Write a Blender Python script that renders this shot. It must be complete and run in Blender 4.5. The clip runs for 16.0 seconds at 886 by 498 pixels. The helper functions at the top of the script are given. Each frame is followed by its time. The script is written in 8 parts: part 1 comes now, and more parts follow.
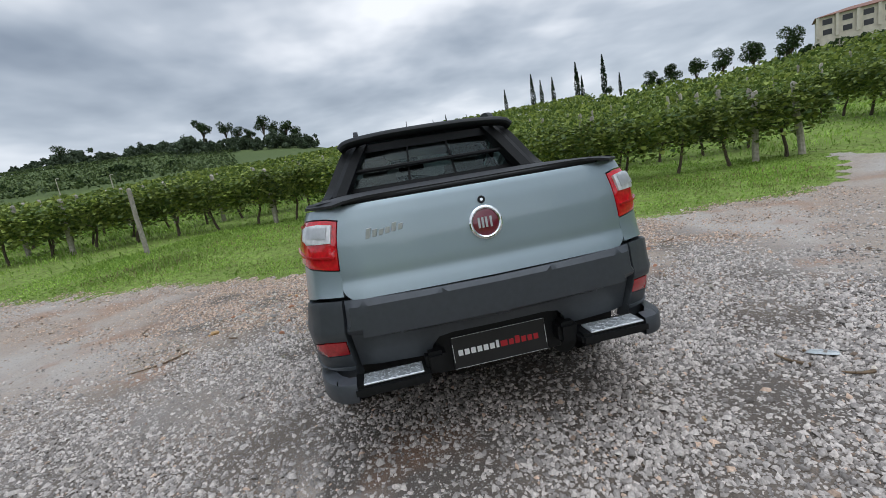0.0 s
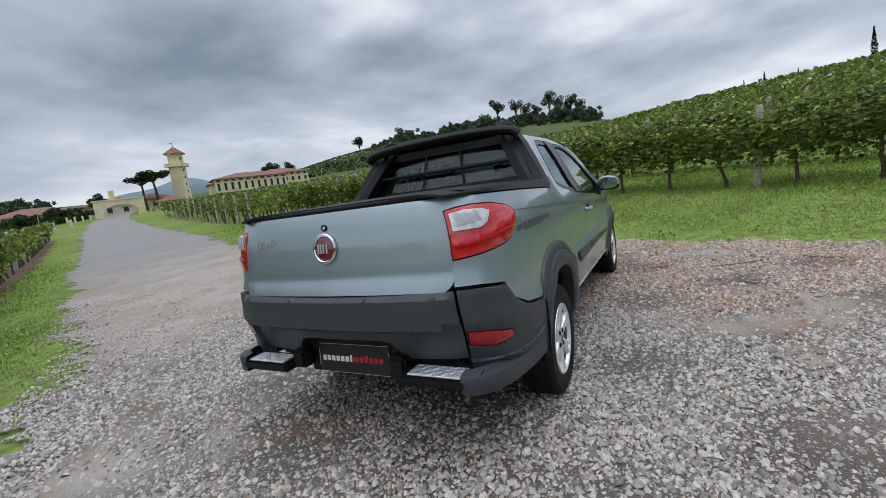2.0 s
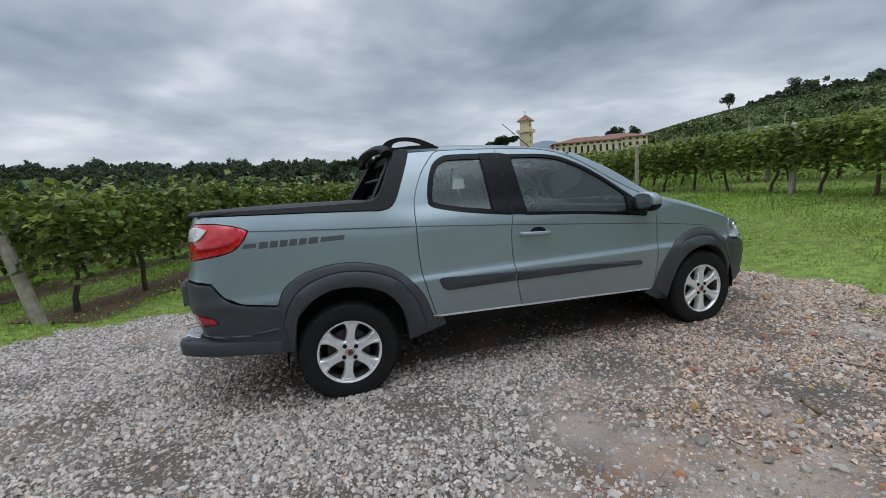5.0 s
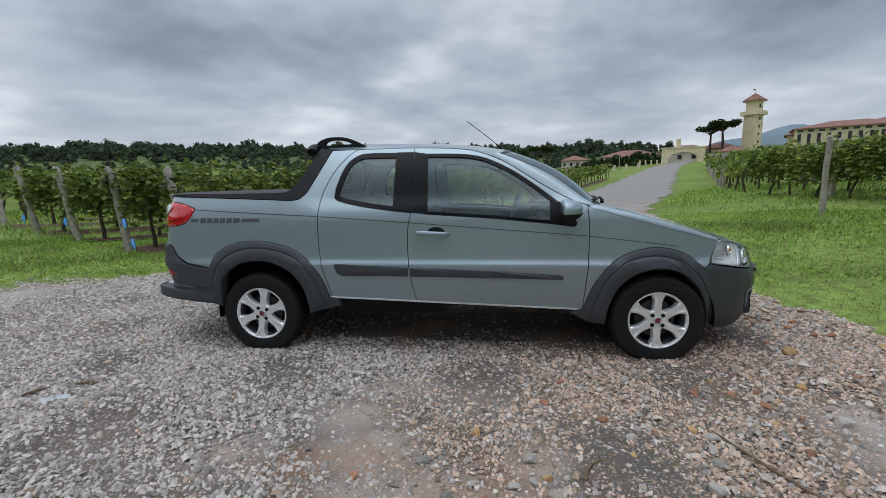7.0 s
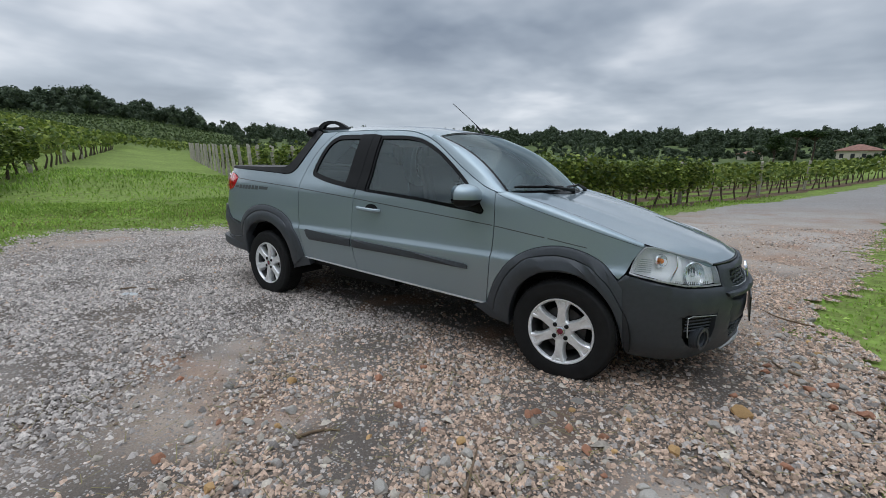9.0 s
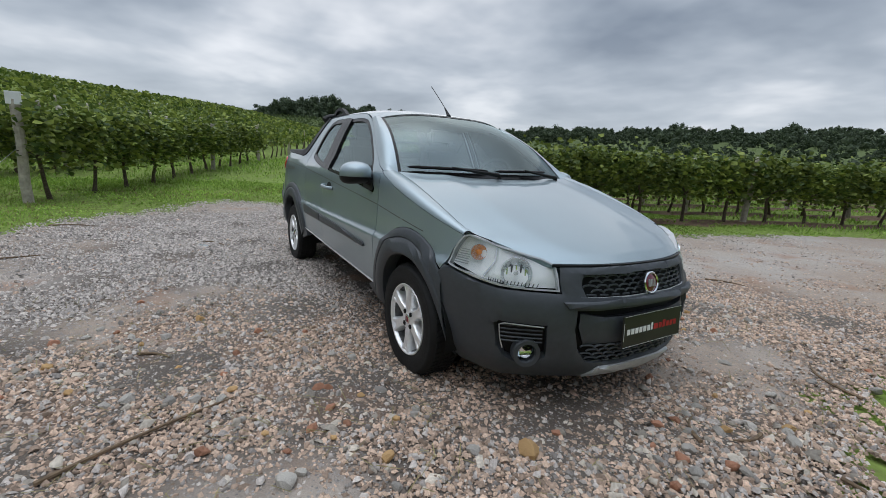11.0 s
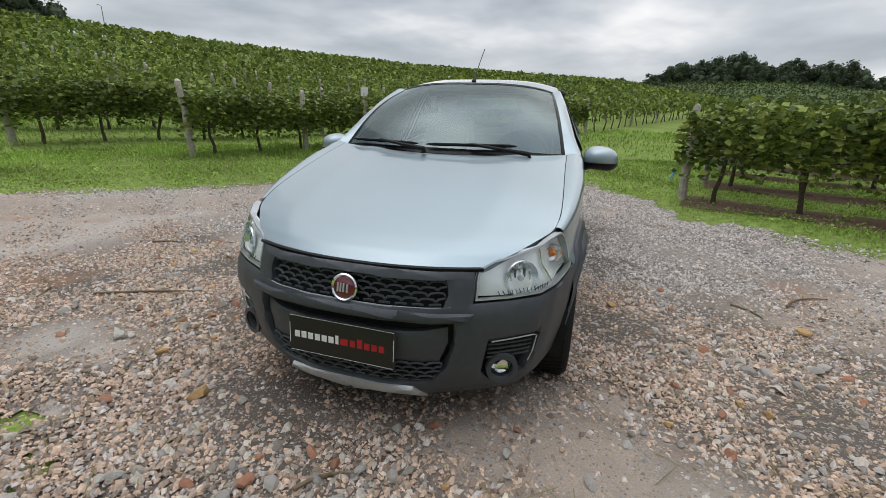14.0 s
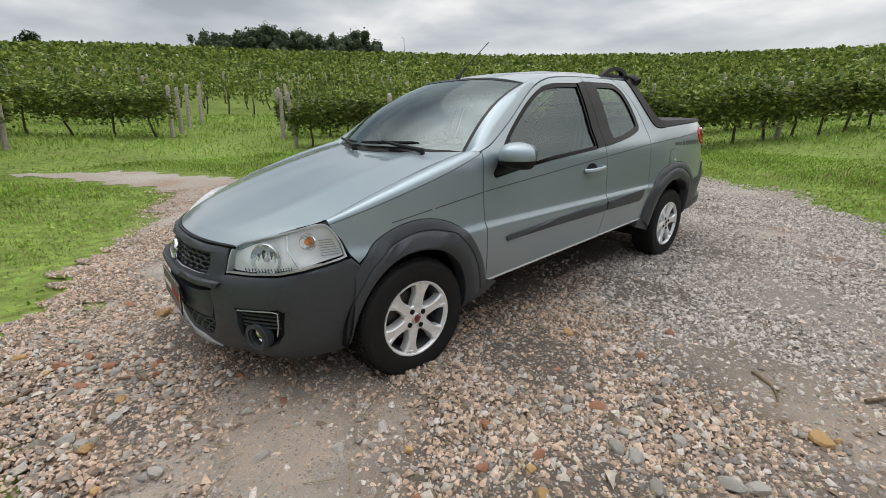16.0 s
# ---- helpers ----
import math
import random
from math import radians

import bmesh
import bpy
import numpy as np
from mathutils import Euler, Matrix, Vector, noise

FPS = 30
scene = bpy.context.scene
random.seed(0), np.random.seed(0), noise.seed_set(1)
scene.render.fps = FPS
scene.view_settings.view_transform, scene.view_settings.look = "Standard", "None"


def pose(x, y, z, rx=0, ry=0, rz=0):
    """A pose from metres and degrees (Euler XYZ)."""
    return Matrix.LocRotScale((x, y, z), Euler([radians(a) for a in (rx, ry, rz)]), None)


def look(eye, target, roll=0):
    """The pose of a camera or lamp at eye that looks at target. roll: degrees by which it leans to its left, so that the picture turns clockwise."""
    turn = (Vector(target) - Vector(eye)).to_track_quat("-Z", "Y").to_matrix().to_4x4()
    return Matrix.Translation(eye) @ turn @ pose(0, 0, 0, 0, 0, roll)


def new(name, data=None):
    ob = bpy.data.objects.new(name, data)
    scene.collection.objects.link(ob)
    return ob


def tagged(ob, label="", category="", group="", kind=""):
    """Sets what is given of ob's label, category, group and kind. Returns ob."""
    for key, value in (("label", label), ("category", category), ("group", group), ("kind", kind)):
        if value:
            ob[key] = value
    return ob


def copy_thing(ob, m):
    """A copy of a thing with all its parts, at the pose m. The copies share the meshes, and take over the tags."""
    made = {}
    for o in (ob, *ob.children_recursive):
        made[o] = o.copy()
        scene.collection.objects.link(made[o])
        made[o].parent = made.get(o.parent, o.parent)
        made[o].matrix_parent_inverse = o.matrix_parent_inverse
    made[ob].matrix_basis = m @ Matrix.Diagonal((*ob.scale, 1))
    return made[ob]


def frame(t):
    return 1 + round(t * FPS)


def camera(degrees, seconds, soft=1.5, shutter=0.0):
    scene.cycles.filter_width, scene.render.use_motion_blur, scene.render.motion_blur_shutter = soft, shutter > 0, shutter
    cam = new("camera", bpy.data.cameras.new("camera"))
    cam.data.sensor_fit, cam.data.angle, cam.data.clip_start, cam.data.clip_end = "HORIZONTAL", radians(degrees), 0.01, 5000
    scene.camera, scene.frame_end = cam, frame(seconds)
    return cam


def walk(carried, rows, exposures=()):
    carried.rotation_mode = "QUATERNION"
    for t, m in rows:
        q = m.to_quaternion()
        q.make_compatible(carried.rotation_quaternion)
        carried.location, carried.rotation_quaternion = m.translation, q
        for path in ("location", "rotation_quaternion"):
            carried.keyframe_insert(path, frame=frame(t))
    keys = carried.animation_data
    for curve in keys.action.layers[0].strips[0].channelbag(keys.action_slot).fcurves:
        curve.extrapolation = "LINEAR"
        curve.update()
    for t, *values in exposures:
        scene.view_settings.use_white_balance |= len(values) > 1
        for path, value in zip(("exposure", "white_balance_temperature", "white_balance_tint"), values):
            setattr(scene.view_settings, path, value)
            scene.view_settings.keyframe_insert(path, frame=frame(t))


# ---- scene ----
# ---- camera ----
cam = camera(92.7, 16.0, soft=0.8)

PATH = [
    (0, (-2.421, 0.405, 1.21), (-0.471, 0.132, 0.858), -9.5),
    (0.5, (-2.456, -0.043, 1.185), (-0.485, 0.004, 0.848), -9.4),
    (1, (-2.452, -0.474, 1.134), (-0.506, -0.123, 0.837), -9.0),
    (1.5, (-2.38, -0.9, 1.165), (-0.514, -0.244, 0.867), -8.8),
    (2, (-2.199, -1.306, 1.177), (-0.452, -0.371, 0.901), -8.1),
    (2.5, (-1.998, -1.738, 1.182), (-0.405, -0.558, 0.92), -7.5),
    (3, (-1.674, -2.092, 1.158), (-0.249, -0.711, 0.905), -6.7),
    (3.2, (-1.525, -2.23, 1.175), (-0.174, -0.778, 0.912), -6.1),
    (5.3, (0.084, -3.31, 1.194), (0.572, -1.389, 0.93), -3.6),
    (5.5, (0.273, -3.363, 1.179), (0.677, -1.422, 0.917), -3.2),
    (6, (0.751, -3.513, 1.193), (0.944, -1.541, 0.918), -2.5),
    (6.5, (1.207, -3.541, 1.183), (1.187, -1.562, 0.897), -1.8),
    (7, (1.665, -3.554, 1.192), (1.427, -1.591, 0.893), -1.1),
    (7.5, (2.127, -3.468, 1.156), (1.654, -1.55, 0.846), -0.3),
    (8, (2.6, -3.393, 1.148), (1.911, -1.542, 0.83), 0.4),
    (8.5, (3.027, -3.219, 1.134), (2.122, -1.467, 0.801), 1.1),
    (9, (3.421, -2.999, 1.166), (2.319, -1.371, 0.8), 1.4),
    (9.5, (3.757, -2.716, 1.176), (2.476, -1.23, 0.782), 1.6),
    (9.7, (3.883, -2.589, 1.158), (2.54, -1.159, 0.765), 1.7),
    (11.8, (4.799, -1.079, 1.11), (2.975, -0.412, 0.634), 3.2),
    (12, (4.817, -0.895, 1.135), (2.963, -0.336, 0.632), 2.9),
    (12.5, (4.901, -0.469, 1.152), (2.994, -0.173, 0.627), 2.9),
    (13, (4.893, -0.081, 1.161), (2.969, -0.06, 0.612), 2.8),
    (13.5, (4.816, 0.308, 1.191), (2.918, 0.046, 0.616), 2.5),
    (14, (4.74, 0.708, 1.22), (2.909, 0.167, 0.624), 2.0),
    (14.5, (4.573, 1.118, 1.203), (2.845, 0.318, 0.59), 1.5),
    (15, (4.367, 1.57, 1.189), (2.774, 0.53, 0.572), 0.8),
    (15.5, (4.11, 1.921, 1.198), (2.684, 0.659, 0.586), 0.1),
    (16, (3.793, 2.253, 1.217), (2.563, 0.794, 0.617), -0.8),
]
walk(cam, [(t, look(eye, target, roll)) for t, eye, target, roll in PATH],
     [(0, 0.16, 6450, 10), (4, 0.08, 6450, 10), (7, 0.01, 6450, 10), (10, 0.03, 6500, 10), (13, 0.12, 6800, 11), (16, 0.34, 7300, 11.5)])

# ---- world and light ----
world = bpy.data.worlds.new("overcast_sky")
scene.world = world
world.use_nodes = True
SUN_DIR = Vector((-0.62, 0.10, 0.78)).normalized()


def sky_nodes():
    nt = world.node_tree
    nt.nodes.clear()
    N, L = nt.nodes.new, nt.links.new
    out, bg = N("ShaderNodeOutputWorld"), N("ShaderNodeBackground")
    sky = N("ShaderNodeTexSky")
    sky.sky_type, sky.sun_disc = "NISHITA", False
    sky.sun_elevation = math.asin(SUN_DIR.z)
    sky.sun_rotation = math.atan2(SUN_DIR.x, SUN_DIR.y)
    tc, sep = N("ShaderNodeTexCoord"), N("ShaderNodeSeparateXYZ")
    L(tc.outputs["Generated"], sep.inputs[0])
    # flat cloud deck: direction divided by its height
    up = N("ShaderNodeMath"); up.operation = "ADD"; up.inputs[1].default_value = 0.16
    ab = N("ShaderNodeMath"); ab.operation = "MAXIMUM"; ab.inputs[1].default_value = 0.0
    L(sep.outputs[2], ab.inputs[0]); L(ab.outputs[0], up.inputs[0])
    dx = N("ShaderNodeMath"); dx.operation = "DIVIDE"; L(sep.outputs[0], dx.inputs[0]); L(up.outputs[0], dx.inputs[1])
    dy = N("ShaderNodeMath"); dy.operation = "DIVIDE"; L(sep.outputs[1], dy.inputs[0]); L(up.outputs[0], dy.inputs[1])
    co = N("ShaderNodeCombineXYZ"); L(dx.outputs[0], co.inputs[0]); L(dy.outputs[0], co.inputs[1])
    big = N("ShaderNodeTexNoise"); big.inputs["Scale"].default_value = 0.8; big.inputs["Detail"].default_value = 4.5
    big.inputs["Roughness"].default_value = 0.47; big.inputs["Distortion"].default_value = 0.3
    L(co.outputs[0], big.inputs["Vector"])
    fine = N("ShaderNodeTexNoise"); fine.inputs["Scale"].default_value = 2.3; fine.inputs["Detail"].default_value = 3.5
    fine.inputs["Roughness"].default_value = 0.5; L(co.outputs[0], fine.inputs["Vector"])
    mix = N("ShaderNodeMix"); mix.data_type = "FLOAT"; mix.inputs[0].default_value = 0.24
    L(big.outputs[0], mix.inputs[2]); L(fine.outputs[0], mix.inputs[3])
    ramp = N("ShaderNodeValToRGB")
    e = ramp.color_ramp.elements
    e[0].position, e[0].color = 0.36, (0.20, 0.245, 0.315, 1)
    e[1].position, e[1].color = 0.66, (0.90, 0.93, 0.98, 1)
    for pos, c in ((0.45, (0.33, 0.385, 0.46, 1)), (0.53, (0.48, 0.535, 0.61, 1))):
        n = e.new(pos); n.color = c
    L(mix.outputs[0], ramp.inputs[0])
    # pale haze band low down
    haze = N("ShaderNodeMapRange"); haze.inputs[1].default_value, haze.inputs[2].default_value = 0.06, 0.30
    haze.inputs[3].default_value, haze.inputs[4].default_value = 0.55, 0.0
    L(sep.outputs[2], haze.inputs[0])
    hz = N("ShaderNodeMix"); hz.data_type = "RGBA"; hz.inputs["B"].default_value = (0.56, 0.62, 0.69, 1)
    L(haze.outputs[0], hz.inputs[0]); L(ramp.outputs[0], hz.inputs["A"])
    # an overcast sky is brighter overhead than low down
    zen = N("ShaderNodeMapRange"); zen.interpolation_type = "SMOOTHSTEP"
    zen.inputs[1].default_value, zen.inputs[2].default_value, zen.inputs[3].default_value, zen.inputs[4].default_value = 0.62, 0.97, 1.0, 3.9
    L(sep.outputs[2], zen.inputs[0])
    lift = N("ShaderNodeVectorMath"); lift.operation = "SCALE"
    L(hz.outputs["Result"], lift.inputs[0]); L(zen.outputs[0], lift.inputs["Scale"])
    blend = N("ShaderNodeMix"); blend.data_type = "RGBA"; blend.inputs[0].default_value = 0.93
    dim = N("ShaderNodeVectorMath"); dim.operation = "SCALE"; dim.inputs["Scale"].default_value = 0.1
    L(sky.outputs[0], dim.inputs[0]); L(dim.outputs[0], blend.inputs["A"]); L(lift.outputs[0], blend.inputs["B"])
    L(blend.outputs["Result"], bg.inputs[0]); bg.inputs[1].default_value = 1.0
    L(bg.outputs[0], out.inputs[0])


sky_nodes()
sun = new("sun", bpy.data.lights.new("sun", "SUN"))
sun.data.energy, sun.data.angle, sun.data.color = 0.5, radians(100), (1.0, 0.98, 0.95)
sun.matrix_world = look(SUN_DIR * 50, (0, 0, 0))

# ---- materials ----
def material(name, color=(0.5, 0.5, 0.5), rough=0.5, metal=0.0, scale=0.0, vary=0.0, dark=None, bump=0.0, bump_scale=60.0, coat=0.0,
             big=0.0, big_scale=1.0, rnd=0.0, spec=0.5, coords="Object", rough_vary=0.0, island=0.0):
    """Principled material with colour variation at a fine and a broad scale, and fine relief."""
    m = bpy.data.materials.new(name)
    m.use_nodes = True
    nt = m.node_tree
    N, L = nt.nodes.new, nt.links.new
    b = nt.nodes["Principled BSDF"]
    b.inputs["Roughness"].default_value, b.inputs["Metallic"].default_value = rough, metal
    b.inputs["Coat Weight"].default_value = coat
    b.inputs["Coat Roughness"].default_value = 0.04
    b.inputs["Specular IOR Level"].default_value = spec
    b.inputs["Base Color"].default_value = (*color, 1)
    tc = N("ShaderNodeTexCoord")
    src = None
    if scale and vary:
        n = N("ShaderNodeTexNoise"); n.inputs["Scale"].default_value = scale; n.inputs["Detail"].default_value = 5
        L(tc.outputs[coords], n.inputs["Vector"])
        r = N("ShaderNodeMapRange"); r.inputs[1].default_value, r.inputs[2].default_value = 0.3, 0.7
        L(n.outputs[0], r.inputs[0])
        x = N("ShaderNodeMix"); x.data_type = "RGBA"
        d = dark or tuple(c * (1 - vary) for c in color)
        x.inputs["A"].default_value, x.inputs["B"].default_value = (*d, 1), (*[min(1, c * (1 + vary * 0.5)) for c in color], 1)
        L(r.outputs[0], x.inputs[0])
        src = x.outputs["Result"]
        if rough_vary:
            rr = N("ShaderNodeMapRange"); rr.inputs[3].default_value, rr.inputs[4].default_value = rough - rough_vary, rough + rough_vary
            L(n.outputs[0], rr.inputs[0]); L(rr.outputs[0], b.inputs["Roughness"])
    def scaled(src, fac_out, lo, hi):
        mr = N("ShaderNodeMapRange"); mr.inputs[3].default_value, mr.inputs[4].default_value = lo, hi
        L(fac_out, mr.inputs[0])
        v = N("ShaderNodeVectorMath"); v.operation = "SCALE"
        if src is None:
            v.inputs[0].default_value = color
        else:
            L(src, v.inputs[0])
        L(mr.outputs[0], v.inputs["Scale"])
        return v.outputs[0]
    if big:
        n = N("ShaderNodeTexNoise"); n.inputs["Scale"].default_value = big_scale; n.inputs["Detail"].default_value = 3
        L(tc.outputs[coords], n.inputs["Vector"])
        src = scaled(src, n.outputs[0], 1 - 2 * big, 1 + 2 * big)
    if rnd:
        src = scaled(src, N("ShaderNodeObjectInfo").outputs["Random"], 1 - rnd, 1 + rnd)
    if island:
        src = scaled(src, N("ShaderNodeNewGeometry").outputs["Random Per Island"], 1 - island, 1 + island)
    if src is not None:
        L(src, b.inputs["Base Color"])
    if bump:
        n = N("ShaderNodeTexNoise"); n.inputs["Scale"].default_value = bump_scale; n.inputs["Detail"].default_value = 6
        L(tc.outputs[coords], n.inputs["Vector"])
        bp = N("ShaderNodeBump"); bp.inputs["Strength"].default_value = min(1.0, bump); bp.inputs["Distance"].default_value = 0.01
        L(n.outputs[0], bp.inputs["Height"]); L(bp.outputs[0], b.inputs["Normal"])
    return m


def leaf_material(name, c1, c2, rough=0.5, hue=0.3):
    """Leaf: colour by island, some light through the blade."""
    m = bpy.data.materials.new(name)
    m.use_nodes = True
    nt = m.node_tree
    N, L = nt.nodes.new, nt.links.new
    b = nt.nodes["Principled BSDF"]
    b.inputs["Roughness"].default_value = rough
    b.inputs["Specular IOR Level"].default_value = 0.25
    geo, inf = N("ShaderNodeNewGeometry"), N("ShaderNodeObjectInfo")
    r = N("ShaderNodeValToRGB")
    e = r.color_ramp.elements
    e[0].position, e[0].color = 0.0, (*c1, 1)
    e[1].position, e[1].color = 1.0, (*c2, 1)
    mid = e.new(0.6); mid.color = (*[(a * 0.6 + q * 0.4) for a, q in zip(c1, c2)], 1)
    L(geo.outputs["Random Per Island"], r.inputs[0])
    tc = N("ShaderNodeTexCoord")
    n = N("ShaderNodeTexNoise"); n.inputs["Scale"].default_value = 0.8
    L(geo.outputs["Position"], n.inputs["Vector"])
    mr = N("ShaderNodeMapRange"); mr.inputs[1].default_value, mr.inputs[2].default_value = 0.3, 0.7
    mr.inputs[3].default_value, mr.inputs[4].default_value = 1 - hue, 1 + hue
    L(n.outputs[0], mr.inputs[0])
    v = N("ShaderNodeVectorMath"); v.operation = "SCALE"
    L(r.outputs[0], v.inputs[0]); L(mr.outputs[0], v.inputs["Scale"])
    L(v.outputs[0], b.inputs["Base Color"])
    t = N("ShaderNodeBsdfTranslucent"); L(v.outputs[0], t.inputs[0])
    mx = N("ShaderNodeMixShader"); mx.inputs[0].default_value = 0.28
    L(b.outputs[0], mx.inputs[1]); L(t.outputs[0], mx.inputs[2])
    L(mx.outputs[0], nt.nodes["Material Output"].inputs[0])
    return m


def glass_material(name, tint=(0.8, 0.86, 0.84), alpha=0.45, rough=0.02, ior=1.62):
    """Car glass: clear pane with mirror gloss by its Fresnel and a tint."""
    m = bpy.data.materials.new(name)
    m.use_nodes = True
    nt = m.node_tree
    N, L = nt.nodes.new, nt.links.new
    nt.nodes.remove(nt.nodes["Principled BSDF"])
    tr, gl, fr, mx = N("ShaderNodeBsdfTransparent"), N("ShaderNodeBsdfGlossy"), N("ShaderNodeFresnel"), N("ShaderNodeMixShader")
    tr.inputs[0].default_value = (*[c * alpha for c in tint], 1)
    gl.inputs["Roughness"].default_value = rough
    gl.inputs["Color"].default_value = (0.82, 0.96, 0.97, 1)
    fr.inputs[0].default_value = ior
    L(fr.outputs[0], mx.inputs[0]); L(tr.outputs[0], mx.inputs[1]); L(gl.outputs[0], mx.inputs[2])
    L(mx.outputs[0], nt.nodes["Material Output"].inputs[0])
    return m


M = {}
M["grass"] = material("grass_soil", (0.19, 0.27, 0.06), 0.9, scale=9, vary=0.5, dark=(0.12, 0.14, 0.042), bump=0.8, bump_scale=25, big=0.22, big_scale=0.35, spec=0.1)
def far_fields(m):
    """Beyond the near slopes the ground mixes to a darker, duller green."""
    nt = m.node_tree
    N, L = nt.nodes.new, nt.links.new
    b = nt.nodes["Principled BSDF"]
    src = b.inputs["Base Color"].links[0].from_socket
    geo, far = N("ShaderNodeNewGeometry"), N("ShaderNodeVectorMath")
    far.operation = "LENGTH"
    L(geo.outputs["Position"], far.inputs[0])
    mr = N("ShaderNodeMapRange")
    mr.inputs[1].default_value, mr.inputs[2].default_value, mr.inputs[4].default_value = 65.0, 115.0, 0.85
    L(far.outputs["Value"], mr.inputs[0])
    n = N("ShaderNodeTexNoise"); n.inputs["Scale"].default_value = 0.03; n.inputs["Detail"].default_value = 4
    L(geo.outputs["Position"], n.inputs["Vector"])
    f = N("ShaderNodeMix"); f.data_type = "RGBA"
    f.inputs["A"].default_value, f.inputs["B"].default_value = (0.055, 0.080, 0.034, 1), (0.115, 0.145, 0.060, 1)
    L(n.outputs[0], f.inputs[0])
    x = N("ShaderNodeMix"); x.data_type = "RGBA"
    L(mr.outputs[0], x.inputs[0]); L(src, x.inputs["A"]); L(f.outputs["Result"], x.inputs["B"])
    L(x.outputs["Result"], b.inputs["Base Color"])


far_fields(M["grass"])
M["blade"] = leaf_material("grass_blade", (0.19, 0.33, 0.05), (0.40, 0.53, 0.12), 0.6)
M["dry"] = leaf_material("dry_grass", (0.20, 0.18, 0.07), (0.36, 0.31, 0.16), 0.7)
M["vine_leaf"] = leaf_material("vine_leaf", (0.048, 0.090, 0.020), (0.33, 0.39, 0.085), 0.5)
M["vine_far"] = leaf_material("vine_canopy", (0.06, 0.105, 0.022), (0.31, 0.36, 0.078), 0.6)
# duller, flatter canopy green: distance haze painted into the leaf colour
M["vine_haze"] = leaf_material("hazed_hillside_canopy", (0.050, 0.080, 0.030), (0.150, 0.190, 0.068), 0.7)
M["tree_leaf"] = leaf_material("tree_leaf", (0.022, 0.045, 0.015), (0.075, 0.115, 0.034), 0.6)
# lightened, bluish leaf colour: haze painted in for the distant woods
M["far_haze_leaf"] = leaf_material("hazed_distant_leaf", (0.052, 0.075, 0.046), (0.115, 0.15, 0.082), 0.75)
M["cypress"] = leaf_material("cypress_leaf", (0.010, 0.025, 0.012), (0.035, 0.06, 0.022), 0.7)
M["bark"] = material("bark", (0.10, 0.075, 0.055), 0.95, scale=30, vary=0.5, bump=0.8, bump_scale=50, rnd=0.2)
M["post"] = material("weathered_post", (0.42, 0.38, 0.32), 0.9, scale=14, vary=0.35, bump=0.5, bump_scale=90, rnd=0.15)
M["stone"] = material("loose_stone", (0.40, 0.37, 0.33), 0.85, scale=18, vary=0.3, bump=0.4, bump_scale=60, rnd=0.3)
M["stone_red"] = material("reddish_stone", (0.42, 0.20, 0.12), 0.85, scale=18, vary=0.3, bump=0.4, bump_scale=60, rnd=0.25)
M["stone_ochre"] = material("ochre_stone", (0.55, 0.34, 0.15), 0.85, scale=18, vary=0.25, bump=0.4, bump_scale=60, rnd=0.2)
M["wall_cream"] = material("cream_wall", (0.74, 0.64, 0.43), 0.9, scale=1.5, vary=0.12, bump=0.15, bump_scale=20)
M["wall_white"] = material("pale_wall", (0.66, 0.60, 0.50), 0.9, scale=1.5, vary=0.12)
M["roof_tile"] = material("clay_roof", (0.27, 0.135, 0.098), 0.85, scale=3, vary=0.35, bump=0.5, bump_scale=8)
M["dark_open"] = material("dark_window", (0.03, 0.03, 0.032), 0.25)
M["pebble"] = material("grey_pebbles", (0.455, 0.405, 0.365), 0.85, scale=120, vary=0.3, island=0.52, spec=0.3)
M["pebble_warm"] = material("brown_pebbles", (0.475, 0.345, 0.258), 0.85, scale=120, vary=0.3, island=0.56, spec=0.3)
M["pebble_pale"] = material("pale_pebbles", (0.47, 0.415, 0.345), 0.82, scale=90, vary=0.25, island=0.5, spec=0.3)
M["soil"] = material("bare_soil", (0.17, 0.115, 0.08), 0.95, scale=30, vary=0.45, bump=0.9, bump_scale=40, big=0.2, big_scale=1.2, spec=0.1)
M["clear_plastic"] = material("cloudy_clear_plastic", (0.45, 0.48, 0.48), 0.18, scale=40, vary=0.25, coat=0.6, bump=0.5, bump_scale=60)
M["hedge"] = leaf_material("hedge_leaf", (0.02, 0.045, 0.014), (0.07, 0.11, 0.03), 0.6)
M["blue_tie"] = material("blue_plastic_tie", (0.03, 0.22, 0.50), 0.4)
M["white_board"] = material("white_board", (0.75, 0.76, 0.76), 0.6, scale=8, vary=0.1)
M["wire"] = material("galvanised_wire", (0.35, 0.35, 0.34), 0.5, 0.8)
M["twig"] = material("dry_twig", (0.19, 0.13, 0.08), 0.9, scale=40, vary=0.4)

# ---- shared builders ----
def finish(bm, name, mat, smooth=35.0):
    me = bpy.data.meshes.new(name)
    bm.to_mesh(me)
    bm.free()
    me.materials.append(mat)
    if smooth:
        me.shade_smooth()
        me.set_sharp_from_angle(angle=radians(smooth))
    return me


def part(name, bm, mat, parent, label="", smooth=35.0):
    """One mesh object under a thing or under a part."""
    ob = new(name, finish(bm, name, mat, smooth))
    ob.parent = parent
    if parent is not None and parent.parent is None and parent.type == "EMPTY":
        ob.matrix_parent_inverse = Matrix()
    if label:
        ob["label"] = label
    return ob


def thing(name, label, category, group="", at=(0, 0, 0)):
    ob = new(name)
    ob.empty_display_size = 0.1
    ob.location = at
    return tagged(ob, label, category, group)


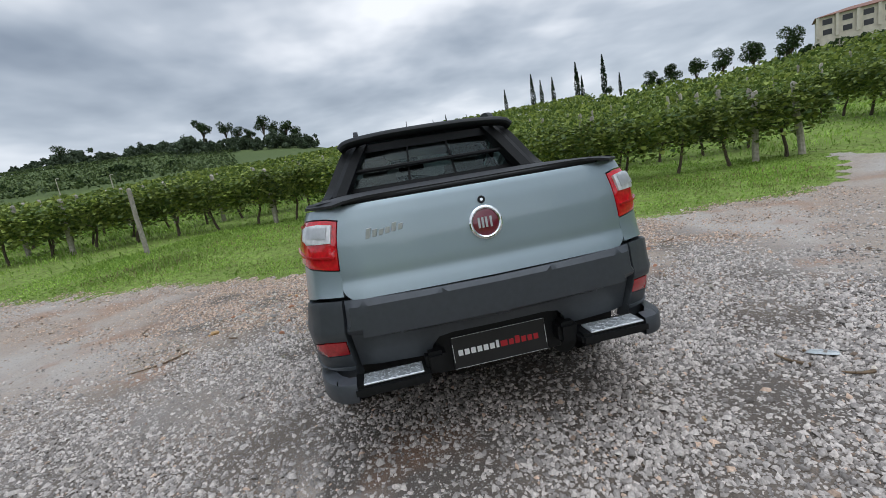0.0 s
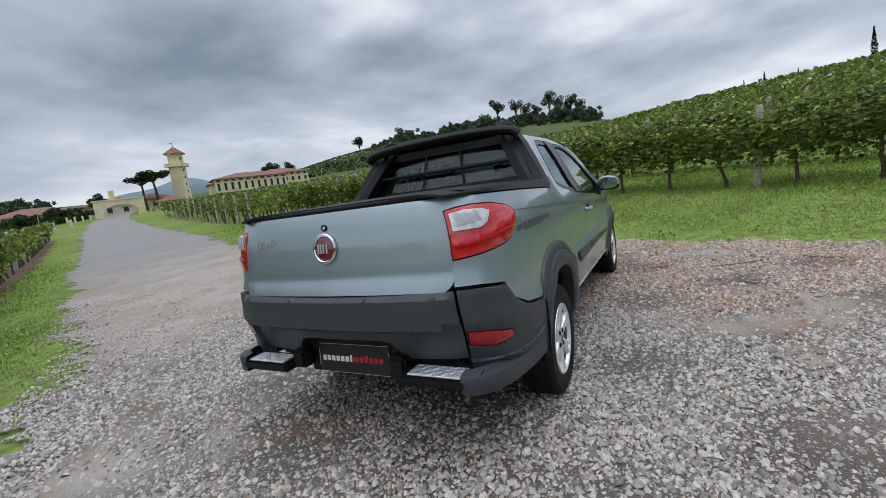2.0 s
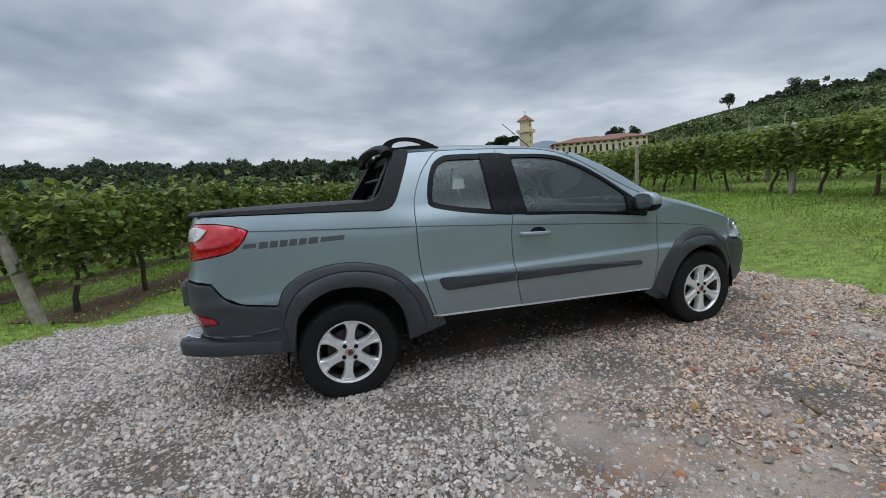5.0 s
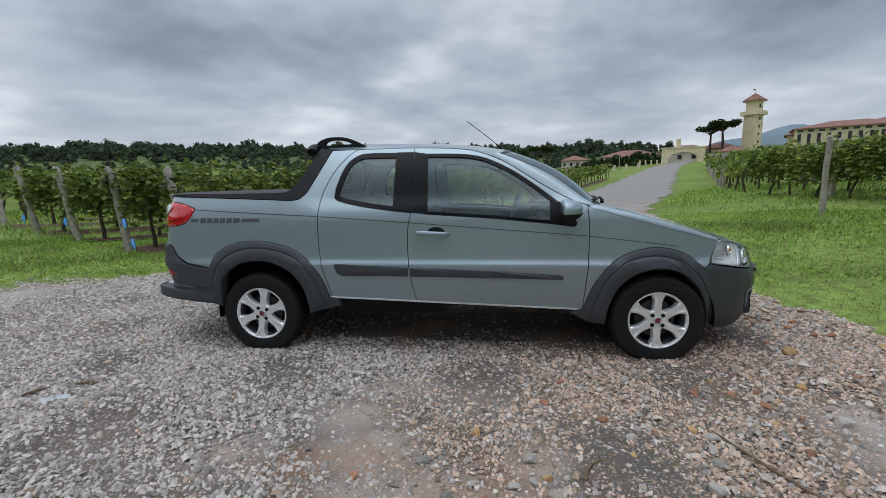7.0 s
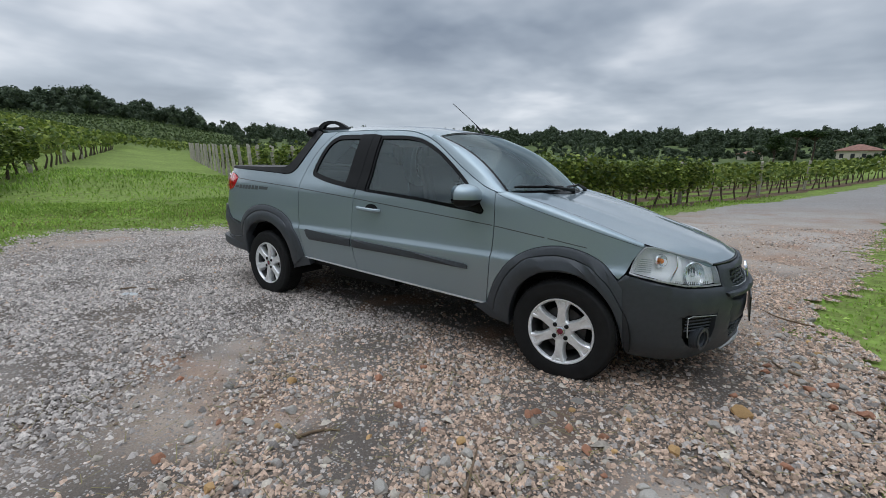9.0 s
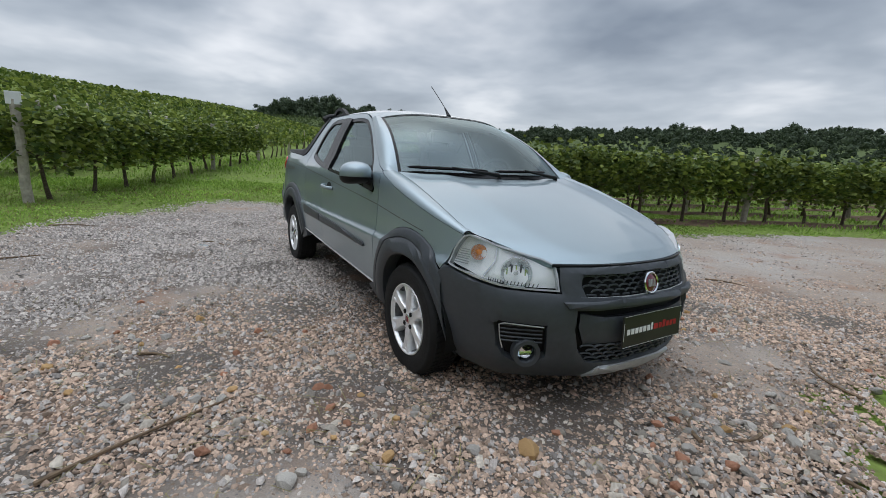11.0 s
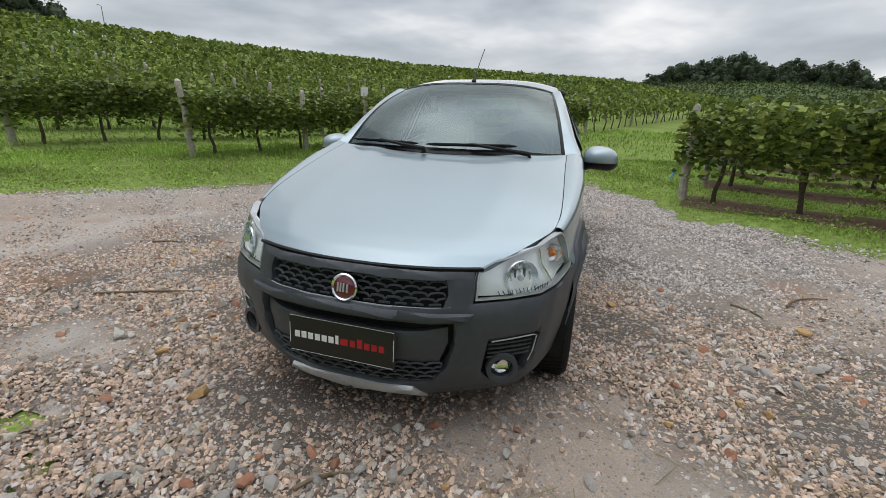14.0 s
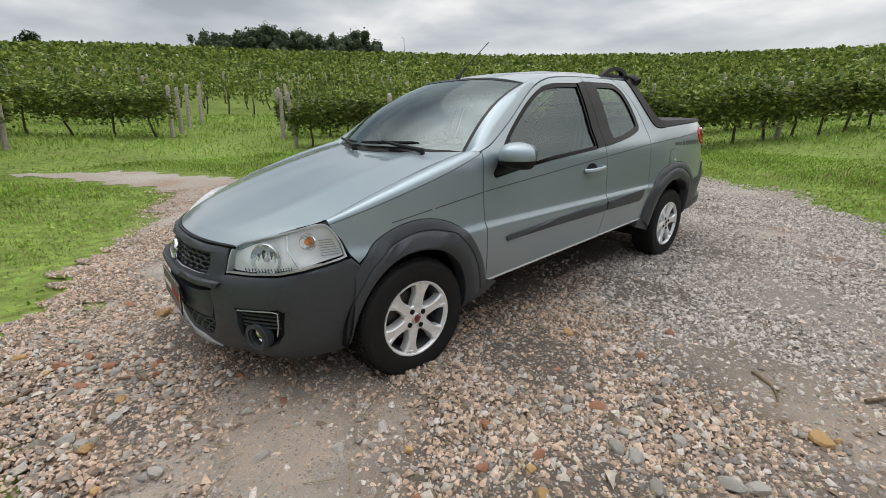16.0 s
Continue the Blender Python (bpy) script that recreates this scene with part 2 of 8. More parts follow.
def mesh_of(name, verts, faces, mat, smooth=False):
    me = bpy.data.meshes.new(name)
    me.from_pydata([tuple(v) for v in verts], [], [tuple(f) for f in faces])
    me.materials.append(mat)
    if smooth:
        me.shade_smooth()
    return me


def quads_mesh(name, quads, mat):
    """quads: array (n, 4, 3): loose quads in one mesh."""
    n = len(quads)
    me = bpy.data.meshes.new(name)
    me.vertices.add(4 * n)
    me.vertices.foreach_set("co", np.ascontiguousarray(quads, dtype=np.float32).ravel())
    me.loops.add(4 * n)
    me.loops.foreach_set("vertex_index", np.arange(4 * n, dtype=np.int32))
    me.polygons.add(n)
    me.polygons.foreach_set("loop_start", np.arange(0, 4 * n, 4, dtype=np.int32))
    me.materials.append(mat)
    me.update(calc_edges=True)
    return me


def tube(bm, pts, radii, seg=8, cap=True):
    """A bent round bar through pts."""
    rings = []
    for i, p in enumerate(pts):
        p = Vector(p)
        d = (Vector(pts[min(i + 1, len(pts) - 1)]) - Vector(pts[max(i - 1, 0)])).normalized()
        a = d.orthogonal().normalized() if i == 0 else (prev - d * prev.dot(d)).normalized()
        prev = a
        b = d.cross(a)
        r = radii[i] if hasattr(radii, "__len__") else radii
        rings.append([bm.verts.new(p + r * (math.cos(t) * a + math.sin(t) * b)) for t in [2 * math.pi * k / seg for k in range(seg)]])
    for r0, r1 in zip(rings, rings[1:]):
        for k in range(seg):
            bm.faces.new((r0[k], r0[(k + 1) % seg], r1[(k + 1) % seg], r1[k]))
    if cap:
        bm.faces.new(rings[0][::-1])
        bm.faces.new(rings[-1])
    return bm


def box(bm, lo, hi, bevel=0.0, seg=2):
    v = [bm.verts.new((x, y, z)) for z in (lo[2], hi[2]) for y in (lo[1], hi[1]) for x in (lo[0], hi[0])]
    fs = [bm.faces.new([v[i] for i in q]) for q in ((0, 2, 3, 1), (4, 5, 7, 6), (0, 1, 5, 4), (2, 6, 7, 3), (0, 4, 6, 2), (1, 3, 7, 5))]
    if bevel:
        es = list({e for f in fs for e in f.edges})
        bmesh.ops.bevel(bm, geom=es, offset=bevel, segments=seg, affect="EDGES", clamp_overlap=True)
    return bm


# ---- the land ----
EU, EV = np.array((0.925, -0.38)), np.array((0.38, 0.925))
CENTRE = (1.4, 0.0)


def xy(u, v):
    return EU[0] * u + EV[0] * v, EU[1] * u + EV[1] * v


RADII = np.array((0, 4, 9, 15, 30, 50, 75, 100, 150, 250, 500, 1500.0))
PROFILES = {
    -180: (0, 0.02, 0.25, 0.6, 1.6, 3.8, 7.5, 8.6, 11, 21, 26, 32),
    -165: (0, 0.02, 0.25, 0.65, 2.0, 4.9, 8.4, 8.6, 7, 8, 12, 20),
    -145: (0, 0.02, 0.28, 0.7, 2.3, 5.8, 9.6, 9.7, 8, 8, 12, 20),
    -120: (0, 0.02, 0.30, 0.75, 2.5, 6.3, 10.8, 11, 9, 8, 12, 20),
    -95: (0, 0.0, 0.24, 0.75, 2.6, 6.2, 10.6, 11, 9, 8, 12, 20),
    -75: (0, 0.0, 0.22, 0.8, 2.5, 5.1, 8.4, 9.6, 11, 12, 14, 20),
    -52: (0, 0.0, 0.32, 0.9, 2.3, 4.7, 8.6, 10, 16.5, 18, 18, 20),
    -34: (0, 0.02, 0.54, 1.1, 2.3, 4.7, 9.2, 10.0, 11, 12, 14, 20),
    -19: (0, 0.06, 0.66, 1.2, 2.6, 5.0, 9.4, 10, 10.5, 10, 12, 20),
    -5: (0, 0.06, 0.68, 1.2, 2.7, 5.2, 8.9, 9.4, 9.5, 11, 14, 20),
    8: (0, 0.06, 0.66, 1.15, 2.5, 4.4, 6.9, 8.6, 14, 32, 32, 30),
    21: (0, 0.05, 0.62, 1.05, 2.2, 3.9, 6.4, 9.0, 15.5, 35, 38, 34),
    37: (0, 0.04, 0.55, 0.95, 1.9, 3.3, 5.2, 7.6, 14.5, 32, 38, 37),
    50: (0, 0.02, 0.42, 0.75, 1.6, 3.1, 5.3, 8.0, 11, 19, 28, 30),
    66: (0, 0.0, 0.20, 0.40, 1.1, 2.3, 4.1, 5.4, 8, 14, 34, 40),
    90: (0, 0.0, 0.08, 0.15, 0.4, 0.9, 1.8, 3.0, 6, 13, 39, 46),
    120: (0, 0.0, 0.08, 0.15, 0.4, 0.9, 1.6, 2.6, 5, 14, 43, 48),
    145: (0, 0.0, 0.15, 0.3, 0.7, 1.2, 1.8, 2.4, 4, 12, 35, 40),
    160: (0, 0.01, 0.25, 0.5, 1.1, 2.0, 3.2, 4.5, 9, 24, 30, 34),
    180: (0, 0.02, 0.25, 0.6, 1.6, 3.8, 7.5, 8.6, 11, 21, 26, 32),
}
ANGLES = np.array(sorted(PROFILES), float)
HEIGHTS = np.array([PROFILES[int(a)] for a in ANGLES])


def height(x, y):
    """Height of the land, in metres."""
    x, y = np.atleast_1d(np.asarray(x, float)), np.atleast_1d(np.asarray(y, float))
    dx, dy = x - CENTRE[0], y - CENTRE[1]
    r, a = np.hypot(dx, dy), np.degrees(np.arctan2(dy, dx))
    total = np.zeros_like(r)
    for f, da in ((0.8, -5), (0.9, 3), (1.0, 0), (1.1, -3), (1.22, 5)):
        aa = (a + da + 180) % 360 - 180
        i = np.clip(np.searchsorted(ANGLES, aa, side="right") - 1, 0, len(ANGLES) - 2)
        w = (aa - ANGLES[i]) / (ANGLES[i + 1] - ANGLES[i])
        w = w * w * (3 - 2 * w)
        rr = r * f
        j = np.clip(np.searchsorted(RADII, rr, side="right") - 1, 0, len(RADII) - 2)
        k = np.clip((rr - RADII[j]) / (RADII[j + 1] - RADII[j]), 0, 1)
        h0 = HEIGHTS[i, j] * (1 - k) + HEIGHTS[i, j + 1] * k
        h1 = HEIGHTS[i + 1, j] * (1 - k) + HEIGHTS[i + 1, j + 1] * k
        total += h0 * (1 - w) + h1 * w
    wave = 0.03 * np.sin(x * 0.9 + 1.3) * np.sin(y * 0.8) * np.clip((r - 4) / 6, 0, 1)
    return total / 5 + wave


def hz(x, y):
    return float(height(x, y)[0])


def build_ground():
    rad = np.concatenate([np.arange(0, 14, 0.35), np.geomspace(14, 2500, 90)])
    ang = np.radians(np.arange(0, 360, 2.0))
    R, A = np.meshgrid(rad, ang, indexing="ij")
    X, Y = CENTRE[0] + R * np.cos(A), CENTRE[1] + R * np.sin(A)
    Z = height(X.ravel(), Y.ravel()).reshape(X.shape)
    verts = np.stack([X, Y, Z], -1).reshape(-1, 3)
    n, k = R.shape
    faces = [(i * k + j, (i + 1) * k + j, (i + 1) * k + (j + 1) % k, i * k + (j + 1) % k) for i in range(n - 1) for j in range(k)]
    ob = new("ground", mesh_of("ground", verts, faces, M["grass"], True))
    return tagged(ob, "green grassy ground of the vineyard valley and hills", "ground", kind="structure")


build_ground()

YARD = [(-4.6, -1.1), (-3.95, -1.8), (-3.0, -2.6), (-2.2, -3.25), (-1.2, -3.9), (-0.3, -4.55), (0.6, -5.4), (1.4, -6.25), (1.85, -7.2), (3.0, -8.3), (4.4, -8.8), (5.0, -8.9),
        (5.0, -8.5), (4.5, -8.1), (3.5, -7.4), (3.0, -6.4), (2.95, -5.2), (3.4, -3.4), (3.75, -2.4), (4.05, -1.3), (4.25, -0.5), (4.38, 0.1), (4.3, 0.6), (4.0, 1.1), (4.0, 1.7), (4.4, 2.8), (4.95, 4.2),
        (5.3, 6), (6.7, 10.7), (10.0, 17.4), (17.6, 35.8), (24.4, 52), (31.6, 66), (40, 80), (36, 82), (27.8, 68), (20.8, 54), (13.4, 37.6), (5.8, 19.4), (3.2, 14), (1.2, 8.2), (0.1, 5.3),
        (-0.4, 4.0), (-0.8, 3.3), (-1.4, 2.2), (-1.95, 1.95), (-2.75, 1.5), (-3.1, 1.15), (-4.15, 0.85), (-4.25, -0.2)]


def inside(px, py, poly):
    """Signed distance to a polygon's edge: positive inside."""
    px, py = np.asarray(px, float), np.asarray(py, float)
    best, odd = np.full(px.shape, 1e9), np.zeros(px.shape, bool)
    for (x0, y0), (x1, y1) in zip(poly, poly[1:] + poly[:1]):
        ex, ey = x1 - x0, y1 - y0
        t = np.clip(((px - x0) * ex + (py - y0) * ey) / (ex * ex + ey * ey), 0, 1)
        best = np.minimum(best, np.hypot(px - x0 - t * ex, py - y0 - t * ey))
        cross = (y0 > py) != (y1 > py)
        with np.errstate(divide="ignore", invalid="ignore"):
            odd ^= cross & (px < (x1 - x0) * (py - y0) / (y1 - y0 + 1e-12) + x0)
    return np.where(odd, best, -best)


def ragged(x, y):
    return 0.09 * np.sin(2.1 * x + 1.7 * np.sin(1.3 * y)) + 0.07 * np.sin(3.7 * y + 2.3 * x) + 0.06 * np.sin(9.1 * x - 6.3 * y) + 0.06 * np.sin(17 * y + 5 * x) + 0.04 * np.sin(31 * x + 23 * y)


def gravel_material():
    """Trodden dirt with grit: stones lie on it as geometry."""
    m = bpy.data.materials.new("gravel_road")
    m.use_nodes = True
    nt = m.node_tree
    N, L = nt.nodes.new, nt.links.new
    b = nt.nodes["Principled BSDF"]
    b.inputs["Roughness"].default_value = 0.92
    b.inputs["Specular IOR Level"].default_value = 0.2
    geo = N("ShaderNodeNewGeometry")

    def noise_at(scale, detail, rough=0.5):
        n = N("ShaderNodeTexNoise")
        n.inputs["Scale"].default_value, n.inputs["Detail"].default_value, n.inputs["Roughness"].default_value = scale, detail, rough
        L(geo.outputs["Position"], n.inputs["Vector"])
        return n.outputs[0]

    def blend(fac, a, c):
        x = N("ShaderNodeMix"); x.data_type = "RGBA"
        L(fac, x.inputs[0])
        for k, v in (("A", a), ("B", c)):
            if isinstance(v, tuple):
                x.inputs[k].default_value = (*v, 1)
            else:
                L(v, x.inputs[k])
        return x.outputs["Result"]

    def span(src, lo, hi, a, c):
        r = N("ShaderNodeMapRange")
        for i, v in enumerate((lo, hi, a, c)):
            r.inputs[i + 1].default_value = v
        L(src, r.inputs[0])
        return r.outputs[0]

    grit = N("ShaderNodeTexVoronoi"); grit.inputs["Scale"].default_value = 85; grit.inputs["Randomness"].default_value = 1.0
    L(geo.outputs["Position"], grit.inputs["Vector"])
    sp = N("ShaderNodeSeparateColor"); L(grit.outputs["Color"], sp.inputs[0])
    broad, mid, fine = noise_at(0.7, 5), noise_at(9, 6, 0.65), noise_at(170, 4, 0.6)
    dirt = blend(span(fine, 0.3, 0.7, 0, 1), (0.29, 0.222, 0.170), (0.53, 0.43, 0.345))
    dirt = blend(span(mid, 0.38, 0.66, 0, 0.6), dirt, (0.30, 0.255, 0.22))
    dirt = blend(span(broad, 0.42, 0.62, 0, 0.75), dirt, (0.46, 0.42, 0.38))
    # where gravel is thick the dirt darkens, painting the shade between stones
    at = N("ShaderNodeAttribute"); at.attribute_name = "gravel_shade"
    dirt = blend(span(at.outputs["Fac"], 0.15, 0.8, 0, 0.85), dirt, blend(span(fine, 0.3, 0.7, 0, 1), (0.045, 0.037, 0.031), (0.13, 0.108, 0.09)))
    stones = blend(sp.outputs[0], (0.19, 0.175, 0.165), (0.44, 0.41, 0.38))
    pick = N("ShaderNodeMath"); pick.operation = "GREATER_THAN"; pick.inputs[1].default_value = 0.62; L(sp.outputs[1], pick.inputs[0])
    body = N("ShaderNodeMath"); body.operation = "LESS_THAN"; body.inputs[1].default_value = 0.42; L(grit.outputs["Distance"], body.inputs[0])
    both_ = N("ShaderNodeMath"); both_.operation = "MULTIPLY"; L(pick.outputs[0], both_.inputs[0]); L(body.outputs[0], both_.inputs[1])
    col = blend(both_.outputs[0], dirt, stones)
    col = blend(span(noise_at(1.3, 6), 0.56, 0.70, 0, 0.6), col, (0.33, 0.175, 0.10))
    away = N("ShaderNodeSeparateXYZ"); L(geo.outputs["Position"], away.inputs[0])
    col = blend(span(away.outputs[1], 7.0, 15.0, 0, 0.8), col, blend(span(mid, 0.3, 0.7, 0, 1), (0.22, 0.212, 0.205), (0.31, 0.30, 0.29)))
    L(col, b.inputs["Base Color"])
    dome = N("ShaderNodeMath"); dome.operation = "SUBTRACT"; dome.inputs[0].default_value = 0.5; L(grit.outputs["Distance"], dome.inputs[1])
    hump = N("ShaderNodeMath"); hump.operation = "MULTIPLY"; L(dome.outputs[0], hump.inputs[0]); L(both_.outputs[0], hump.inputs[1])
    ad = N("ShaderNodeMath"); ad.operation = "MULTIPLY_ADD"; ad.inputs[1].default_value = 0.8; L(fine, ad.inputs[0]); L(hump.outputs[0], ad.inputs[2])
    ad2 = N("ShaderNodeMath"); ad2.operation = "MULTIPLY_ADD"; ad2.inputs[1].default_value = 1.2; L(mid, ad2.inputs[0]); L(ad.outputs[0], ad2.inputs[2])
    bp = N("ShaderNodeBump"); bp.inputs["Strength"].default_value = 0.7; bp.inputs["Distance"].default_value = 0.012
    L(ad2.outputs[0], bp.inputs["Height"]); L(bp.outputs[0], b.inputs["Normal"])
    return m


M["gravel"] = gravel_material()


def soft_noise(x, y, f, ph):
    return (np.sin(f * x + ph) * np.sin(f * 1.1 * y + 2 * ph) + 0.6 * np.sin(2.3 * f * x - 1.7 * f * y + ph) + 0.4 * np.sin(4.1 * f * y + 3.3 * f * x + 3 * ph)) / 2


# patches of trodden dirt with few stones: x, y, radius
DIRT = [(0.98, -1.3, 0.22), (0.95, -1.6, 0.24), (1.1, -1.9, 0.28), (1.45, -2.2, 0.35), (1.83, -1.92, 0.16), (3.42, -1.45, 0.30), (3.45, -1.78, 0.35), (3.85, -1.2, 0.2), (3.45, 0.5, 0.28),
        (3.4, 0.9, 0.40), (3.78, 0.75, 0.26), (3.65, 1.25, 0.42), (3.0, 1.0, 0.2), (1.12, -1.26, 0.2), (0.5, -1.95, 0.22), (1.15, -2.2, 0.25), (-0.9, 0.9, 0.3), (-1.3, 1.3, 0.4),
        (1.7, -2.2, 0.2), (-2.3, -0.6, 0.3), (0.2, -3.0, 0.4), (-1.2, -2.7, 0.35)]
COARSE = [(3.85, -0.25, 0.55), (3.9, 0.25, 0.40), (2.35, 1.75, 0.60), (2.9, 1.5, 0.45), (2.6, -1.75, 0.6), (3.0, -1.2, 0.4), (2.0, -2.1, 0.4)]


def bump_map(x, y, spots):
    out = np.zeros(len(x))
    for cx, cy, r in spots:
        out = np.maximum(out, np.exp(-((x - cx) ** 2 + (y - cy) ** 2) / (r * r)))
    return out


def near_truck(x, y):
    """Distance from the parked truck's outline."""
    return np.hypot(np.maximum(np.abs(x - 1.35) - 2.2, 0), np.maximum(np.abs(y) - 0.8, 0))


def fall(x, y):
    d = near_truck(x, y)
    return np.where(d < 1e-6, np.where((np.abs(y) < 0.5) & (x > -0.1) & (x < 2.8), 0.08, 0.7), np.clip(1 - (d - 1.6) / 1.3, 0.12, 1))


def lane(x, y):
    """The trodden carriageway on the estate side."""
    return np.clip((y - 0.45 - 0.2 * np.sin(2 * x)) / 1.1, 0, 1) * np.clip((1.55 + 0.42 * (y - 0.9) - x) / 0.3, 0, 1)


def grey_cover(x, y):
    k = 1 - 0.80 * np.clip((x - 1.0 + 0.3 * np.sin(3 * y)) / 0.7, 0, 1)
    return fall(x, y) * k * (1 - 0.82 * bump_map(x, y, DIRT)) * (1 - 0.30 * lane(x, y)) * np.clip(0.95 + 0.45 * soft_noise(x, y, 1.3, 1.0), 0.3, 1)


def brown_cover(x, y):
    k = np.clip((x - 1.0 + 0.3 * np.sin(3 * y)) / 0.7, 0.05, 1)
    return fall(x, y) * k * (1 - 0.93 * bump_map(x, y, DIRT)) * (1 - 0.85 * lane(x, y)) * np.clip(0.9 + 0.5 * soft_noise(x, y, 1.5, 2.0), 0.25, 1)


def build_road():
    verts, faces = [], []
    for x0, x1, y0, y1, c in ((-5.2, 8.0, -9.6, 9.0, 0.05), (-5.2, 42, 9.0, 86, 0.2)):
        nx, ny = round((x1 - x0) / c), round((y1 - y0) / c)
        gx, gy = np.meshgrid(x0 + c * np.arange(nx + 1), y0 + c * np.arange(ny + 1), indexing="ij")
        keep = (inside(gx, gy, YARD) + ragged(gx, gy)) > 0
        idx = np.full(gx.shape, -1)
        use = np.zeros(gx.shape, bool)
        cell = keep[:-1, :-1] & keep[1:, :-1] & keep[1:, 1:] & keep[:-1, 1:]
        for a in (0, 1):
            for d in (0, 1):
                use[a:nx + a, d:ny + d] |= cell
        idx[use] = np.arange(use.sum()) + len(verts)
        ux, uy = gx[use], gy[use]
        edge = np.clip((inside(ux, uy, YARD) + ragged(ux, uy)) / 0.5, 0, 1)
        uz = height(ux, uy) + 0.006 + 0.02 * edge + 0.008 * np.sin(5 * ux) * np.sin(4.3 * uy) * edge
        verts += list(zip(ux, uy, uz))
        for i, j in zip(*np.nonzero(cell)):
            faces.append((idx[i, j], idx[i + 1, j], idx[i + 1, j + 1], idx[i, j + 1]))
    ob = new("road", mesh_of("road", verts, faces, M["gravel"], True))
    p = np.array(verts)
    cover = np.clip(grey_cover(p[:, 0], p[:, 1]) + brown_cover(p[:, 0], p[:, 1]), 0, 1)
    # full strength under the truck paints its shade into the ground colour
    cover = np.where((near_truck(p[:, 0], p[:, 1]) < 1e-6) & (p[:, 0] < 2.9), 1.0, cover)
    ob.data.attributes.new("gravel_shade", "FLOAT", "POINT").data.foreach_set("value", cover.astype(np.float32))
    tagged(ob, "grey gravel and trodden dirt road with rusty patches", "road", kind="structure")


build_road()
ROAD_Z = 0.026

# ---- loose stones and grass ----
rs = np.random.default_rng(11)
ICO_V = np.array([(0, 0, 1)] + [(math.cos(a) * 0.894, math.sin(a) * 0.894, 0.447) for a in np.arange(5) * 2 * math.pi / 5]
                 + [(math.cos(a) * 0.894, math.sin(a) * 0.894, -0.447) for a in (np.arange(5) + 0.5) * 2 * math.pi / 5] + [(0, 0, -1)])
ICO_F = np.array([(0, 1 + k, 1 + (k + 1) % 5) for k in range(5)] + [(1 + k, 6 + k, 1 + (k + 1) % 5) for k in range(5)]
                 + [(1 + (k + 1) % 5, 6 + k, 6 + (k + 1) % 5) for k in range(5)] + [(11, 6 + (k + 1) % 5, 6 + k) for k in range(5)])


def tri_mesh(name, verts, faces, mat):
    me = bpy.data.meshes.new(name)
    n = len(faces)
    me.vertices.add(len(verts)); me.vertices.foreach_set("co", np.ascontiguousarray(verts, dtype=np.float32).ravel())
    me.loops.add(3 * n); me.loops.foreach_set("vertex_index", np.ascontiguousarray(faces, dtype=np.int32).ravel())
    me.polygons.add(n); me.polygons.foreach_set("loop_start", np.arange(0, 3 * n, 3, dtype=np.int32))
    me.materials.append(mat)
    me.update(calc_edges=True)
    return me


ROCK_V = np.array([(-0.38, 0.10, 1.0), (0.40, -0.08, 0.92), (-1.0, -0.15, -0.25), (-0.1, -1.0, -0.25), (1.0, 0.12, -0.25), (0.15, 1.0, -0.25)])
ROCK_F = np.array([(2, 3, 0), (3, 1, 0), (3, 4, 1), (4, 5, 1), (5, 0, 1), (5, 2, 0)])


def rock_cloud(name, label, mat, n, size, keep_fn, flat=(0.5, 0.95)):
    """Loose stones: faceted tops, their undersides sunk into the dirt."""
    x, y = rs.uniform(-5.6, 6.2, n), rs.uniform(-6.0, 8.0, n)
    d = inside(x, y, YARD) + ragged(x, y)
    keep = (d > -0.12) & (rs.random(n) < keep_fn(x, y))
    x, y = x[keep], y[keep]
    m = len(x)
    s = size * np.clip(rs.lognormal(0, 0.34, m), 0.45, 2.2)
    sc = np.stack([s * rs.uniform(0.8, 1.3, m), s * rs.uniform(0.62, 1.0, m), s * rs.uniform(*flat, m)], -1)
    v = (ROCK_V[None] + rs.uniform(-0.26, 0.26, (m, 6, 3)) * (1, 1, 0.9)) * (1 + rs.uniform(-0.22, 0.2, (m, 6, 1))) * sc[:, None]
    a, tx = rs.uniform(0, 6.28, m), rs.normal(0, 0.42, m)
    c, q = np.cos(tx)[:, None], np.sin(tx)[:, None]
    v = np.stack([v[..., 0], v[..., 1] * c - v[..., 2] * q, v[..., 1] * q + v[..., 2] * c], -1)
    c, q = np.cos(a)[:, None], np.sin(a)[:, None]
    v = np.stack([v[..., 0] * c - v[..., 1] * q, v[..., 0] * q + v[..., 1] * c, v[..., 2]], -1)
    z = height(x, y) + ROAD_Z - 0.004 + sc[:, 2] * rs.uniform(0.0, 0.9, m)
    v += np.stack([x, y, z], -1)[:, None]
    f = (ROCK_F[None] + 6 * np.arange(m)[:, None, None]).reshape(-1, 3)
    tagged(new(name, tri_mesh(name, v.reshape(-1, 3), f, mat)), label, "gravel", kind="stuff")


rock_cloud("fine_gravel", "small grey crushed gravel lying on the road", M["pebble"], 1250000, 0.0096, grey_cover)
rock_cloud("brown_gravel", "mixed brown and grey gravel chips", M["pebble_warm"], 1250000, 0.0090, brown_cover, (0.4, 0.85))
rock_cloud("grit", "fine grit trodden into the dirt", M["pebble_warm"], 90000, 0.0055, lambda x, y: np.clip(1.3 - near_truck(x, y) / 1.8, 0, 1) * (0.15 + 0.85 * np.maximum(bump_map(x, y, DIRT), lane(x, y))))
rock_cloud("coarse_gravel", "larger rounded pale stones among the gravel", M["pebble_pale"], 90000, 0.0145, lambda x, y: bump_map(x, y, COARSE) * (1 - bump_map(x, y, DIRT)) * 0.55 + 0.010 * fall(x, y), (0.45, 0.8))


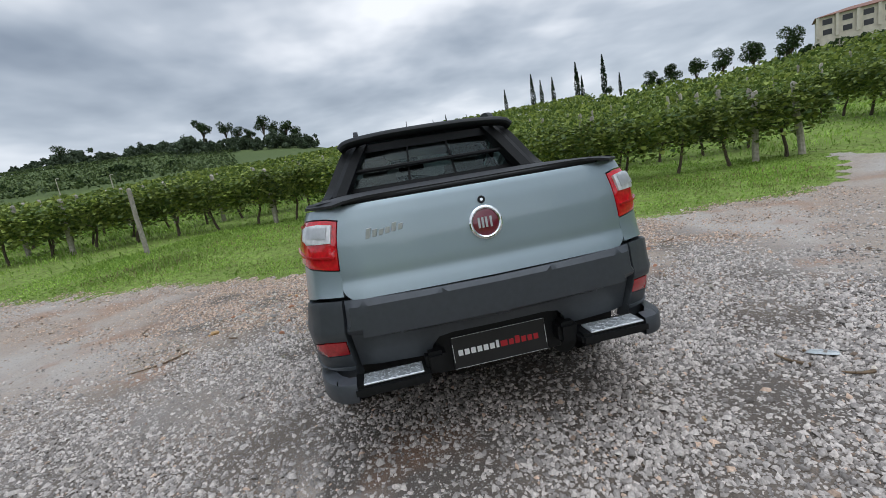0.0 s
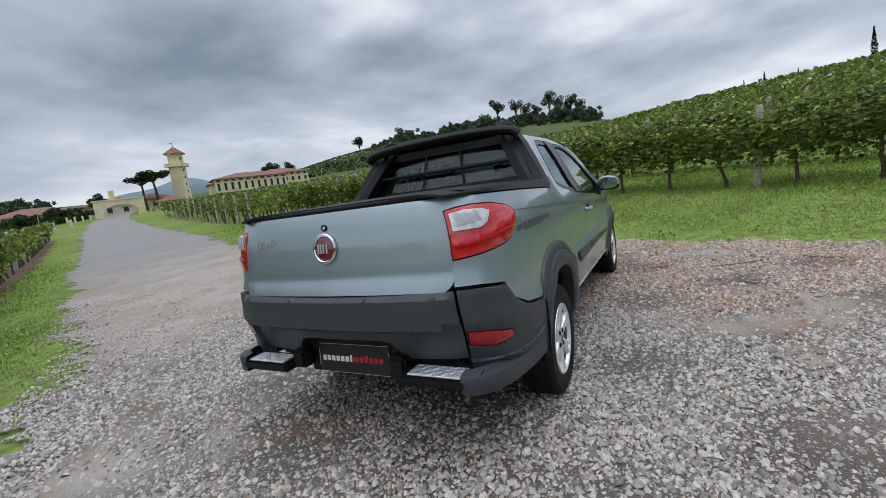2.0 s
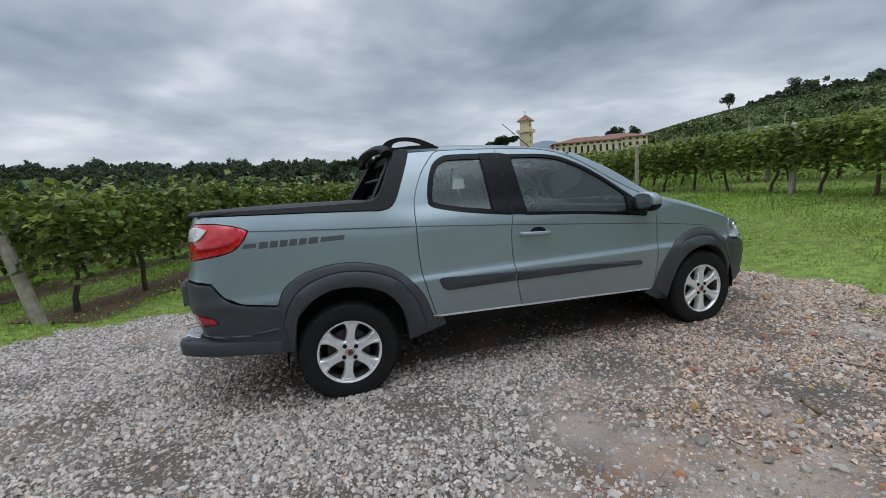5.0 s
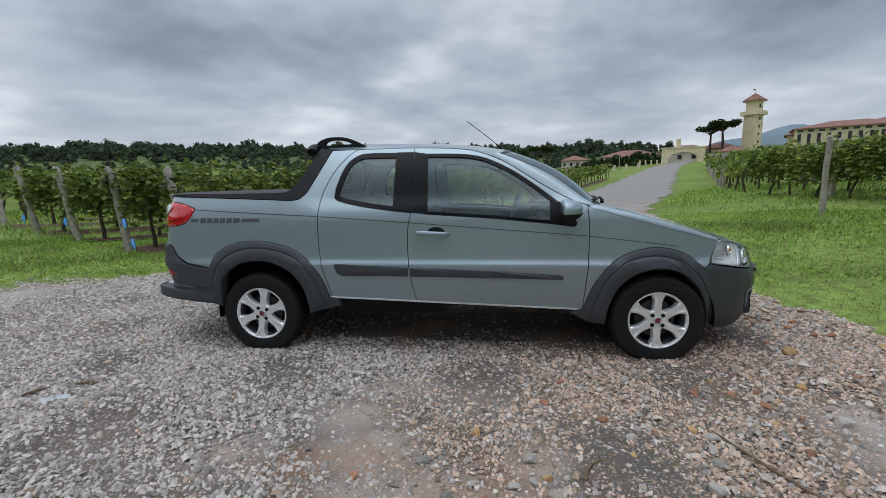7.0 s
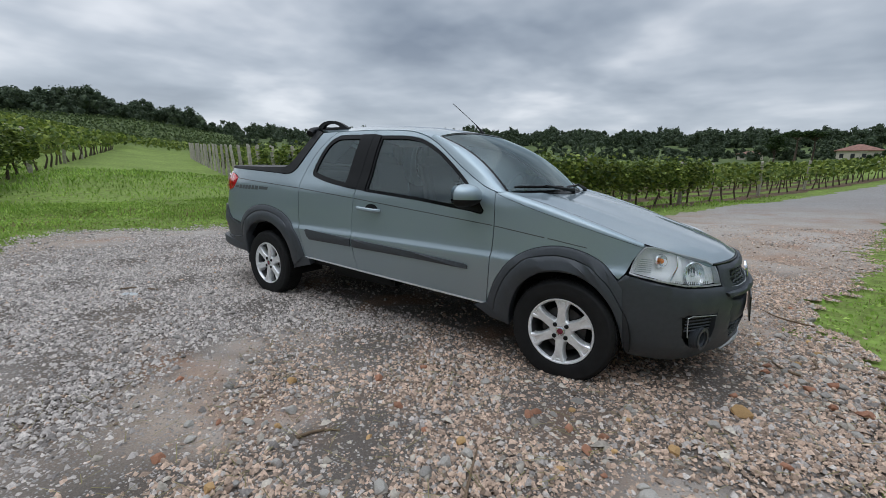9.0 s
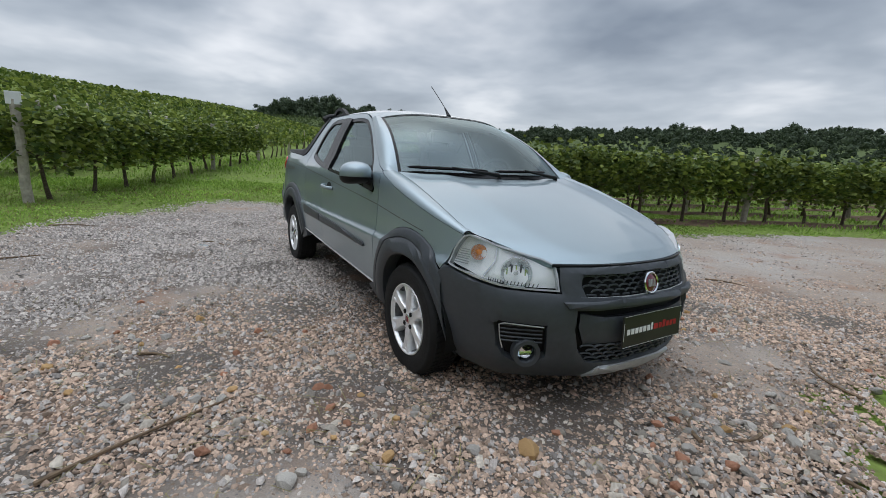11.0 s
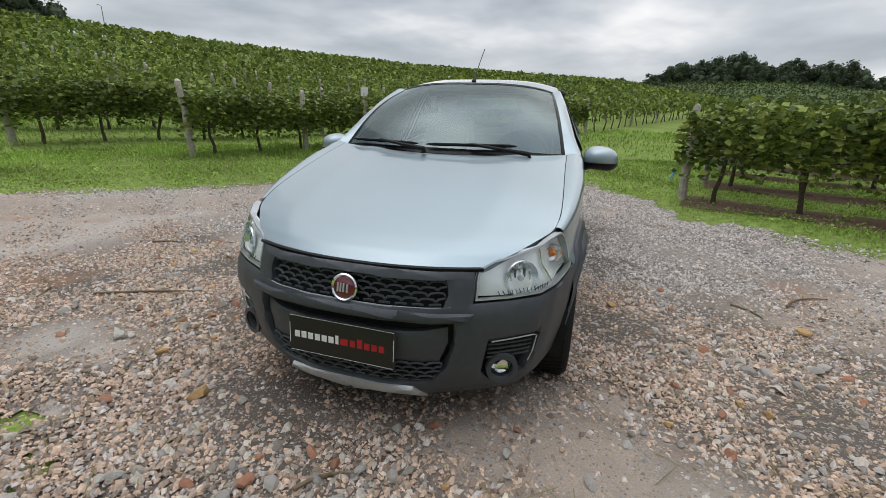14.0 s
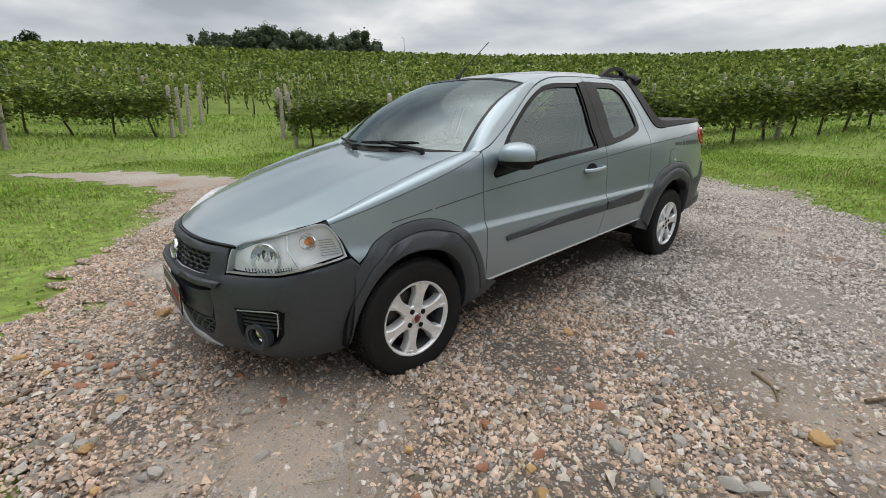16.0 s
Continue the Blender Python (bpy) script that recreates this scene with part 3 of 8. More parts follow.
def straw(n):
    """Dry stalks scattered over the front of the yard."""
    x, y = rs.uniform(0.8, 4.3, n), rs.uniform(-2.7, 2.8, n)
    k = (inside(x, y, YARD) > 0.05) & ~((x < 3.6) & (np.abs(y) < 0.85))
    x, y = x[k], y[k]
    m = len(x)
    a, l, w = rs.uniform(0, 6.28, m), rs.uniform(0.02, 0.075, m), rs.uniform(0.0008, 0.0018, m)
    z = height(x, y) + ROAD_Z + rs.uniform(0.010, 0.020, m)
    d, s = np.stack([np.cos(a) * l, np.sin(a) * l, rs.normal(0, 0.006, m)], -1), np.stack([-np.sin(a) * w, np.cos(a) * w, 0 * w], -1)
    c = np.stack([x, y, z], -1)
    q = np.stack([c - d - s, c + d - s, c + d + s, c - d + s], 1)
    tagged(new("dry_straw", quads_mesh("dry_straw", q, M["dry"])), "dry straw stalks scattered on the gravel", "straw", kind="stuff")


straw(1500)


def stone_mesh(seed, mat):
    rng = np.random.default_rng(seed)
    bm = bmesh.new()
    bmesh.ops.create_icosphere(bm, subdivisions=2, radius=1.0)
    planes = [Vector(rng.normal(size=3)).normalized() for _ in range(9)]
    for v in bm.verts:
        n = noise.noise(v.co * 1.3 + Vector((seed * 3.1, 0, 0))) * 0.45 + noise.noise(v.co * 3.0 + Vector((0, seed * 2.0, 0))) * 0.15
        v.co *= 1 + n
        for p in planes:
            over = v.co.dot(p) - 0.66
            if over > 0:
                v.co -= p * over * 0.9
        v.co.z *= 0.62
        v.co.y *= 0.78
    return finish(bm, "stone", mat, 22)


STONES = {k: [stone_mesh(s + 10 * i, M[k]) for s in range(3)] for i, k in enumerate(("stone", "stone_red", "stone_ochre"))}
SINGLE = [("stone_ochre", 3.58, -0.68, 0.095), ("stone_red", 3.72, -1.02, 0.05), ("stone_red", 3.55, -0.50, 0.05), ("stone", 3.48, -0.86, 0.055), ("stone_red", 3.88, -0.19, 0.060), ("stone_red", 3.70, -0.06, 0.055),
          ("stone_red", 3.42, 0.31, 0.048), ("stone_ochre", 3.86, 0.17, 0.055), ("stone", 3.71, 0.14, 0.05), ("stone", 3.90, 0.30, 0.06), ("stone", 4.04, 0.34, 0.07), ("stone_ochre", 4.22, -0.57, 0.06),
          ("stone_red", 4.07, -0.35, 0.06), ("stone", 3.81, 0.72, 0.055), ("stone", 3.51, 0.89, 0.06), ("stone", 3.47, 0.60, 0.045), ("stone", 3.28, 1.03, 0.05), ("stone_red", 3.33, 0.62, 0.035),
          ("stone_ochre", 1.87, 1.07, 0.065), ("stone", 2.24, 1.42, 0.055), ("stone_red", 2.33, 1.52, 0.06), ("stone", 2.09, 1.66, 0.06), ("stone_red", 2.77, 1.29, 0.05), ("stone_ochre", 1.88, 2.17, 0.085),
          ("stone", 2.28, 1.83, 0.055), ("stone", 2.48, 1.76, 0.075), ("stone", 2.36, 2.02, 0.075), ("stone", 2.32, 2.08, 0.08), ("stone", 2.56, 1.87, 0.07), ("stone", 2.49, 1.69, 0.065), ("stone", 2.18, 1.30, 0.05),
          ("stone", 1.77, 1.17, 0.045), ("stone", 1.69, -0.85, 0.055), ("stone", 1.2, -1.7, 0.05), ("stone", 1.82, -1.88, 0.06), ("stone_red", 2.75, -1.25, 0.055), ("stone_red", 2.2, -1.55, 0.05), ("stone", 3.3, -1.5, 0.08),
          ("stone_ochre", 3.35, -1.15, 0.06), ("stone_red", 3.05, -1.35, 0.05), ("stone", 2.5, -2.0, 0.07), ("stone_red", 1.1, -2.05, 0.05), ("stone", 0.5, -1.8, 0.045), ("stone", 3.2, -2.1, 0.07), ("stone_red", 3.4, -1.8, 0.05),
          ("stone", 4.05, 1.3, 0.06), ("stone", 4.1, 1.75, 0.05), ("stone", 3.85, 1.1, 0.05), ("stone", 2.9, 2.1, 0.06), ("stone", 3.2, 1.9, 0.06), ("stone_red", 3.95, 1.6, 0.04), ("stone", 2.2, 2.4, 0.05),
          ("stone_red", 3.95, -0.35, 0.05), ("stone", 4.0, -0.6, 0.05), ("stone_red", 1.93, -1.4, 0.055), ("stone_red", 2.05, -1.15, 0.05), ("stone", 2.9, -1.0, 0.06), ("stone_ochre", -1.0, -0.75, 0.03)]
WORDS = {"stone": "grey weathered stone lying on the gravel", "stone_red": "reddish brown stone lying on the gravel", "stone_ochre": "ochre yellow stone lying on the gravel"}
for i, (k, x, y, s) in enumerate(SINGLE):
    s *= 0.62
    ob = new("stone", STONES[k][i % 3])
    ob.location = (x, y, hz(x, y) + ROAD_Z + s * 0.22)
    ob.rotation_euler = (rs.uniform(-.25, .25), rs.uniform(-.25, .25), rs.uniform(0, 6))
    ob.scale = (s, s * rs.uniform(0.8, 1.1), s * rs.uniform(0.8, 1.1))
    tagged(ob, WORDS[k], "stone", "loose stones")


# more single stones where the gravel is coarse
pick = np.random.default_rng(77)
for i in range(130):
    cx, cy, r = COARSE[int(pick.integers(len(COARSE)))]
    x, y = cx + pick.normal(0, r * 0.75), cy + pick.normal(0, r * 0.75)
    if near_truck(np.array([x]), np.array([y]))[0] < 0.12 or inside(np.array([x]), np.array([y]), YARD)[0] < 0.1:
        continue
    k = ("stone", "stone", "stone", "stone_red", "stone_ochre")[int(pick.integers(5))]
    s = pick.uniform(0.018, 0.034)
    ob = new("stone", STONES[k][i % 3])
    ob.location = (x, y, hz(x, y) + ROAD_Z + s * 0.25)
    ob.rotation_euler = (pick.uniform(-.3, .3), pick.uniform(-.3, .3), pick.uniform(0, 6))
    ob.scale = (s, s * pick.uniform(0.75, 1.1), s * pick.uniform(0.8, 1.2))
    tagged(ob, WORDS[k], "stone", "loose stones")


def twig(x, y, yaw, length, lift=0.0, bend=0.15):
    bm = bmesh.new()
    pts = []
    for t in np.linspace(0, 1, 6):
        px, py = x + math.cos(yaw) * length * t - math.sin(yaw) * bend * length * math.sin(3 * t), y + math.sin(yaw) * length * t + math.cos(yaw) * bend * length * math.sin(3 * t)
        pts.append((px, py, hz(px, py) + ROAD_Z + 0.012 + lift * math.sin(3.1 * t)))
    tube(bm, pts, [0.009, 0.008, 0.007, 0.006, 0.005, 0.003], 6)
    m = pts[3]
    tube(bm, [m, (m[0] + 0.1 * math.cos(yaw + .7) * length, m[1] + 0.1 * math.sin(yaw + .7) * length, m[2] + 0.01)], [0.004, 0.002], 4)
    tagged(new("twig", finish(bm, "twig", M["twig"])), "dry brown twig lying on the ground", "twig", "twigs")


for a in ((3.95, 0.27, -1.8, 0.16), (4.22, 0.23, -0.5, 0.14), (4.16, -0.17, 0.45, 0.16), (3.86, -0.02, 2.2, 0.20), (1.56, 1.87, 0.65, 0.22), (2.9, -2.75, 0.9, 0.35), (1.45, 2.25, 2.2, 0.45), (-0.85, -1.45, 0.2, 0.16), (2.02, -2.0, 0.9, 0.18), (-2.2, -3.2, 1.4, 0.5), (1.95, -2.9, 1.9, 0.25), (4.05, 1.1, 2.4, 0.4), (2.95, -2.2, 2.0, 0.66, 0.0, 0.03), (-0.53, -3.19, 1.9, 0.3, 0.0, 0.03), (-1.0, -1.6, 1.1, 0.12), (2.3, 3.0, 0.4, 0.35)):
    twig(*a)


def blades(n, region, hmin, hmax, mat, name, label, width=0.007, clump=0.5, seed=3):
    rng = np.random.default_rng(seed)
    x, y = region(rng, n)
    d = inside(x, y, YARD) + ragged(x, y)
    keep = (d < 0.05) | ((d < 0.45) & (rng.random(len(x)) < 0.06))
    keep &= rng.random(len(x)) < np.clip(0.62 + clump * soft_noise(x, y, 1.7, 1.0), 0.05, 1)
    soil = (np.abs(((-(EU[0] * x + EU[1] * y) - 3.75 + 0.975) % 1.95) - 0.975) < 0.42) & (EU[0] * x + EU[1] * y < -3.3) & (EV[0] * x + EV[1] * y > 1.3)
    keep &= ~soil | (rng.random(len(x)) < 0.06)
    keep &= ~((x > -0.9) & (x < 3.6) & (np.abs(y) < 0.9))
    x, y = x[keep], y[keep]
    m = len(x)
    d = np.hypot(x - 1.4, y)
    grow = np.clip(0.6 + 0.5 * soft_noise(x, y, 0.8, 2.0), 0.3, 1.3) * np.clip(d / 6, 0.8, 2.2) * np.clip(-(inside(x, y, YARD) - 0.4) / 1.2, 0.35, 1)
    h = rng.uniform(hmin, hmax, m) * grow
    a, lean = rng.uniform(0, 6.28, m), rng.uniform(0.1, 1.0, m) * h
    w = width * np.clip(d / 4, 1, 4.5) * rng.uniform(0.7, 1.4, m)
    z = height(x, y) - 0.005
    base = np.stack([x, y, z], -1)
    side_ = np.stack([-np.sin(a) * w, np.cos(a) * w, 0 * w], -1)
    mid = base + np.stack([np.cos(a) * lean * 0.35, np.sin(a) * lean * 0.35, h * 0.62], -1)
    tip = base + np.stack([np.cos(a) * lean, np.sin(a) * lean, h], -1)
    q = np.stack([base - side_ * 0.5, mid - side_ * 0.6, tip, mid + side_ * 0.6], 1)
    tagged(new(name, quads_mesh(name, q, mat)), label, "grass", kind="stuff")


def ring_region(r0, r1):
    def f(rng, n):
        r, a = np.sqrt(rng.uniform(r0 * r0, r1 * r1, n)), rng.uniform(0, 6.28, n)
        return 1.4 + r * np.cos(a), r * np.sin(a)
    return f


blades(300000, ring_region(2.3, 9.5), 0.03, 0.085, M["blade"], "near_grass", "short bright green grass beside the gravel", seed=3)
blades(90000, ring_region(9.0, 20), 0.045, 0.11, M["blade"], "meadow_grass", "green meadow grass between the vine rows", 0.008, seed=4)
blades(30000, ring_region(2.3, 8), 0.04, 0.12, M["dry"], "dry_grass", "sparse yellowed grass at the gravel's edge", clump=0.9, seed=5)


def clover(n, seed):
    """Broad low leaves of weeds among the grass."""
    rng = np.random.default_rng(seed)
    x, y = ring_region(2.6, 8.5)(rng, n)
    d = inside(x, y, YARD) + ragged(x, y)
    k = (d < -0.1) & (soft_noise(x, y, 1.4, 4.0) > 0.1) & ~((x > -0.9) & (x < 3.6) & (np.abs(y) < 0.9))
    c = np.stack([x[k], y[k], height(x[k], y[k]) + rng.uniform(0.02, 0.07, k.sum())], -1)
    q = leaf_quads(rng, len(c), lambda m: c, 0.035)
    tagged(new("low_weeds", quads_mesh("low_weeds", q, M["blade"])), "low broad-leaved weeds among the grass", "weeds", kind="stuff")


def soil_strips():
    """Bare brown soil under the rows of the flat vineyard."""
    for k in range(6):
        u0, verts, faces = -3.75 - 1.95 * k, [], []
        vs = np.arange(1.2, 42, 0.35)
        for v in vs:
            e = 0.10 * math.sin(1.9 * v + k) + 0.07 * math.sin(4.7 * v + 2 * k)
            for du in (-0.50 - e, -0.38, 0, 0.38, 0.48 + e):
                x, y = xy(u0 + du, v)
                verts.append((x, y, hz(x, y) + (0.004 if abs(du) > 0.42 else 0.028 - 0.03 * abs(du))))
        for i in range(len(vs) - 1):
            for j in range(4):
                faces.append((5 * i + j, 5 * i + j + 1, 5 * i + j + 6, 5 * i + j + 5))
        tagged(new("soil_strip", mesh_of("soil_strip", verts, faces, M["soil"], True)), "bare brown soil strip under a vine row", "soil", kind="structure")


soil_strips()


def plastic_packet():
    """Flattened clear plastic packet on the gravel."""
    bm = bmesh.new()
    rows = []
    for t in np.linspace(0, 1, 9):
        w = 0.026 * (1 - 0.25 * abs(2 * t - 1) ** 3)
        h = 0.006 + 0.007 * math.sin(math.pi * t) + 0.002 * math.sin(17 * t)
        rows.append([bm.verts.new((0.125 * t - 0.0625, s * w, z)) for s, z in ((-1, 0.002), (-0.5, h), (0, h * 0.8), (0.5, h * 1.1), (1, 0.002))])
    for a, b in zip(rows, rows[1:]):
        for j in range(4):
            bm.faces.new((a[j], a[j + 1], b[j + 1], b[j]))
    bm.faces.new(rows[0]); bm.faces.new(rows[-1][::-1])
    x, y = -0.78, -1.60
    e = thing("plastic_packet", "flattened clear plastic packet lying on the gravel", "litter", at=(x, y, hz(x, y) + ROAD_Z + 0.006))
    e.rotation_euler = (0.05, 0.06, radians(42))
    part("sleeve", bm, M["clear_plastic"], e)
    part("cap", box(bmesh.new(), (0.061, -0.012, 0.0), (0.078, 0.012, 0.012), 0.004, 2), M["twig"], e, "dull brown end cap")


plastic_packet()

# ---- vineyards ----
def leaf_quads(rng, n, centre_fn, size, droop=0.5):
    """Loose kite-shaped leaves round points that centre_fn gives."""
    c = centre_fn(n)
    yaw, tilt, spin = rng.uniform(0, 2 * math.pi, n), rng.normal(0.9, 0.45, n), rng.uniform(0, 2 * math.pi, n)
    s = size * rng.uniform(0.6, 1.3, n)
    nrm = np.stack([np.cos(yaw) * np.sin(tilt), np.sin(yaw) * np.sin(tilt), np.cos(tilt)], -1)
    ref = np.stack([-np.sin(yaw), np.cos(yaw), np.zeros(n)], -1)
    b = np.cross(nrm, ref)
    a = ref * np.cos(spin)[:, None] + b * np.sin(spin)[:, None]
    b = np.cross(nrm, a)
    s = s[:, None]
    lift = nrm * s * 0.18
    return np.stack([c - a * s * 0.55, c + b * s * 0.48 + lift, c + a * s * 0.6, c - b * s * 0.48 + lift], 1)


def vine_variant(seed):
    """Trunk mesh and crown mesh of one trained vine about 1.1 m along its row (local x)."""
    rng = np.random.default_rng(seed)
    bm = bmesh.new()
    lean = rng.uniform(-0.16, 0.16, 2)
    pts = [(0, 0, -0.05), (lean[0] * 0.3 + rng.uniform(-.03, .03), lean[1] * 0.3, 0.3), (lean[0] * 0.8, lean[1], 0.62), (lean[0], lean[1] * 0.6, 0.9), (lean[0] * 1.1, 0, 1.1)]
    tube(bm, pts, [0.045, 0.032, 0.03, 0.027, 0.02], 7)
    for sgn in (-1, 1):
        tube(bm, [(lean[0], lean[1] * 0.6, 0.88), (lean[0] + sgn * 0.2, 0.02, 1.02), (sgn * 0.55, rng.uniform(-.05, .05), 1.05)], [0.022, 0.016, 0.01], 5)
    for _ in range(3):
        x0 = rng.uniform(-.4, .4)
        tube(bm, [(x0, 0, 1.04), (x0 + rng.uniform(-.1, .1), rng.uniform(-.25, .25), 0.8 + rng.uniform(-.1, .2))], [0.008, 0.004], 4)
    trunk = finish(bm, "trunk", M["bark"])

    def centres(n):
        x = rng.uniform(-0.62, 0.62, n)
        z = np.clip(rng.beta(1.9, 1.6, n) * 1.18 + 0.76, 0, 2.1)
        top = 0.06 * np.sin(7 * x + seed) + rng.normal(0, 0.03, n)
        half = 0.40 * np.sqrt(np.clip(1 - ((z - 1.3) / 0.72) ** 2, 0.06, 1))
        y = np.where(rng.random(n) < 0.75, np.sign(rng.uniform(-1, 1, n)) * half * rng.uniform(0.7, 1.1, n), rng.uniform(-1, 1, n) * half)
        # hanging and rising shoots break the outline
        sh = rng.random(n) < 0.06
        z = np.where(sh, np.where(rng.random(n) < 0.5, 1.85 + rng.uniform(0, .34, n), 0.82 - rng.uniform(0, .22, n)), z)
        return np.stack([x, y, z + top], -1)
    crown = quads_mesh("crown", leaf_quads(rng, 1250, centres, 0.112), M["vine_leaf"])
    return trunk, crown


VINES = [vine_variant(s) for s in range(7)]
vine_rng = np.random.default_rng(5)


def plant_vine(x, y, yaw, tall=1.0):
    trunk, crown = VINES[int(vine_rng.integers(len(VINES)))]
    e = thing("grapevine", "green leafy grapevine trained on a wire trellis", "vine", "vines in rows", (x, y, hz(x, y) - 0.01))
    e.rotation_euler = (0, 0, yaw + (math.pi if vine_rng.random() < 0.5 else 0))
    k = vine_rng.uniform(0.70, 0.80) * tall
    e.scale = (1.0, vine_rng.uniform(0.9, 1.15), k)
    for n, me in (("trunk", trunk), ("crown", crown)):
        o = new(n, me)
        o.parent = e
    return e


far_quads, hill_quads, far_trunks = [], [], []


def far_row(pts, dist):
    """Canopy of a stretch of row too far away to tell its plants apart."""
    pts = np.array(pts)
    seg = np.hypot(*(pts[1:] - pts[:-1]).T)
    length = float(seg.sum())
    size = float(np.clip(0.0072 * dist, 0.15, 0.62))
    n = int(length * 3.3 / size ** 2 * 0.55)
    if n < 1:
        return
    t = vine_rng.uniform(0, length, n)
    cum = np.concatenate([[0], np.cumsum(seg)])
    px, py = np.interp(t, cum, pts[:, 0]), np.interp(t, cum, pts[:, 1])
    d = (pts[-1] - pts[0]) / np.linalg.norm(pts[-1] - pts[0])
    nx, ny = -d[1], d[0]
    z = vine_rng.beta(2, 1.5, n) * 0.98 + 0.46 + 0.08 * np.sin(t * 2.2 + pts[0, 1])
    half = 0.45 * np.sqrt(np.clip(1 - ((z - 0.95) / 0.7) ** 2, 0.05, 1))
    w = vine_rng.uniform(-1, 1, n) * half
    c = np.stack([px + nx * w, py + ny * w, height(px, py) + z], -1)
    (far_quads if dist < 84 else hill_quads).append(leaf_quads(vine_rng, n, lambda k: c, size))
    if dist < 45:
        for s in np.arange(0.5, length, 1.1):
            far_trunks.append((float(np.interp(s, cum, pts[:, 0])), float(np.interp(s, cum, pts[:, 1]))))


def make_posts():
    out = []
    for seed in range(3):
        rng = np.random.default_rng(40 + seed)
        bm = bmesh.new()
        h = 1.52
        zs = [-0.1, 0.3, 0.9, 1.4, h - 0.02, h]
        tube(bm, [(rng.uniform(-.012, .012), rng.uniform(-.012, .012), z) for z in zs], [0.068, 0.066, 0.062, 0.06, 0.058, 0.05], 9)
        for z in (0.7, 1.1, 1.4):
            tube(bm, [(0.066 * math.cos(a), 0.066 * math.sin(a), z) for a in np.linspace(0, 2 * math.pi, 9)], 0.004, 3, False)
        out.append(finish(bm, "trellis_post", M["post"]))
    return out


POSTS = make_posts()
post_no = 0


def plant_post(x, y, lean=(0, 0), h=1.0, wide=1.0):
    global post_no
    ob = new("trellis_post", POSTS[post_no % 3])
    post_no += 1
    ob.location = (x, y, hz(x, y))
    ob.rotation_euler = (radians(lean[0]), radians(lean[1]), vine_rng.uniform(-0.2, 0.2))
    ob.scale = (wide, wide, h)
    return tagged(ob, "weathered grey wooden trellis post at a vine row", "post", "trellis posts")


CAMERA_ZONE = (1.4, 0.0)


def lay_row(line, near=17.0, post_step=6.0, ends=(True, True), lean=(0, 0), tall=1.0):
    """A vine row along a polyline: single vines near the yard, joined canopy beyond."""
    pts = np.array(line, float)
    seg = np.hypot(*(pts[1:] - pts[:-1]).T)
    cum = np.concatenate([[0], np.cumsum(seg)])
    length = cum[-1]
    at = lambda s: (float(np.interp(s, cum, pts[:, 0])), float(np.interp(s, cum, pts[:, 1])))  # noqa: E731
    step, s, run = 1.08, 0.45, []
    if ends[0]:
        plant_post(*at(0), lean)
    next_post = post_step
    while s < length:
        x, y = at(s)
        d = math.hypot(x - CAMERA_ZONE[0], y - CAMERA_ZONE[1])
        if d < near:
            if len(run) > 1:
                far_row(run, math.hypot(run[0][0], run[0][1]))
            run = []
            a, b = at(max(s - 0.3, 0)), at(min(s + 0.3, length))
            plant_vine(x, y, math.atan2(b[1] - a[1], b[0] - a[0]), tall)
        else:
            run.append((x, y))
            if len(run) > 9:
                m = run[len(run) // 2]
                far_row(run, math.hypot(m[0] - 1.4, m[1]))
                run = [run[-1]]
        if s > next_post and d < 30:
            plant_post(*at(s + 0.5), (vine_rng.uniform(-3, 3), vine_rng.uniform(-3, 3)), 0.98)
            next_post += post_step
        s += step if d < 30 else 1.4
    if len(run) > 1:
        far_row(run, math.hypot(run[0][0] - 1.4, run[0][1]))


# flat vineyard beyond the road: rows along the road
for k in range(22):
    u = -3.75 - 1.95 * k
    v0, v1 = 1.15, (46 if k < 9 else 60)
    lay_row([xy(u, v) for v in np.linspace(v0, v1, 18)], near=15.5 if k < 3 else (12.5 if k < 5 else 0), lean=(-2, -11))

# slope ahead of the bonnet: rows along the slope that bend down to the road
for k in range(30):
    u = 8.35 + 2.35 * k
    end = 19.0 + 2.3 * k if k < 16 else 40 + 0.5 * k
    line = []
    for v in np.linspace(-6.0 - 0.15 * k, end, 30):
        w = np.clip((v - 4 - 0.5 * k) / max(end - 4 - 0.5 * k, 1), 0, 1)
        uu = u - (u - 4.4) * (w * w * (3 - 2 * w)) * (0.98 if k < 16 else 0.25)
        line.append(xy(uu, v))
    lay_row(line[::-1], near=15.0 if k < 2 else 0, ends=(k < 12, False), tall=0.92)
    if k < 6:
        plant_post(*line[0], (-4, 3))

# hill behind: rows across the slope, parted by a grassy alley that runs uphill
STARTS = (-2.4, 0.35, 2.8, 3.2, 3.2, 3.0)
for k in range(31):
    v = -5.10 - 2.40 * k
    u0 = STARTS[k] if k < len(STARTS) else 52
    lay_row([xy(u, v) for u in np.linspace(u0, -75 - 0.4 * k, 30 if u0 < 10 else 44)], near=16.5 if k < 4 else 0, lean=(0, 1) if k < 1 else (3, 3), tall=0.95 if k < 1 else 0.85)
    if 2 <= k < len(STARTS):
        u1 = 9.3 if k == 2 else 6.5
        lay_row([xy(u, v + (0.5 if k == 2 else 0.0)) for u in np.linspace(u1, 60, 24)], near=16.5 if k < 4 else 0, lean=(4, -5), tall=0.9)
for u, v in ((6.45, -13.2), (6.3, -15.9), (3.2, -11.7), (-2.3, -7.35)):
    plant_post(*xy(u, v), (5, -4), 0.96)

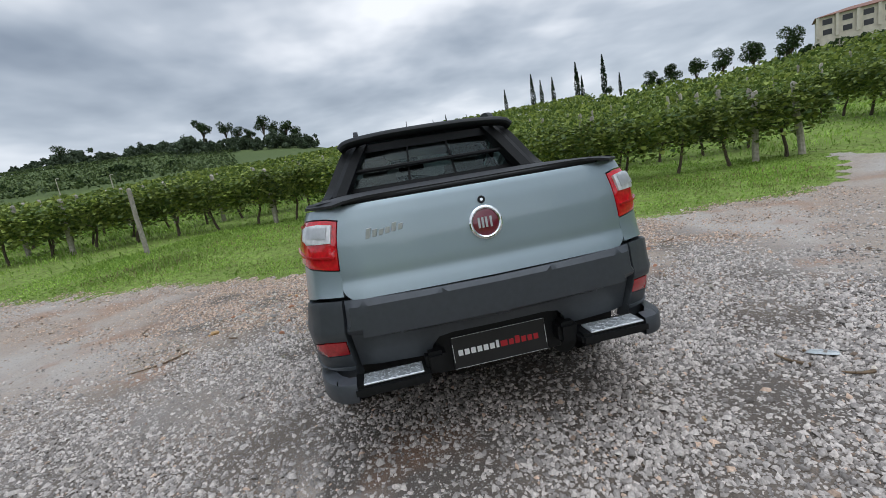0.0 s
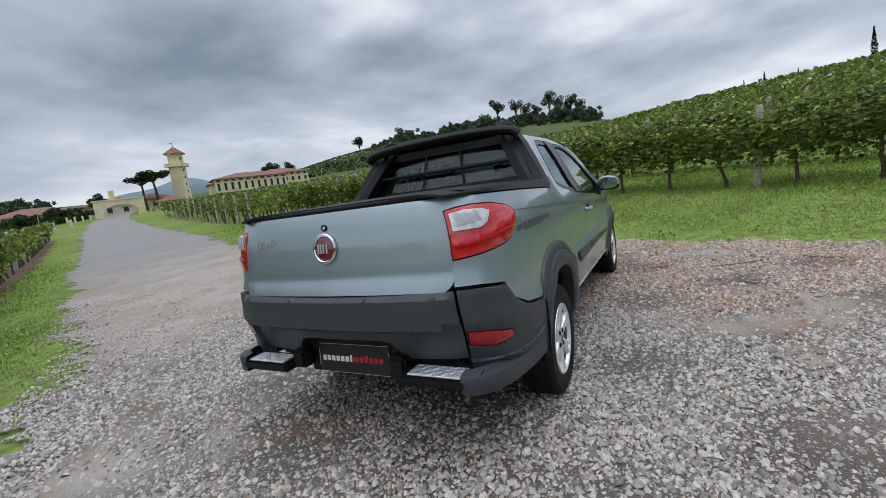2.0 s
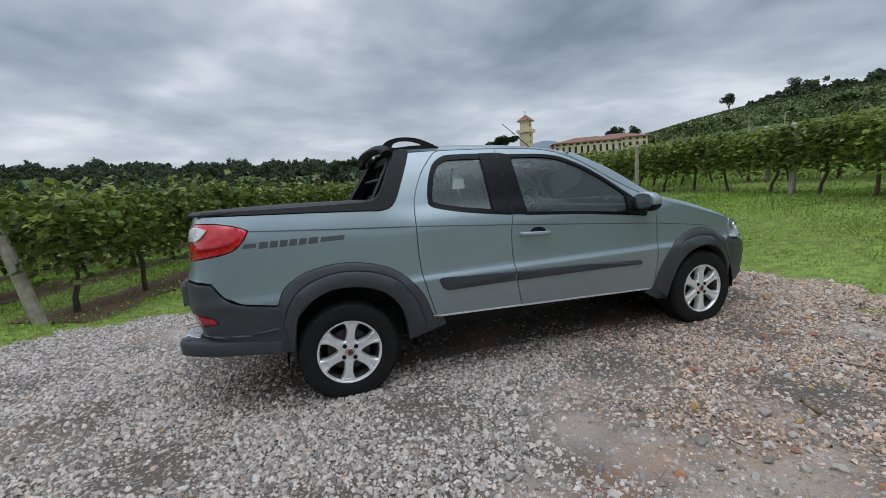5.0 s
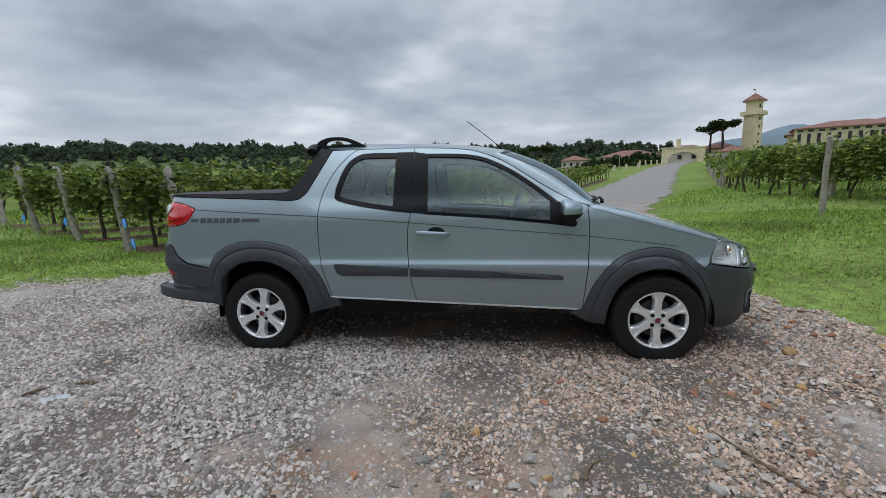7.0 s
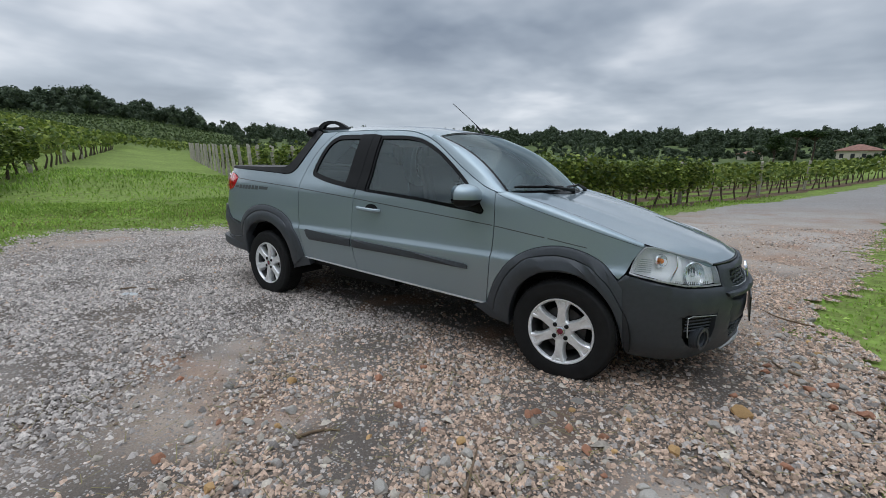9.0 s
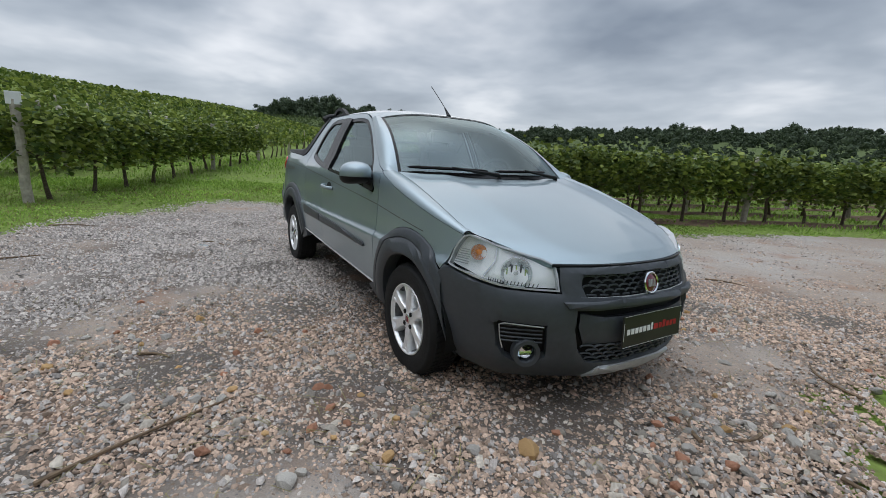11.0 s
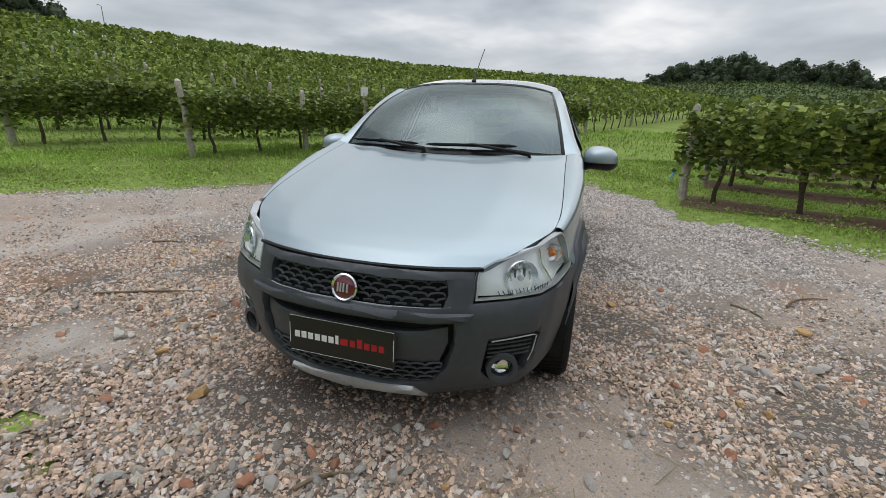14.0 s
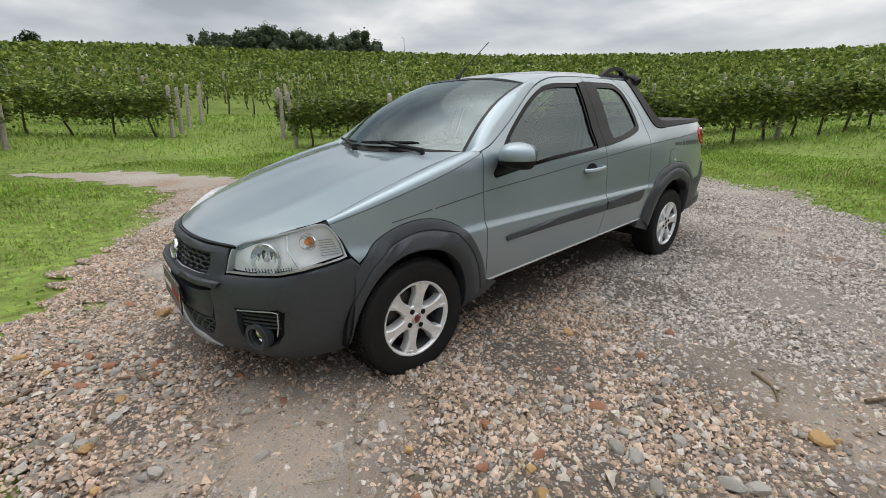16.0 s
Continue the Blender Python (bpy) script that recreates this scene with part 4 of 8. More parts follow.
# rows over the slopes beyond the grass lane and on the far hills
for r in list(range(58, 100, 4)) + list(range(102, 206, 6)):
    for a0 in range(146, 181, 5):
        far_row([(CENTRE[0] + r * math.cos(radians(a)), r * math.sin(radians(a))) for a in (a0, a0 + 1.7, a0 + 3.4, a0 + 5)], r * 0.9)
for r in range(104, 256, 6):
    for a0 in range(16, 46, 5):
        far_row([(CENTRE[0] + r * math.cos(radians(a)), r * math.sin(radians(a))) for a in (a0, a0 + 1.7, a0 + 3.4, a0 + 5)], r * 0.9)
if far_quads:
    q = np.concatenate(far_quads)
    tagged(new("distant_vine_rows", quads_mesh("distant_vine_rows", q, M["vine_far"])), "long green vine rows over the slopes of the hills", "vineyard", kind="stuff")
if hill_quads:
    q = np.concatenate(hill_quads)
    tagged(new("hillside_vine_rows", quads_mesh("hillside_vine_rows", q, M["vine_haze"])), "vine rows over the farther hillsides, dulled by painted haze", "vineyard", kind="stuff")
bm = bmesh.new()
for x, y in far_trunks:
    z = hz(x, y)
    a, b = vine_rng.uniform(-.12, .12, 2)
    tube(bm, [(x, y, z - .05), (x + a, y + b, z + .4), (x + a, y, z + .8)], [0.045, 0.032, 0.025], 4, False)
tagged(new("distant_vine_trunks", finish(bm, "distant_vine_trunks", M["bark"])), "dark thin trunks under the vine rows", "vine trunks", kind="stuff")
# loose anchor post standing before the slope row
plant_post(8.15, 5.7, (0, 0), 1.0, 0.8)

# small white board on the corner post
sx, sy = -4.16, -3.81
bm = bmesh.new()
box(bm, (-0.09, -0.008, -0.09), (0.09, 0.008, 0.09), 0.003, 1)
ob = new("sign_board", finish(bm, "sign_board", M["white_board"]))
ob.matrix_world = pose(sx + 0.075, sy + 0.01, hz(sx, sy) + 1.52, 0, 0, 84)
tagged(ob, "small blank white board nailed to a trellis post", "sign")
bm = bmesh.new()
tube(bm, [(sx, sy, hz(sx, sy) + 0.85), (sx + 0.75, sy - 0.62, hz(sx, sy) + 0.02)], 0.004, 5)
tagged(new("anchor_wire", finish(bm, "anchor_wire", M["wire"])), "thin anchor wire from the corner post to the ground", "wire")
for k, (x, y, h_) in enumerate(((-4.45, 2.80, 0.62), (-6.28, 3.45, 0.50), (-8.1, 4.2, 0.45), (-4.1, 2.55, 0.33))):
    bm = bmesh.new()
    z = hz(x, y) + h_
    tube(bm, [(x, y, z), (x + 0.05, y - 0.05, z - 0.05), (x + 0.12, y - 0.10, z - 0.14)], [0.022, 0.028, 0.012], 6)
    tube(bm, [(x, y, z), (x - 0.04, y - 0.02, z - 0.10)], [0.014, 0.008], 5)
    tagged(new("plastic_tie", finish(bm, "plastic_tie", M["blue_tie"])), "bright blue plastic tie hanging on a trellis wire", "tie", "blue ties")

clover(30000, 8)

# ---- the pickup truck: rear axle at x = 0, nose towards +x ----
M["paint"] = material("metallic_grey_paint", (0.32, 0.392, 0.425), 0.46, 0.70, scale=900, vary=0.10, coat=1.0, big=0.02, big_scale=3)
M["clad"] = material("dark_grey_bumper_plastic", (0.050, 0.056, 0.064), 0.45, 0.0, scale=40, vary=0.10, bump=0.05, bump_scale=600, spec=0.45)
M["black"] = material("black_plastic", (0.007, 0.0075, 0.008), 0.5, spec=0.25, scale=30, vary=0.2, bump=0.06, bump_scale=500)
M["gloss_black"] = material("gloss_black_trim", (0.006, 0.0065, 0.007), 0.25, scale=30, vary=0.1, spec=0.16)
M["rubber"] = material("tyre_rubber", (0.010, 0.010, 0.0105), 0.7, spec=0.3, scale=25, vary=0.25, bump=0.15, bump_scale=200)
M["alloy"] = material("silver_alloy", (0.86, 0.87, 0.88), 0.30, 0.5, scale=60, vary=0.08)
M["chrome"] = material("chrome", (0.85, 0.86, 0.87), 0.08, 1.0)
M["plate_metal"] = material("tread_plate", (0.74, 0.77, 0.79), 0.4, 0.7, scale=25, vary=0.15, bump=0.6, bump_scale=70)
M["red_lens"] = material("red_lens", (0.66, 0.010, 0.020), 0.08, 0.0, scale=60, vary=0.3, coat=1.0)
M["dim_red"] = material("dim_red_reflector", (0.45, 0.012, 0.016), 0.15, 0.0, scale=90, vary=0.3, coat=0.6)
M["white_lens"] = material("clear_white_lens", (0.72, 0.72, 0.72), 0.12, 0.15, scale=60, vary=0.2, coat=1.0)
M["amber"] = material("amber_bulb", (0.85, 0.25, 0.03), 0.15, 0.0, coat=1.0)
M["reflector"] = material("silvered_reflector", (0.97, 0.975, 0.98), 0.28, 0.2, scale=30, vary=0.06)
M["dark_glass"] = glass_material("dark_tinted_glass", (0.82, 0.93, 0.88), 0.72)
M["glass"] = glass_material("tinted_glass", (0.88, 0.96, 0.93), 0.92, ior=1.85)
M["clear_glass"] = glass_material("windscreen_glass", (0.70, 0.95, 0.93), 0.62, ior=2.05)
M["lamp_glass"] = glass_material("lamp_lens", (1.0, 1.0, 1.0), 0.99, ior=1.35)
M["dash"] = material("dark_interior_trim", (0.10, 0.104, 0.106), 0.7, scale=30, vary=0.2)
M["seat"] = material("grey_seat_cloth", (0.12, 0.122, 0.125), 0.9, scale=60, vary=0.25)
M["canvas"] = material("black_vinyl_cover", (0.012, 0.012, 0.013), 0.55, spec=0.35, scale=12, vary=0.3, bump=0.1, bump_scale=40)
M["maroon"] = material("maroon_enamel", (0.16, 0.012, 0.03), 0.2, scale=50, vary=0.2, coat=1.0)
M["silver_paint"] = material("silver_painted_plastic", (0.50, 0.51, 0.52), 0.35, 0.4, scale=60, vary=0.1)
M["sign_black"] = material("black_sign", (0.010, 0.010, 0.011), 0.35, scale=20, vary=0.2)
M["white_ink"] = material("white_print", (0.80, 0.80, 0.80), 0.5)
M["red_ink"] = material("red_print", (0.42, 0.012, 0.02), 0.5)
# one dark grey for the decal bars and for the painted crease shadow
M["decal"] = material("decal_and_crease_shade", (0.085, 0.095, 0.10), 0.4)
M["bright_line"] = material("pale_sill_trim", (0.74, 0.75, 0.76), 0.3, 0.2)

SECT_Z = (0.15, 0.2, 0.3, 0.36, 0.4, 0.5, 0.6, 0.664, 0.693, 0.72, 0.8, 0.88, 0.97, 1.02, 1.06, 1.114, 1.2, 1.3, 1.4, 1.47)
SECT_W = (0.66, 0.70, 0.755, 0.766, 0.775, 0.788, 0.797, 0.802, 0.785, 0.781, 0.777, 0.773, 0.768, 0.757, 0.737, 0.705, 0.668, 0.622, 0.567, 0.515)
BED_W = (0.66, 0.70, 0.755, 0.766, 0.775, 0.788, 0.797, 0.802, 0.795, 0.790, 0.784, 0.778, 0.770, 0.764, 0.752, 0.732, 0.690, 0.628, 0.567, 0.515)
PF_Z, PF_X = (0.15, 0.22, 0.26, 0.32, 0.40, 0.50, 0.56, 0.60, 0.65, 0.70, 0.74, 0.80, 0.9, 1.1), (3.40, 3.475, 3.51, 3.54, 3.56, 3.565, 3.555, 3.535, 3.515, 3.50, 3.475, 3.43, 3.40, 3.40)
FY, FD = (0, 0.15, 0.3, 0.43, 0.55, 0.65, 0.70, 0.74, 0.77, 0.79, 0.80), (0, 0.004, 0.035, 0.10, 0.165, 0.235, 0.32, 0.45, 0.60, 0.78, 0.95)
PR_Z, PR_X = (0.3, 0.42, 0.50, 0.60, 0.66, 0.79, 0.83, 0.86, 0.90, 1.0, 1.085, 1.16, 1.3), (-0.76, -0.79, -0.81, -0.845, -0.868, -0.868, -0.855, -0.842, -0.84, -0.828, -0.812, -0.79, -0.75)
RY, RD = (0, 0.3, 0.515, 0.585, 0.65, 0.70, 0.73, 0.76, 0.785, 0.795, 0.80), (0, 0.008, 0.025, 0.045, 0.07, 0.095, 0.125, 0.20, 0.33, 0.44, 0.55)
F0, R0 = 2.60, -0.29


def smooth_interp(x, xs, ys):
    """Interpolation through the given steps, rounded a little at the knees."""
    w = 0.008
    return (np.interp(x - w, xs, ys) + 2 * np.interp(x, xs, ys) + np.interp(x + w, xs, ys)) / 4


def sect(x, z):
    k = min(max((x - 0.20) / 0.3, 0), 1)
    return float((1 - k) * smooth_interp(z, SECT_Z, BED_W) + k * smooth_interp(z, SECT_Z, SECT_W))


def arc_table(ys, ds):
    yy = np.linspace(0, 0.80, 400)
    dd = np.interp(yy, ys, ds)
    for _ in range(12):
        dd[1:-1] = (dd[:-2] + dd[1:-1] * 2 + dd[2:]) / 4
    return yy, dd, np.concatenate([[0], np.cumsum(np.hypot(np.diff(yy), np.diff(dd)))])


F_Y, F_D, F_L = arc_table(FY, FD)
R_Y, R_D, R_L = arc_table(RY, RD)


def pf(z):
    return float(smooth_interp(z, PF_Z, PF_X))


def pr(z):
    return float(smooth_interp(z, PR_Z, PR_X))


def front(b, z):
    """Point of the skin b metres round the nose from its middle (signed: + to the truck's left), at height z."""
    s, l = (1 if b >= 0 else -1), abs(b)
    if l > F_L[-1]:
        x = F0 - (l - F_L[-1])
        return Vector((x, s * sect(x, z), z))
    y, d = float(np.interp(l, F_L, F_Y)), float(np.interp(l, F_L, F_D))
    x = F0 + (0.95 - d) * (pf(z) - F0) / 0.95
    return Vector((x, s * y * sect(x, z) / 0.8, z))


def rear(b, z):
    """The same round the tail: b from the middle of the tailgate."""
    s, l = (1 if b >= 0 else -1), abs(b)
    if l > R_L[-1]:
        x = R0 + (l - R_L[-1])
        return Vector((x, s * sect(x, z), z))
    y, d = float(np.interp(l, R_L, R_Y)), float(np.interp(l, R_L, R_D))
    x = R0 + (d - 0.55) * (R0 - pr(z)) / 0.55
    return Vector((x, s * y * sect(x, z) / 0.8, z))


def fy(y):
    """Way round the nose to half-width y (of 0.8)."""
    return float(np.interp(abs(y), F_Y, F_L)) * (1 if y >= 0 else -1)


def fx(x, z=0.6):
    """Way round the nose to the place x along the flank."""
    if x <= F0:
        return F_L[-1] + F0 - x
    d = 0.95 - (x - F0) * 0.95 / (pf(z) - F0)
    return float(np.interp(d, F_D, F_L))


def ry_(y):
    return float(np.interp(abs(y), R_Y, R_L)) * (1 if y >= 0 else -1)


def rx(x, z=0.8):
    if x >= R0:
        return R_L[-1] + x - R0
    d = 0.55 + (x - R0) * 0.55 / (R0 - pr(z))
    return float(np.interp(d, R_D, R_L))


def flank(x, z):
    """Right flank (the side at -y) by place along the truck."""
    return Vector((x, -sect(x, z), z))


def spline(pts, n=6):
    """Smooth open line through pts."""
    p = [np.array(q, float) for q in pts]
    p = [2 * p[0] - p[1]] + p + [2 * p[-1] - p[-2]]
    out = []
    for i in range(1, len(p) - 2):
        for t in np.linspace(0, 1, n, endpoint=False):
            out.append(tuple(0.5 * (2 * p[i] + (p[i + 1] - p[i - 1]) * t + (2 * p[i - 1] - 5 * p[i] + 4 * p[i + 1] - p[i + 2]) * t ** 2 + (3 * p[i] - p[i - 1] - 3 * p[i + 1] + p[i + 2]) * t ** 3)))
    return out + [tuple(pts[-1])]


def inset(poly, g):
    """A closed outline moved inwards by g."""
    p = [np.array(q, float) for q in poly]
    p = [q for i, q in enumerate(p) if np.hypot(*(q - p[i - 1])) > 1e-5]
    area = sum(a[0] * b[1] - a[1] * b[0] for a, b in zip(p, p[1:] + p[:1]))
    s = 1 if area > 0 else -1
    out = []
    for i, q in enumerate(p):
        d0, d1 = q - p[i - 1], p[(i + 1) % len(p)] - q
        n0, n1 = np.array((-d0[1], d0[0])) / np.hypot(*d0), np.array((-d1[1], d1[0])) / np.hypot(*d1)
        m = n0 + n1
        k = max(m @ m / 2, 0.35)
        out.append(tuple(q + s * g * m / k))
    return out


def patch(fn, outline, holes=(), off=0.0, depth=0.018, cell=0.03, gap=0.0025, out_ref=(1.3, 0, 0.8), bm=None, puff=0.0):
    """A panel of the skin: an outline in the skin's own coordinates, laid on it with a folded edge."""
    loops = [inset(outline, gap) if gap else list(outline)] + [inset(h, -gap) if gap else list(h) for h in holes]
    t = bmesh.new()
    for lp in loops:
        vs = [t.verts.new((a, z, 0)) for a, z in lp]
        for v, w in zip(vs, vs[1:] + vs[:1]):
            t.edges.new((v, w))
    bmesh.ops.triangle_fill(t, use_beauty=True, use_dissolve=False, edges=t.edges[:])
    lo = [min(v.co[i] for v in t.verts) for i in (0, 1)]
    hi = [max(v.co[i] for v in t.verts) for i in (0, 1)]
    for i in (0, 1):
        n = max(1, int((hi[i] - lo[i]) / cell))
        for k in range(1, n):
            co, no = [0, 0, 0], [0, 0, 0]
            co[i], no[i] = lo[i] + (hi[i] - lo[i]) * k / n, 1
            bmesh.ops.bisect_plane(t, geom=t.verts[:] + t.edges[:] + t.faces[:], plane_co=co, plane_no=no, dist=1e-5)
    if hi[1] - lo[1] > 0.25:
        for z in (0.664, 0.6785, 0.693):
            if lo[1] < z < hi[1]:
                bmesh.ops.bisect_plane(t, geom=t.verts[:] + t.edges[:] + t.faces[:], plane_co=(0, z, 0), plane_no=(0, 1, 0), dist=1e-5)
    rim = {v for e in t.edges if len(e.link_faces) == 1 for v in e.verts}
    own = bm is None
    bm = bm or bmesh.new()
    ref, made, inner, flip = Vector(out_ref), {}, {}, None
    for v in t.verts:
        a, z = v.co.x, v.co.y
        p, pa, pz = fn(a, z), fn(a + 0.004, z), fn(a, z + 0.004)
        n = (pa - p).cross(pz - p).normalized()
        if flip is None:
            flip = -1 if n.dot(p - ref) < 0 else 1
        n *= flip
        o = off - (0.0 if v not in rim else puff)
        made[v], = (bm.verts.new(p + n * o),)
        if v in rim and depth:
            inner[v] = bm.verts.new(p + n * (o - depth))
    for f in t.faces:
        vs = [made[v] for v in f.verts]
        bm.faces.new(vs if (flip > 0) == (f.normal.z > 0) else vs[::-1])
    if depth:
        for e in t.edges:
            if len(e.link_faces) == 1:
                a, b = e.verts
                bm.faces.new((made[a], made[b], inner[b], inner[a]))
    t.free()
    if own:
        bmesh.ops.recalc_face_normals(bm, faces=bm.faces[:])
    return bm


def mirrored(me_ob, name, parent, label=""):
    """The same part on the truck's other side."""
    bm = bmesh.new()
    bm.from_mesh(me_ob.data)
    for v in bm.verts:
        v.co.y = -v.co.y
    bmesh.ops.reverse_faces(bm, faces=bm.faces[:])
    return part(name, bm, me_ob.data.materials[0], parent, label)


truck = thing("pickup_truck", "metallic grey double-cab pickup truck with dark grey bumpers parked on gravel", "pickup truck")


def both(name, bm, mat, label="", parent=None):
    a = part(name, bm, mat, parent or truck, label)
    return a, mirrored(a, name, parent or truck, label)


# seams and outlines of the right flank, as (x, z)
SEAM_F = spline([(2.262, 1.05), (2.274, 0.917), (2.273, 0.736), (2.257, 0.514), (2.244, 0.368)], 4)
SEAM_M = spline([(1.114, 1.009), (1.094, 0.926), (1.087, 0.774), (1.104, 0.583), (1.139, 0.412)], 4)
SEAM_R = spline([(0.74, 1.457), (0.673, 1.442), (0.574, 1.338), (0.506, 1.22), (0.47, 1.104), (0.460, 0.931), (0.467, 0.735), (0.50, 0.579), (0.545, 0.432)], 4)
ROOF_L = spline([(0.74, 1.457), (1.112, 1.456), (1.40, 1.442), (1.54, 1.420), (1.661, 1.380), (1.786, 1.314), (1.986, 1.184), (2.161, 1.085), (2.262, 1.05)], 4)
QUARTER = spline([(0.566, 1.121), (0.603, 1.094), (0.769, 1.056), (0.97, 1.027), (1.108, 1.012)], 4) + spline([(1.106, 1.421), (0.80, 1.424), (0.715, 1.412), (0.645, 1.365), (0.599, 1.277), (0.570, 1.179)], 4)
FRONTWIN = spline([(1.19, 1.41), (1.40, 1.404), (1.517, 1.392), (1.622, 1.365), (1.767, 1.296), (1.913, 1.200), (2.055, 1.091), (2.139, 1.012), (2.197, 0.935)], 4) + [(2.19, 0.918), (2.175, 0.913), (2.069, 0.928), (1.69, 0.968), (1.205, 1.002)]
i_m = min(range(len(ROOF_L)), key=lambda i: abs(ROOF_L[i][0] - 1.112))

# front door: panel with its window frame
door_out = SEAM_M[::-1] + [(1.112, 1.02)] + ROOF_L[i_m:] + SEAM_F[1:] + [(1.7, 0.390)]
doorF = part("front_door", patch(flank, door_out, [FRONTWIN], depth=0.02), M["paint"], truck, "metallic grey front door with long window")
doorFL = mirrored(doorF, "front_door", truck, "metallic grey front door with long window")
rear_out = SEAM_R[::-1] + ROOF_L[1:i_m + 1] + [(1.112, 1.02)] + SEAM_M + [(0.85, 0.422)]
doorR = part("rear_door", patch(flank, rear_out, [QUARTER], depth=0.02), M["paint"], truck, "metallic grey rear-hinged rear door")
doorRL = mirrored(doorR, "rear_door", truck, "metallic grey rear-hinged rear door")
DOORS = ((doorF, doorR, -1), (doorFL, doorRL, 1))


def on_doors(name, make, mat, which=0, label=""):
    a = part(name, make(), mat, DOORS[0][which], label)
    mirrored(a, name, DOORS[1][which], label)


on_doors("window_seal", lambda: patch(flank, FRONTWIN, [inset(inset(FRONTWIN, 0.02), 0.0)], off=-0.003, depth=0.012, gap=0.0), M["gloss_black"], 0, "black rubber window seal")
on_doors("window_pane", lambda: patch(flank, inset(FRONTWIN, 0.012), off=-0.012, depth=0, gap=0), M["glass"], 0, "tinted side window")
on_doors("mirror_base", lambda: patch(flank, [(2.03, 0.935), (2.03, 1.07), (2.139, 1.005), (2.188, 0.935), (2.175, 0.922)], off=0.004, depth=0.015, gap=0), M["black"], 0, "black mirror base triangle")
on_doors("window_seal", lambda: patch(flank, QUARTER, [inset(QUARTER, 0.032)], off=-0.002, depth=0.012, gap=0.0), M["gloss_black"], 1, "black glazed window border")
on_doors("window_pane", lambda: patch(flank, inset(QUARTER, 0.02), off=-0.010, depth=0, gap=0), M["glass"], 1, "tinted rear side window")
on_doors("pillar_trim", lambda: patch(flank, [(0.985, 1.035), (1.1125, 1.02), (1.1125, 1.424), (0.985, 1.425)], off=0.003, depth=0.012, gap=0), M["gloss_black"], 1, "gloss black pillar trim")
on_doors("pillar_trim", lambda: patch(flank, [(1.1155, 1.012), (1.205, 1.004), (1.19, 1.412), (1.1155, 1.424)], off=0.003, depth=0.012, gap=0), M["gloss_black"], 0, "gloss black pillar trim")
on_doors("door_moulding", lambda: patch(flank, [(1.108, 0.645), (1.69, 0.622), (2.10, 0.598), (2.116, 0.588), (2.112, 0.570), (1.652, 0.580), (1.108, 0.585)], off=0.016, depth=0.018, gap=0.0, cell=0.04, puff=0.006), M["clad"], 0, "dark grey side rub strip")
on_doors("door_moulding", lambda: patch(flank, [(0.570, 0.658), (0.584, 0.667), (1.088, 0.646), (1.088, 0.586), (0.623, 0.588), (0.593, 0.605)], off=0.016, depth=0.018, gap=0.0, cell=0.04, puff=0.006), M["clad"], 1, "dark grey side rub strip")
# dark strip laid along the pressed crease as its painted shadow
on_doors("feature_line", lambda: patch(flank, [(1.103, 0.949), (2.265, 0.855), (2.265, 0.849), (1.103, 0.943)], off=0.0012, depth=0.0, gap=0.0, cell=0.08), M["decal"], 0)
on_doors("feature_line", lambda: patch(flank, [(0.47, 0.996), (1.09, 0.950), (1.09, 0.944), (0.47, 0.990)], off=0.0012, depth=0.0, gap=0.0, cell=0.08), M["decal"], 1)
on_doors("sill_trim", lambda: patch(flank, [(1.14, 0.412), (1.7, 0.391), (2.243, 0.370), (2.243, 0.360), (1.7, 0.381), (1.14, 0.402)], off=0.004, depth=0.012, gap=0.0), M["bright_line"], 0)
on_doors("sill_trim", lambda: patch(flank, [(0.50, 0.436), (0.85, 0.424), (1.138, 0.413), (1.138, 0.403), (0.85, 0.414), (0.50, 0.426)], off=0.004, depth=0.012, gap=0.0), M["bright_line"], 1)


def ellipse(cx, cz, rx_, rz, n=20, a0=0.0, a1=2 * math.pi):
    return [(cx + rx_ * math.cos(t), cz + rz * math.sin(t)) for t in np.linspace(a0, a1, n, endpoint=abs(a1 - a0) < 6)]


on_doors("handle_recess", lambda: patch(flank, ellipse(1.283, 0.866, 0.062, 0.05, 22), off=0.0015, depth=0.0, gap=0), M["paint"], 0)
# flat black half-oval painted on as the shade in the finger cup
on_doors("handle_shadow_cup", lambda: patch(flank, ellipse(1.283, 0.882, 0.06, 0.034, 16, 0, math.pi), off=0.003, depth=0.0, gap=0), M["black"], 0, "black half-oval painted as shade in the handle's finger cup")


def handle_bm():
    bm = bmesh.new()
    pts = [(1.153, -0.775, 0.881), (1.168, -0.802, 0.880), (1.22, -0.811, 0.878), (1.30, -0.811, 0.875), (1.345, -0.802, 0.873), (1.363, -0.775, 0.872)]
    tube(bm, spline(pts, 4), 0.0125, 8)
    for v in bm.verts:
        v.co.z = 0.877 + (v.co.z - 0.877) * 1.15
    return bm


on_doors("door_handle", handle_bm, M["paint"], 0, "body-coloured pull handle")


def mirror_bm():
    bm = bmesh.new()
    bmesh.ops.create_uvsphere(bm, u_segments=28, v_segments=18, radius=1.0)
    for v in bm.verts:
        x, y, z = v.co
        e = 0.75
        y = math.copysign(abs(y) ** e, y)
        z = math.copysign(abs(z) ** e, z)
        fb = 0.115 if x > 0 else 0.03
        v.co = (2.10 + x * fb * (1 - 0.25 * (y < 0) * abs(y)), -0.855 + y * 0.095, 1.025 + z * 0.066 - 0.012 * max(0, -y))
    return bm


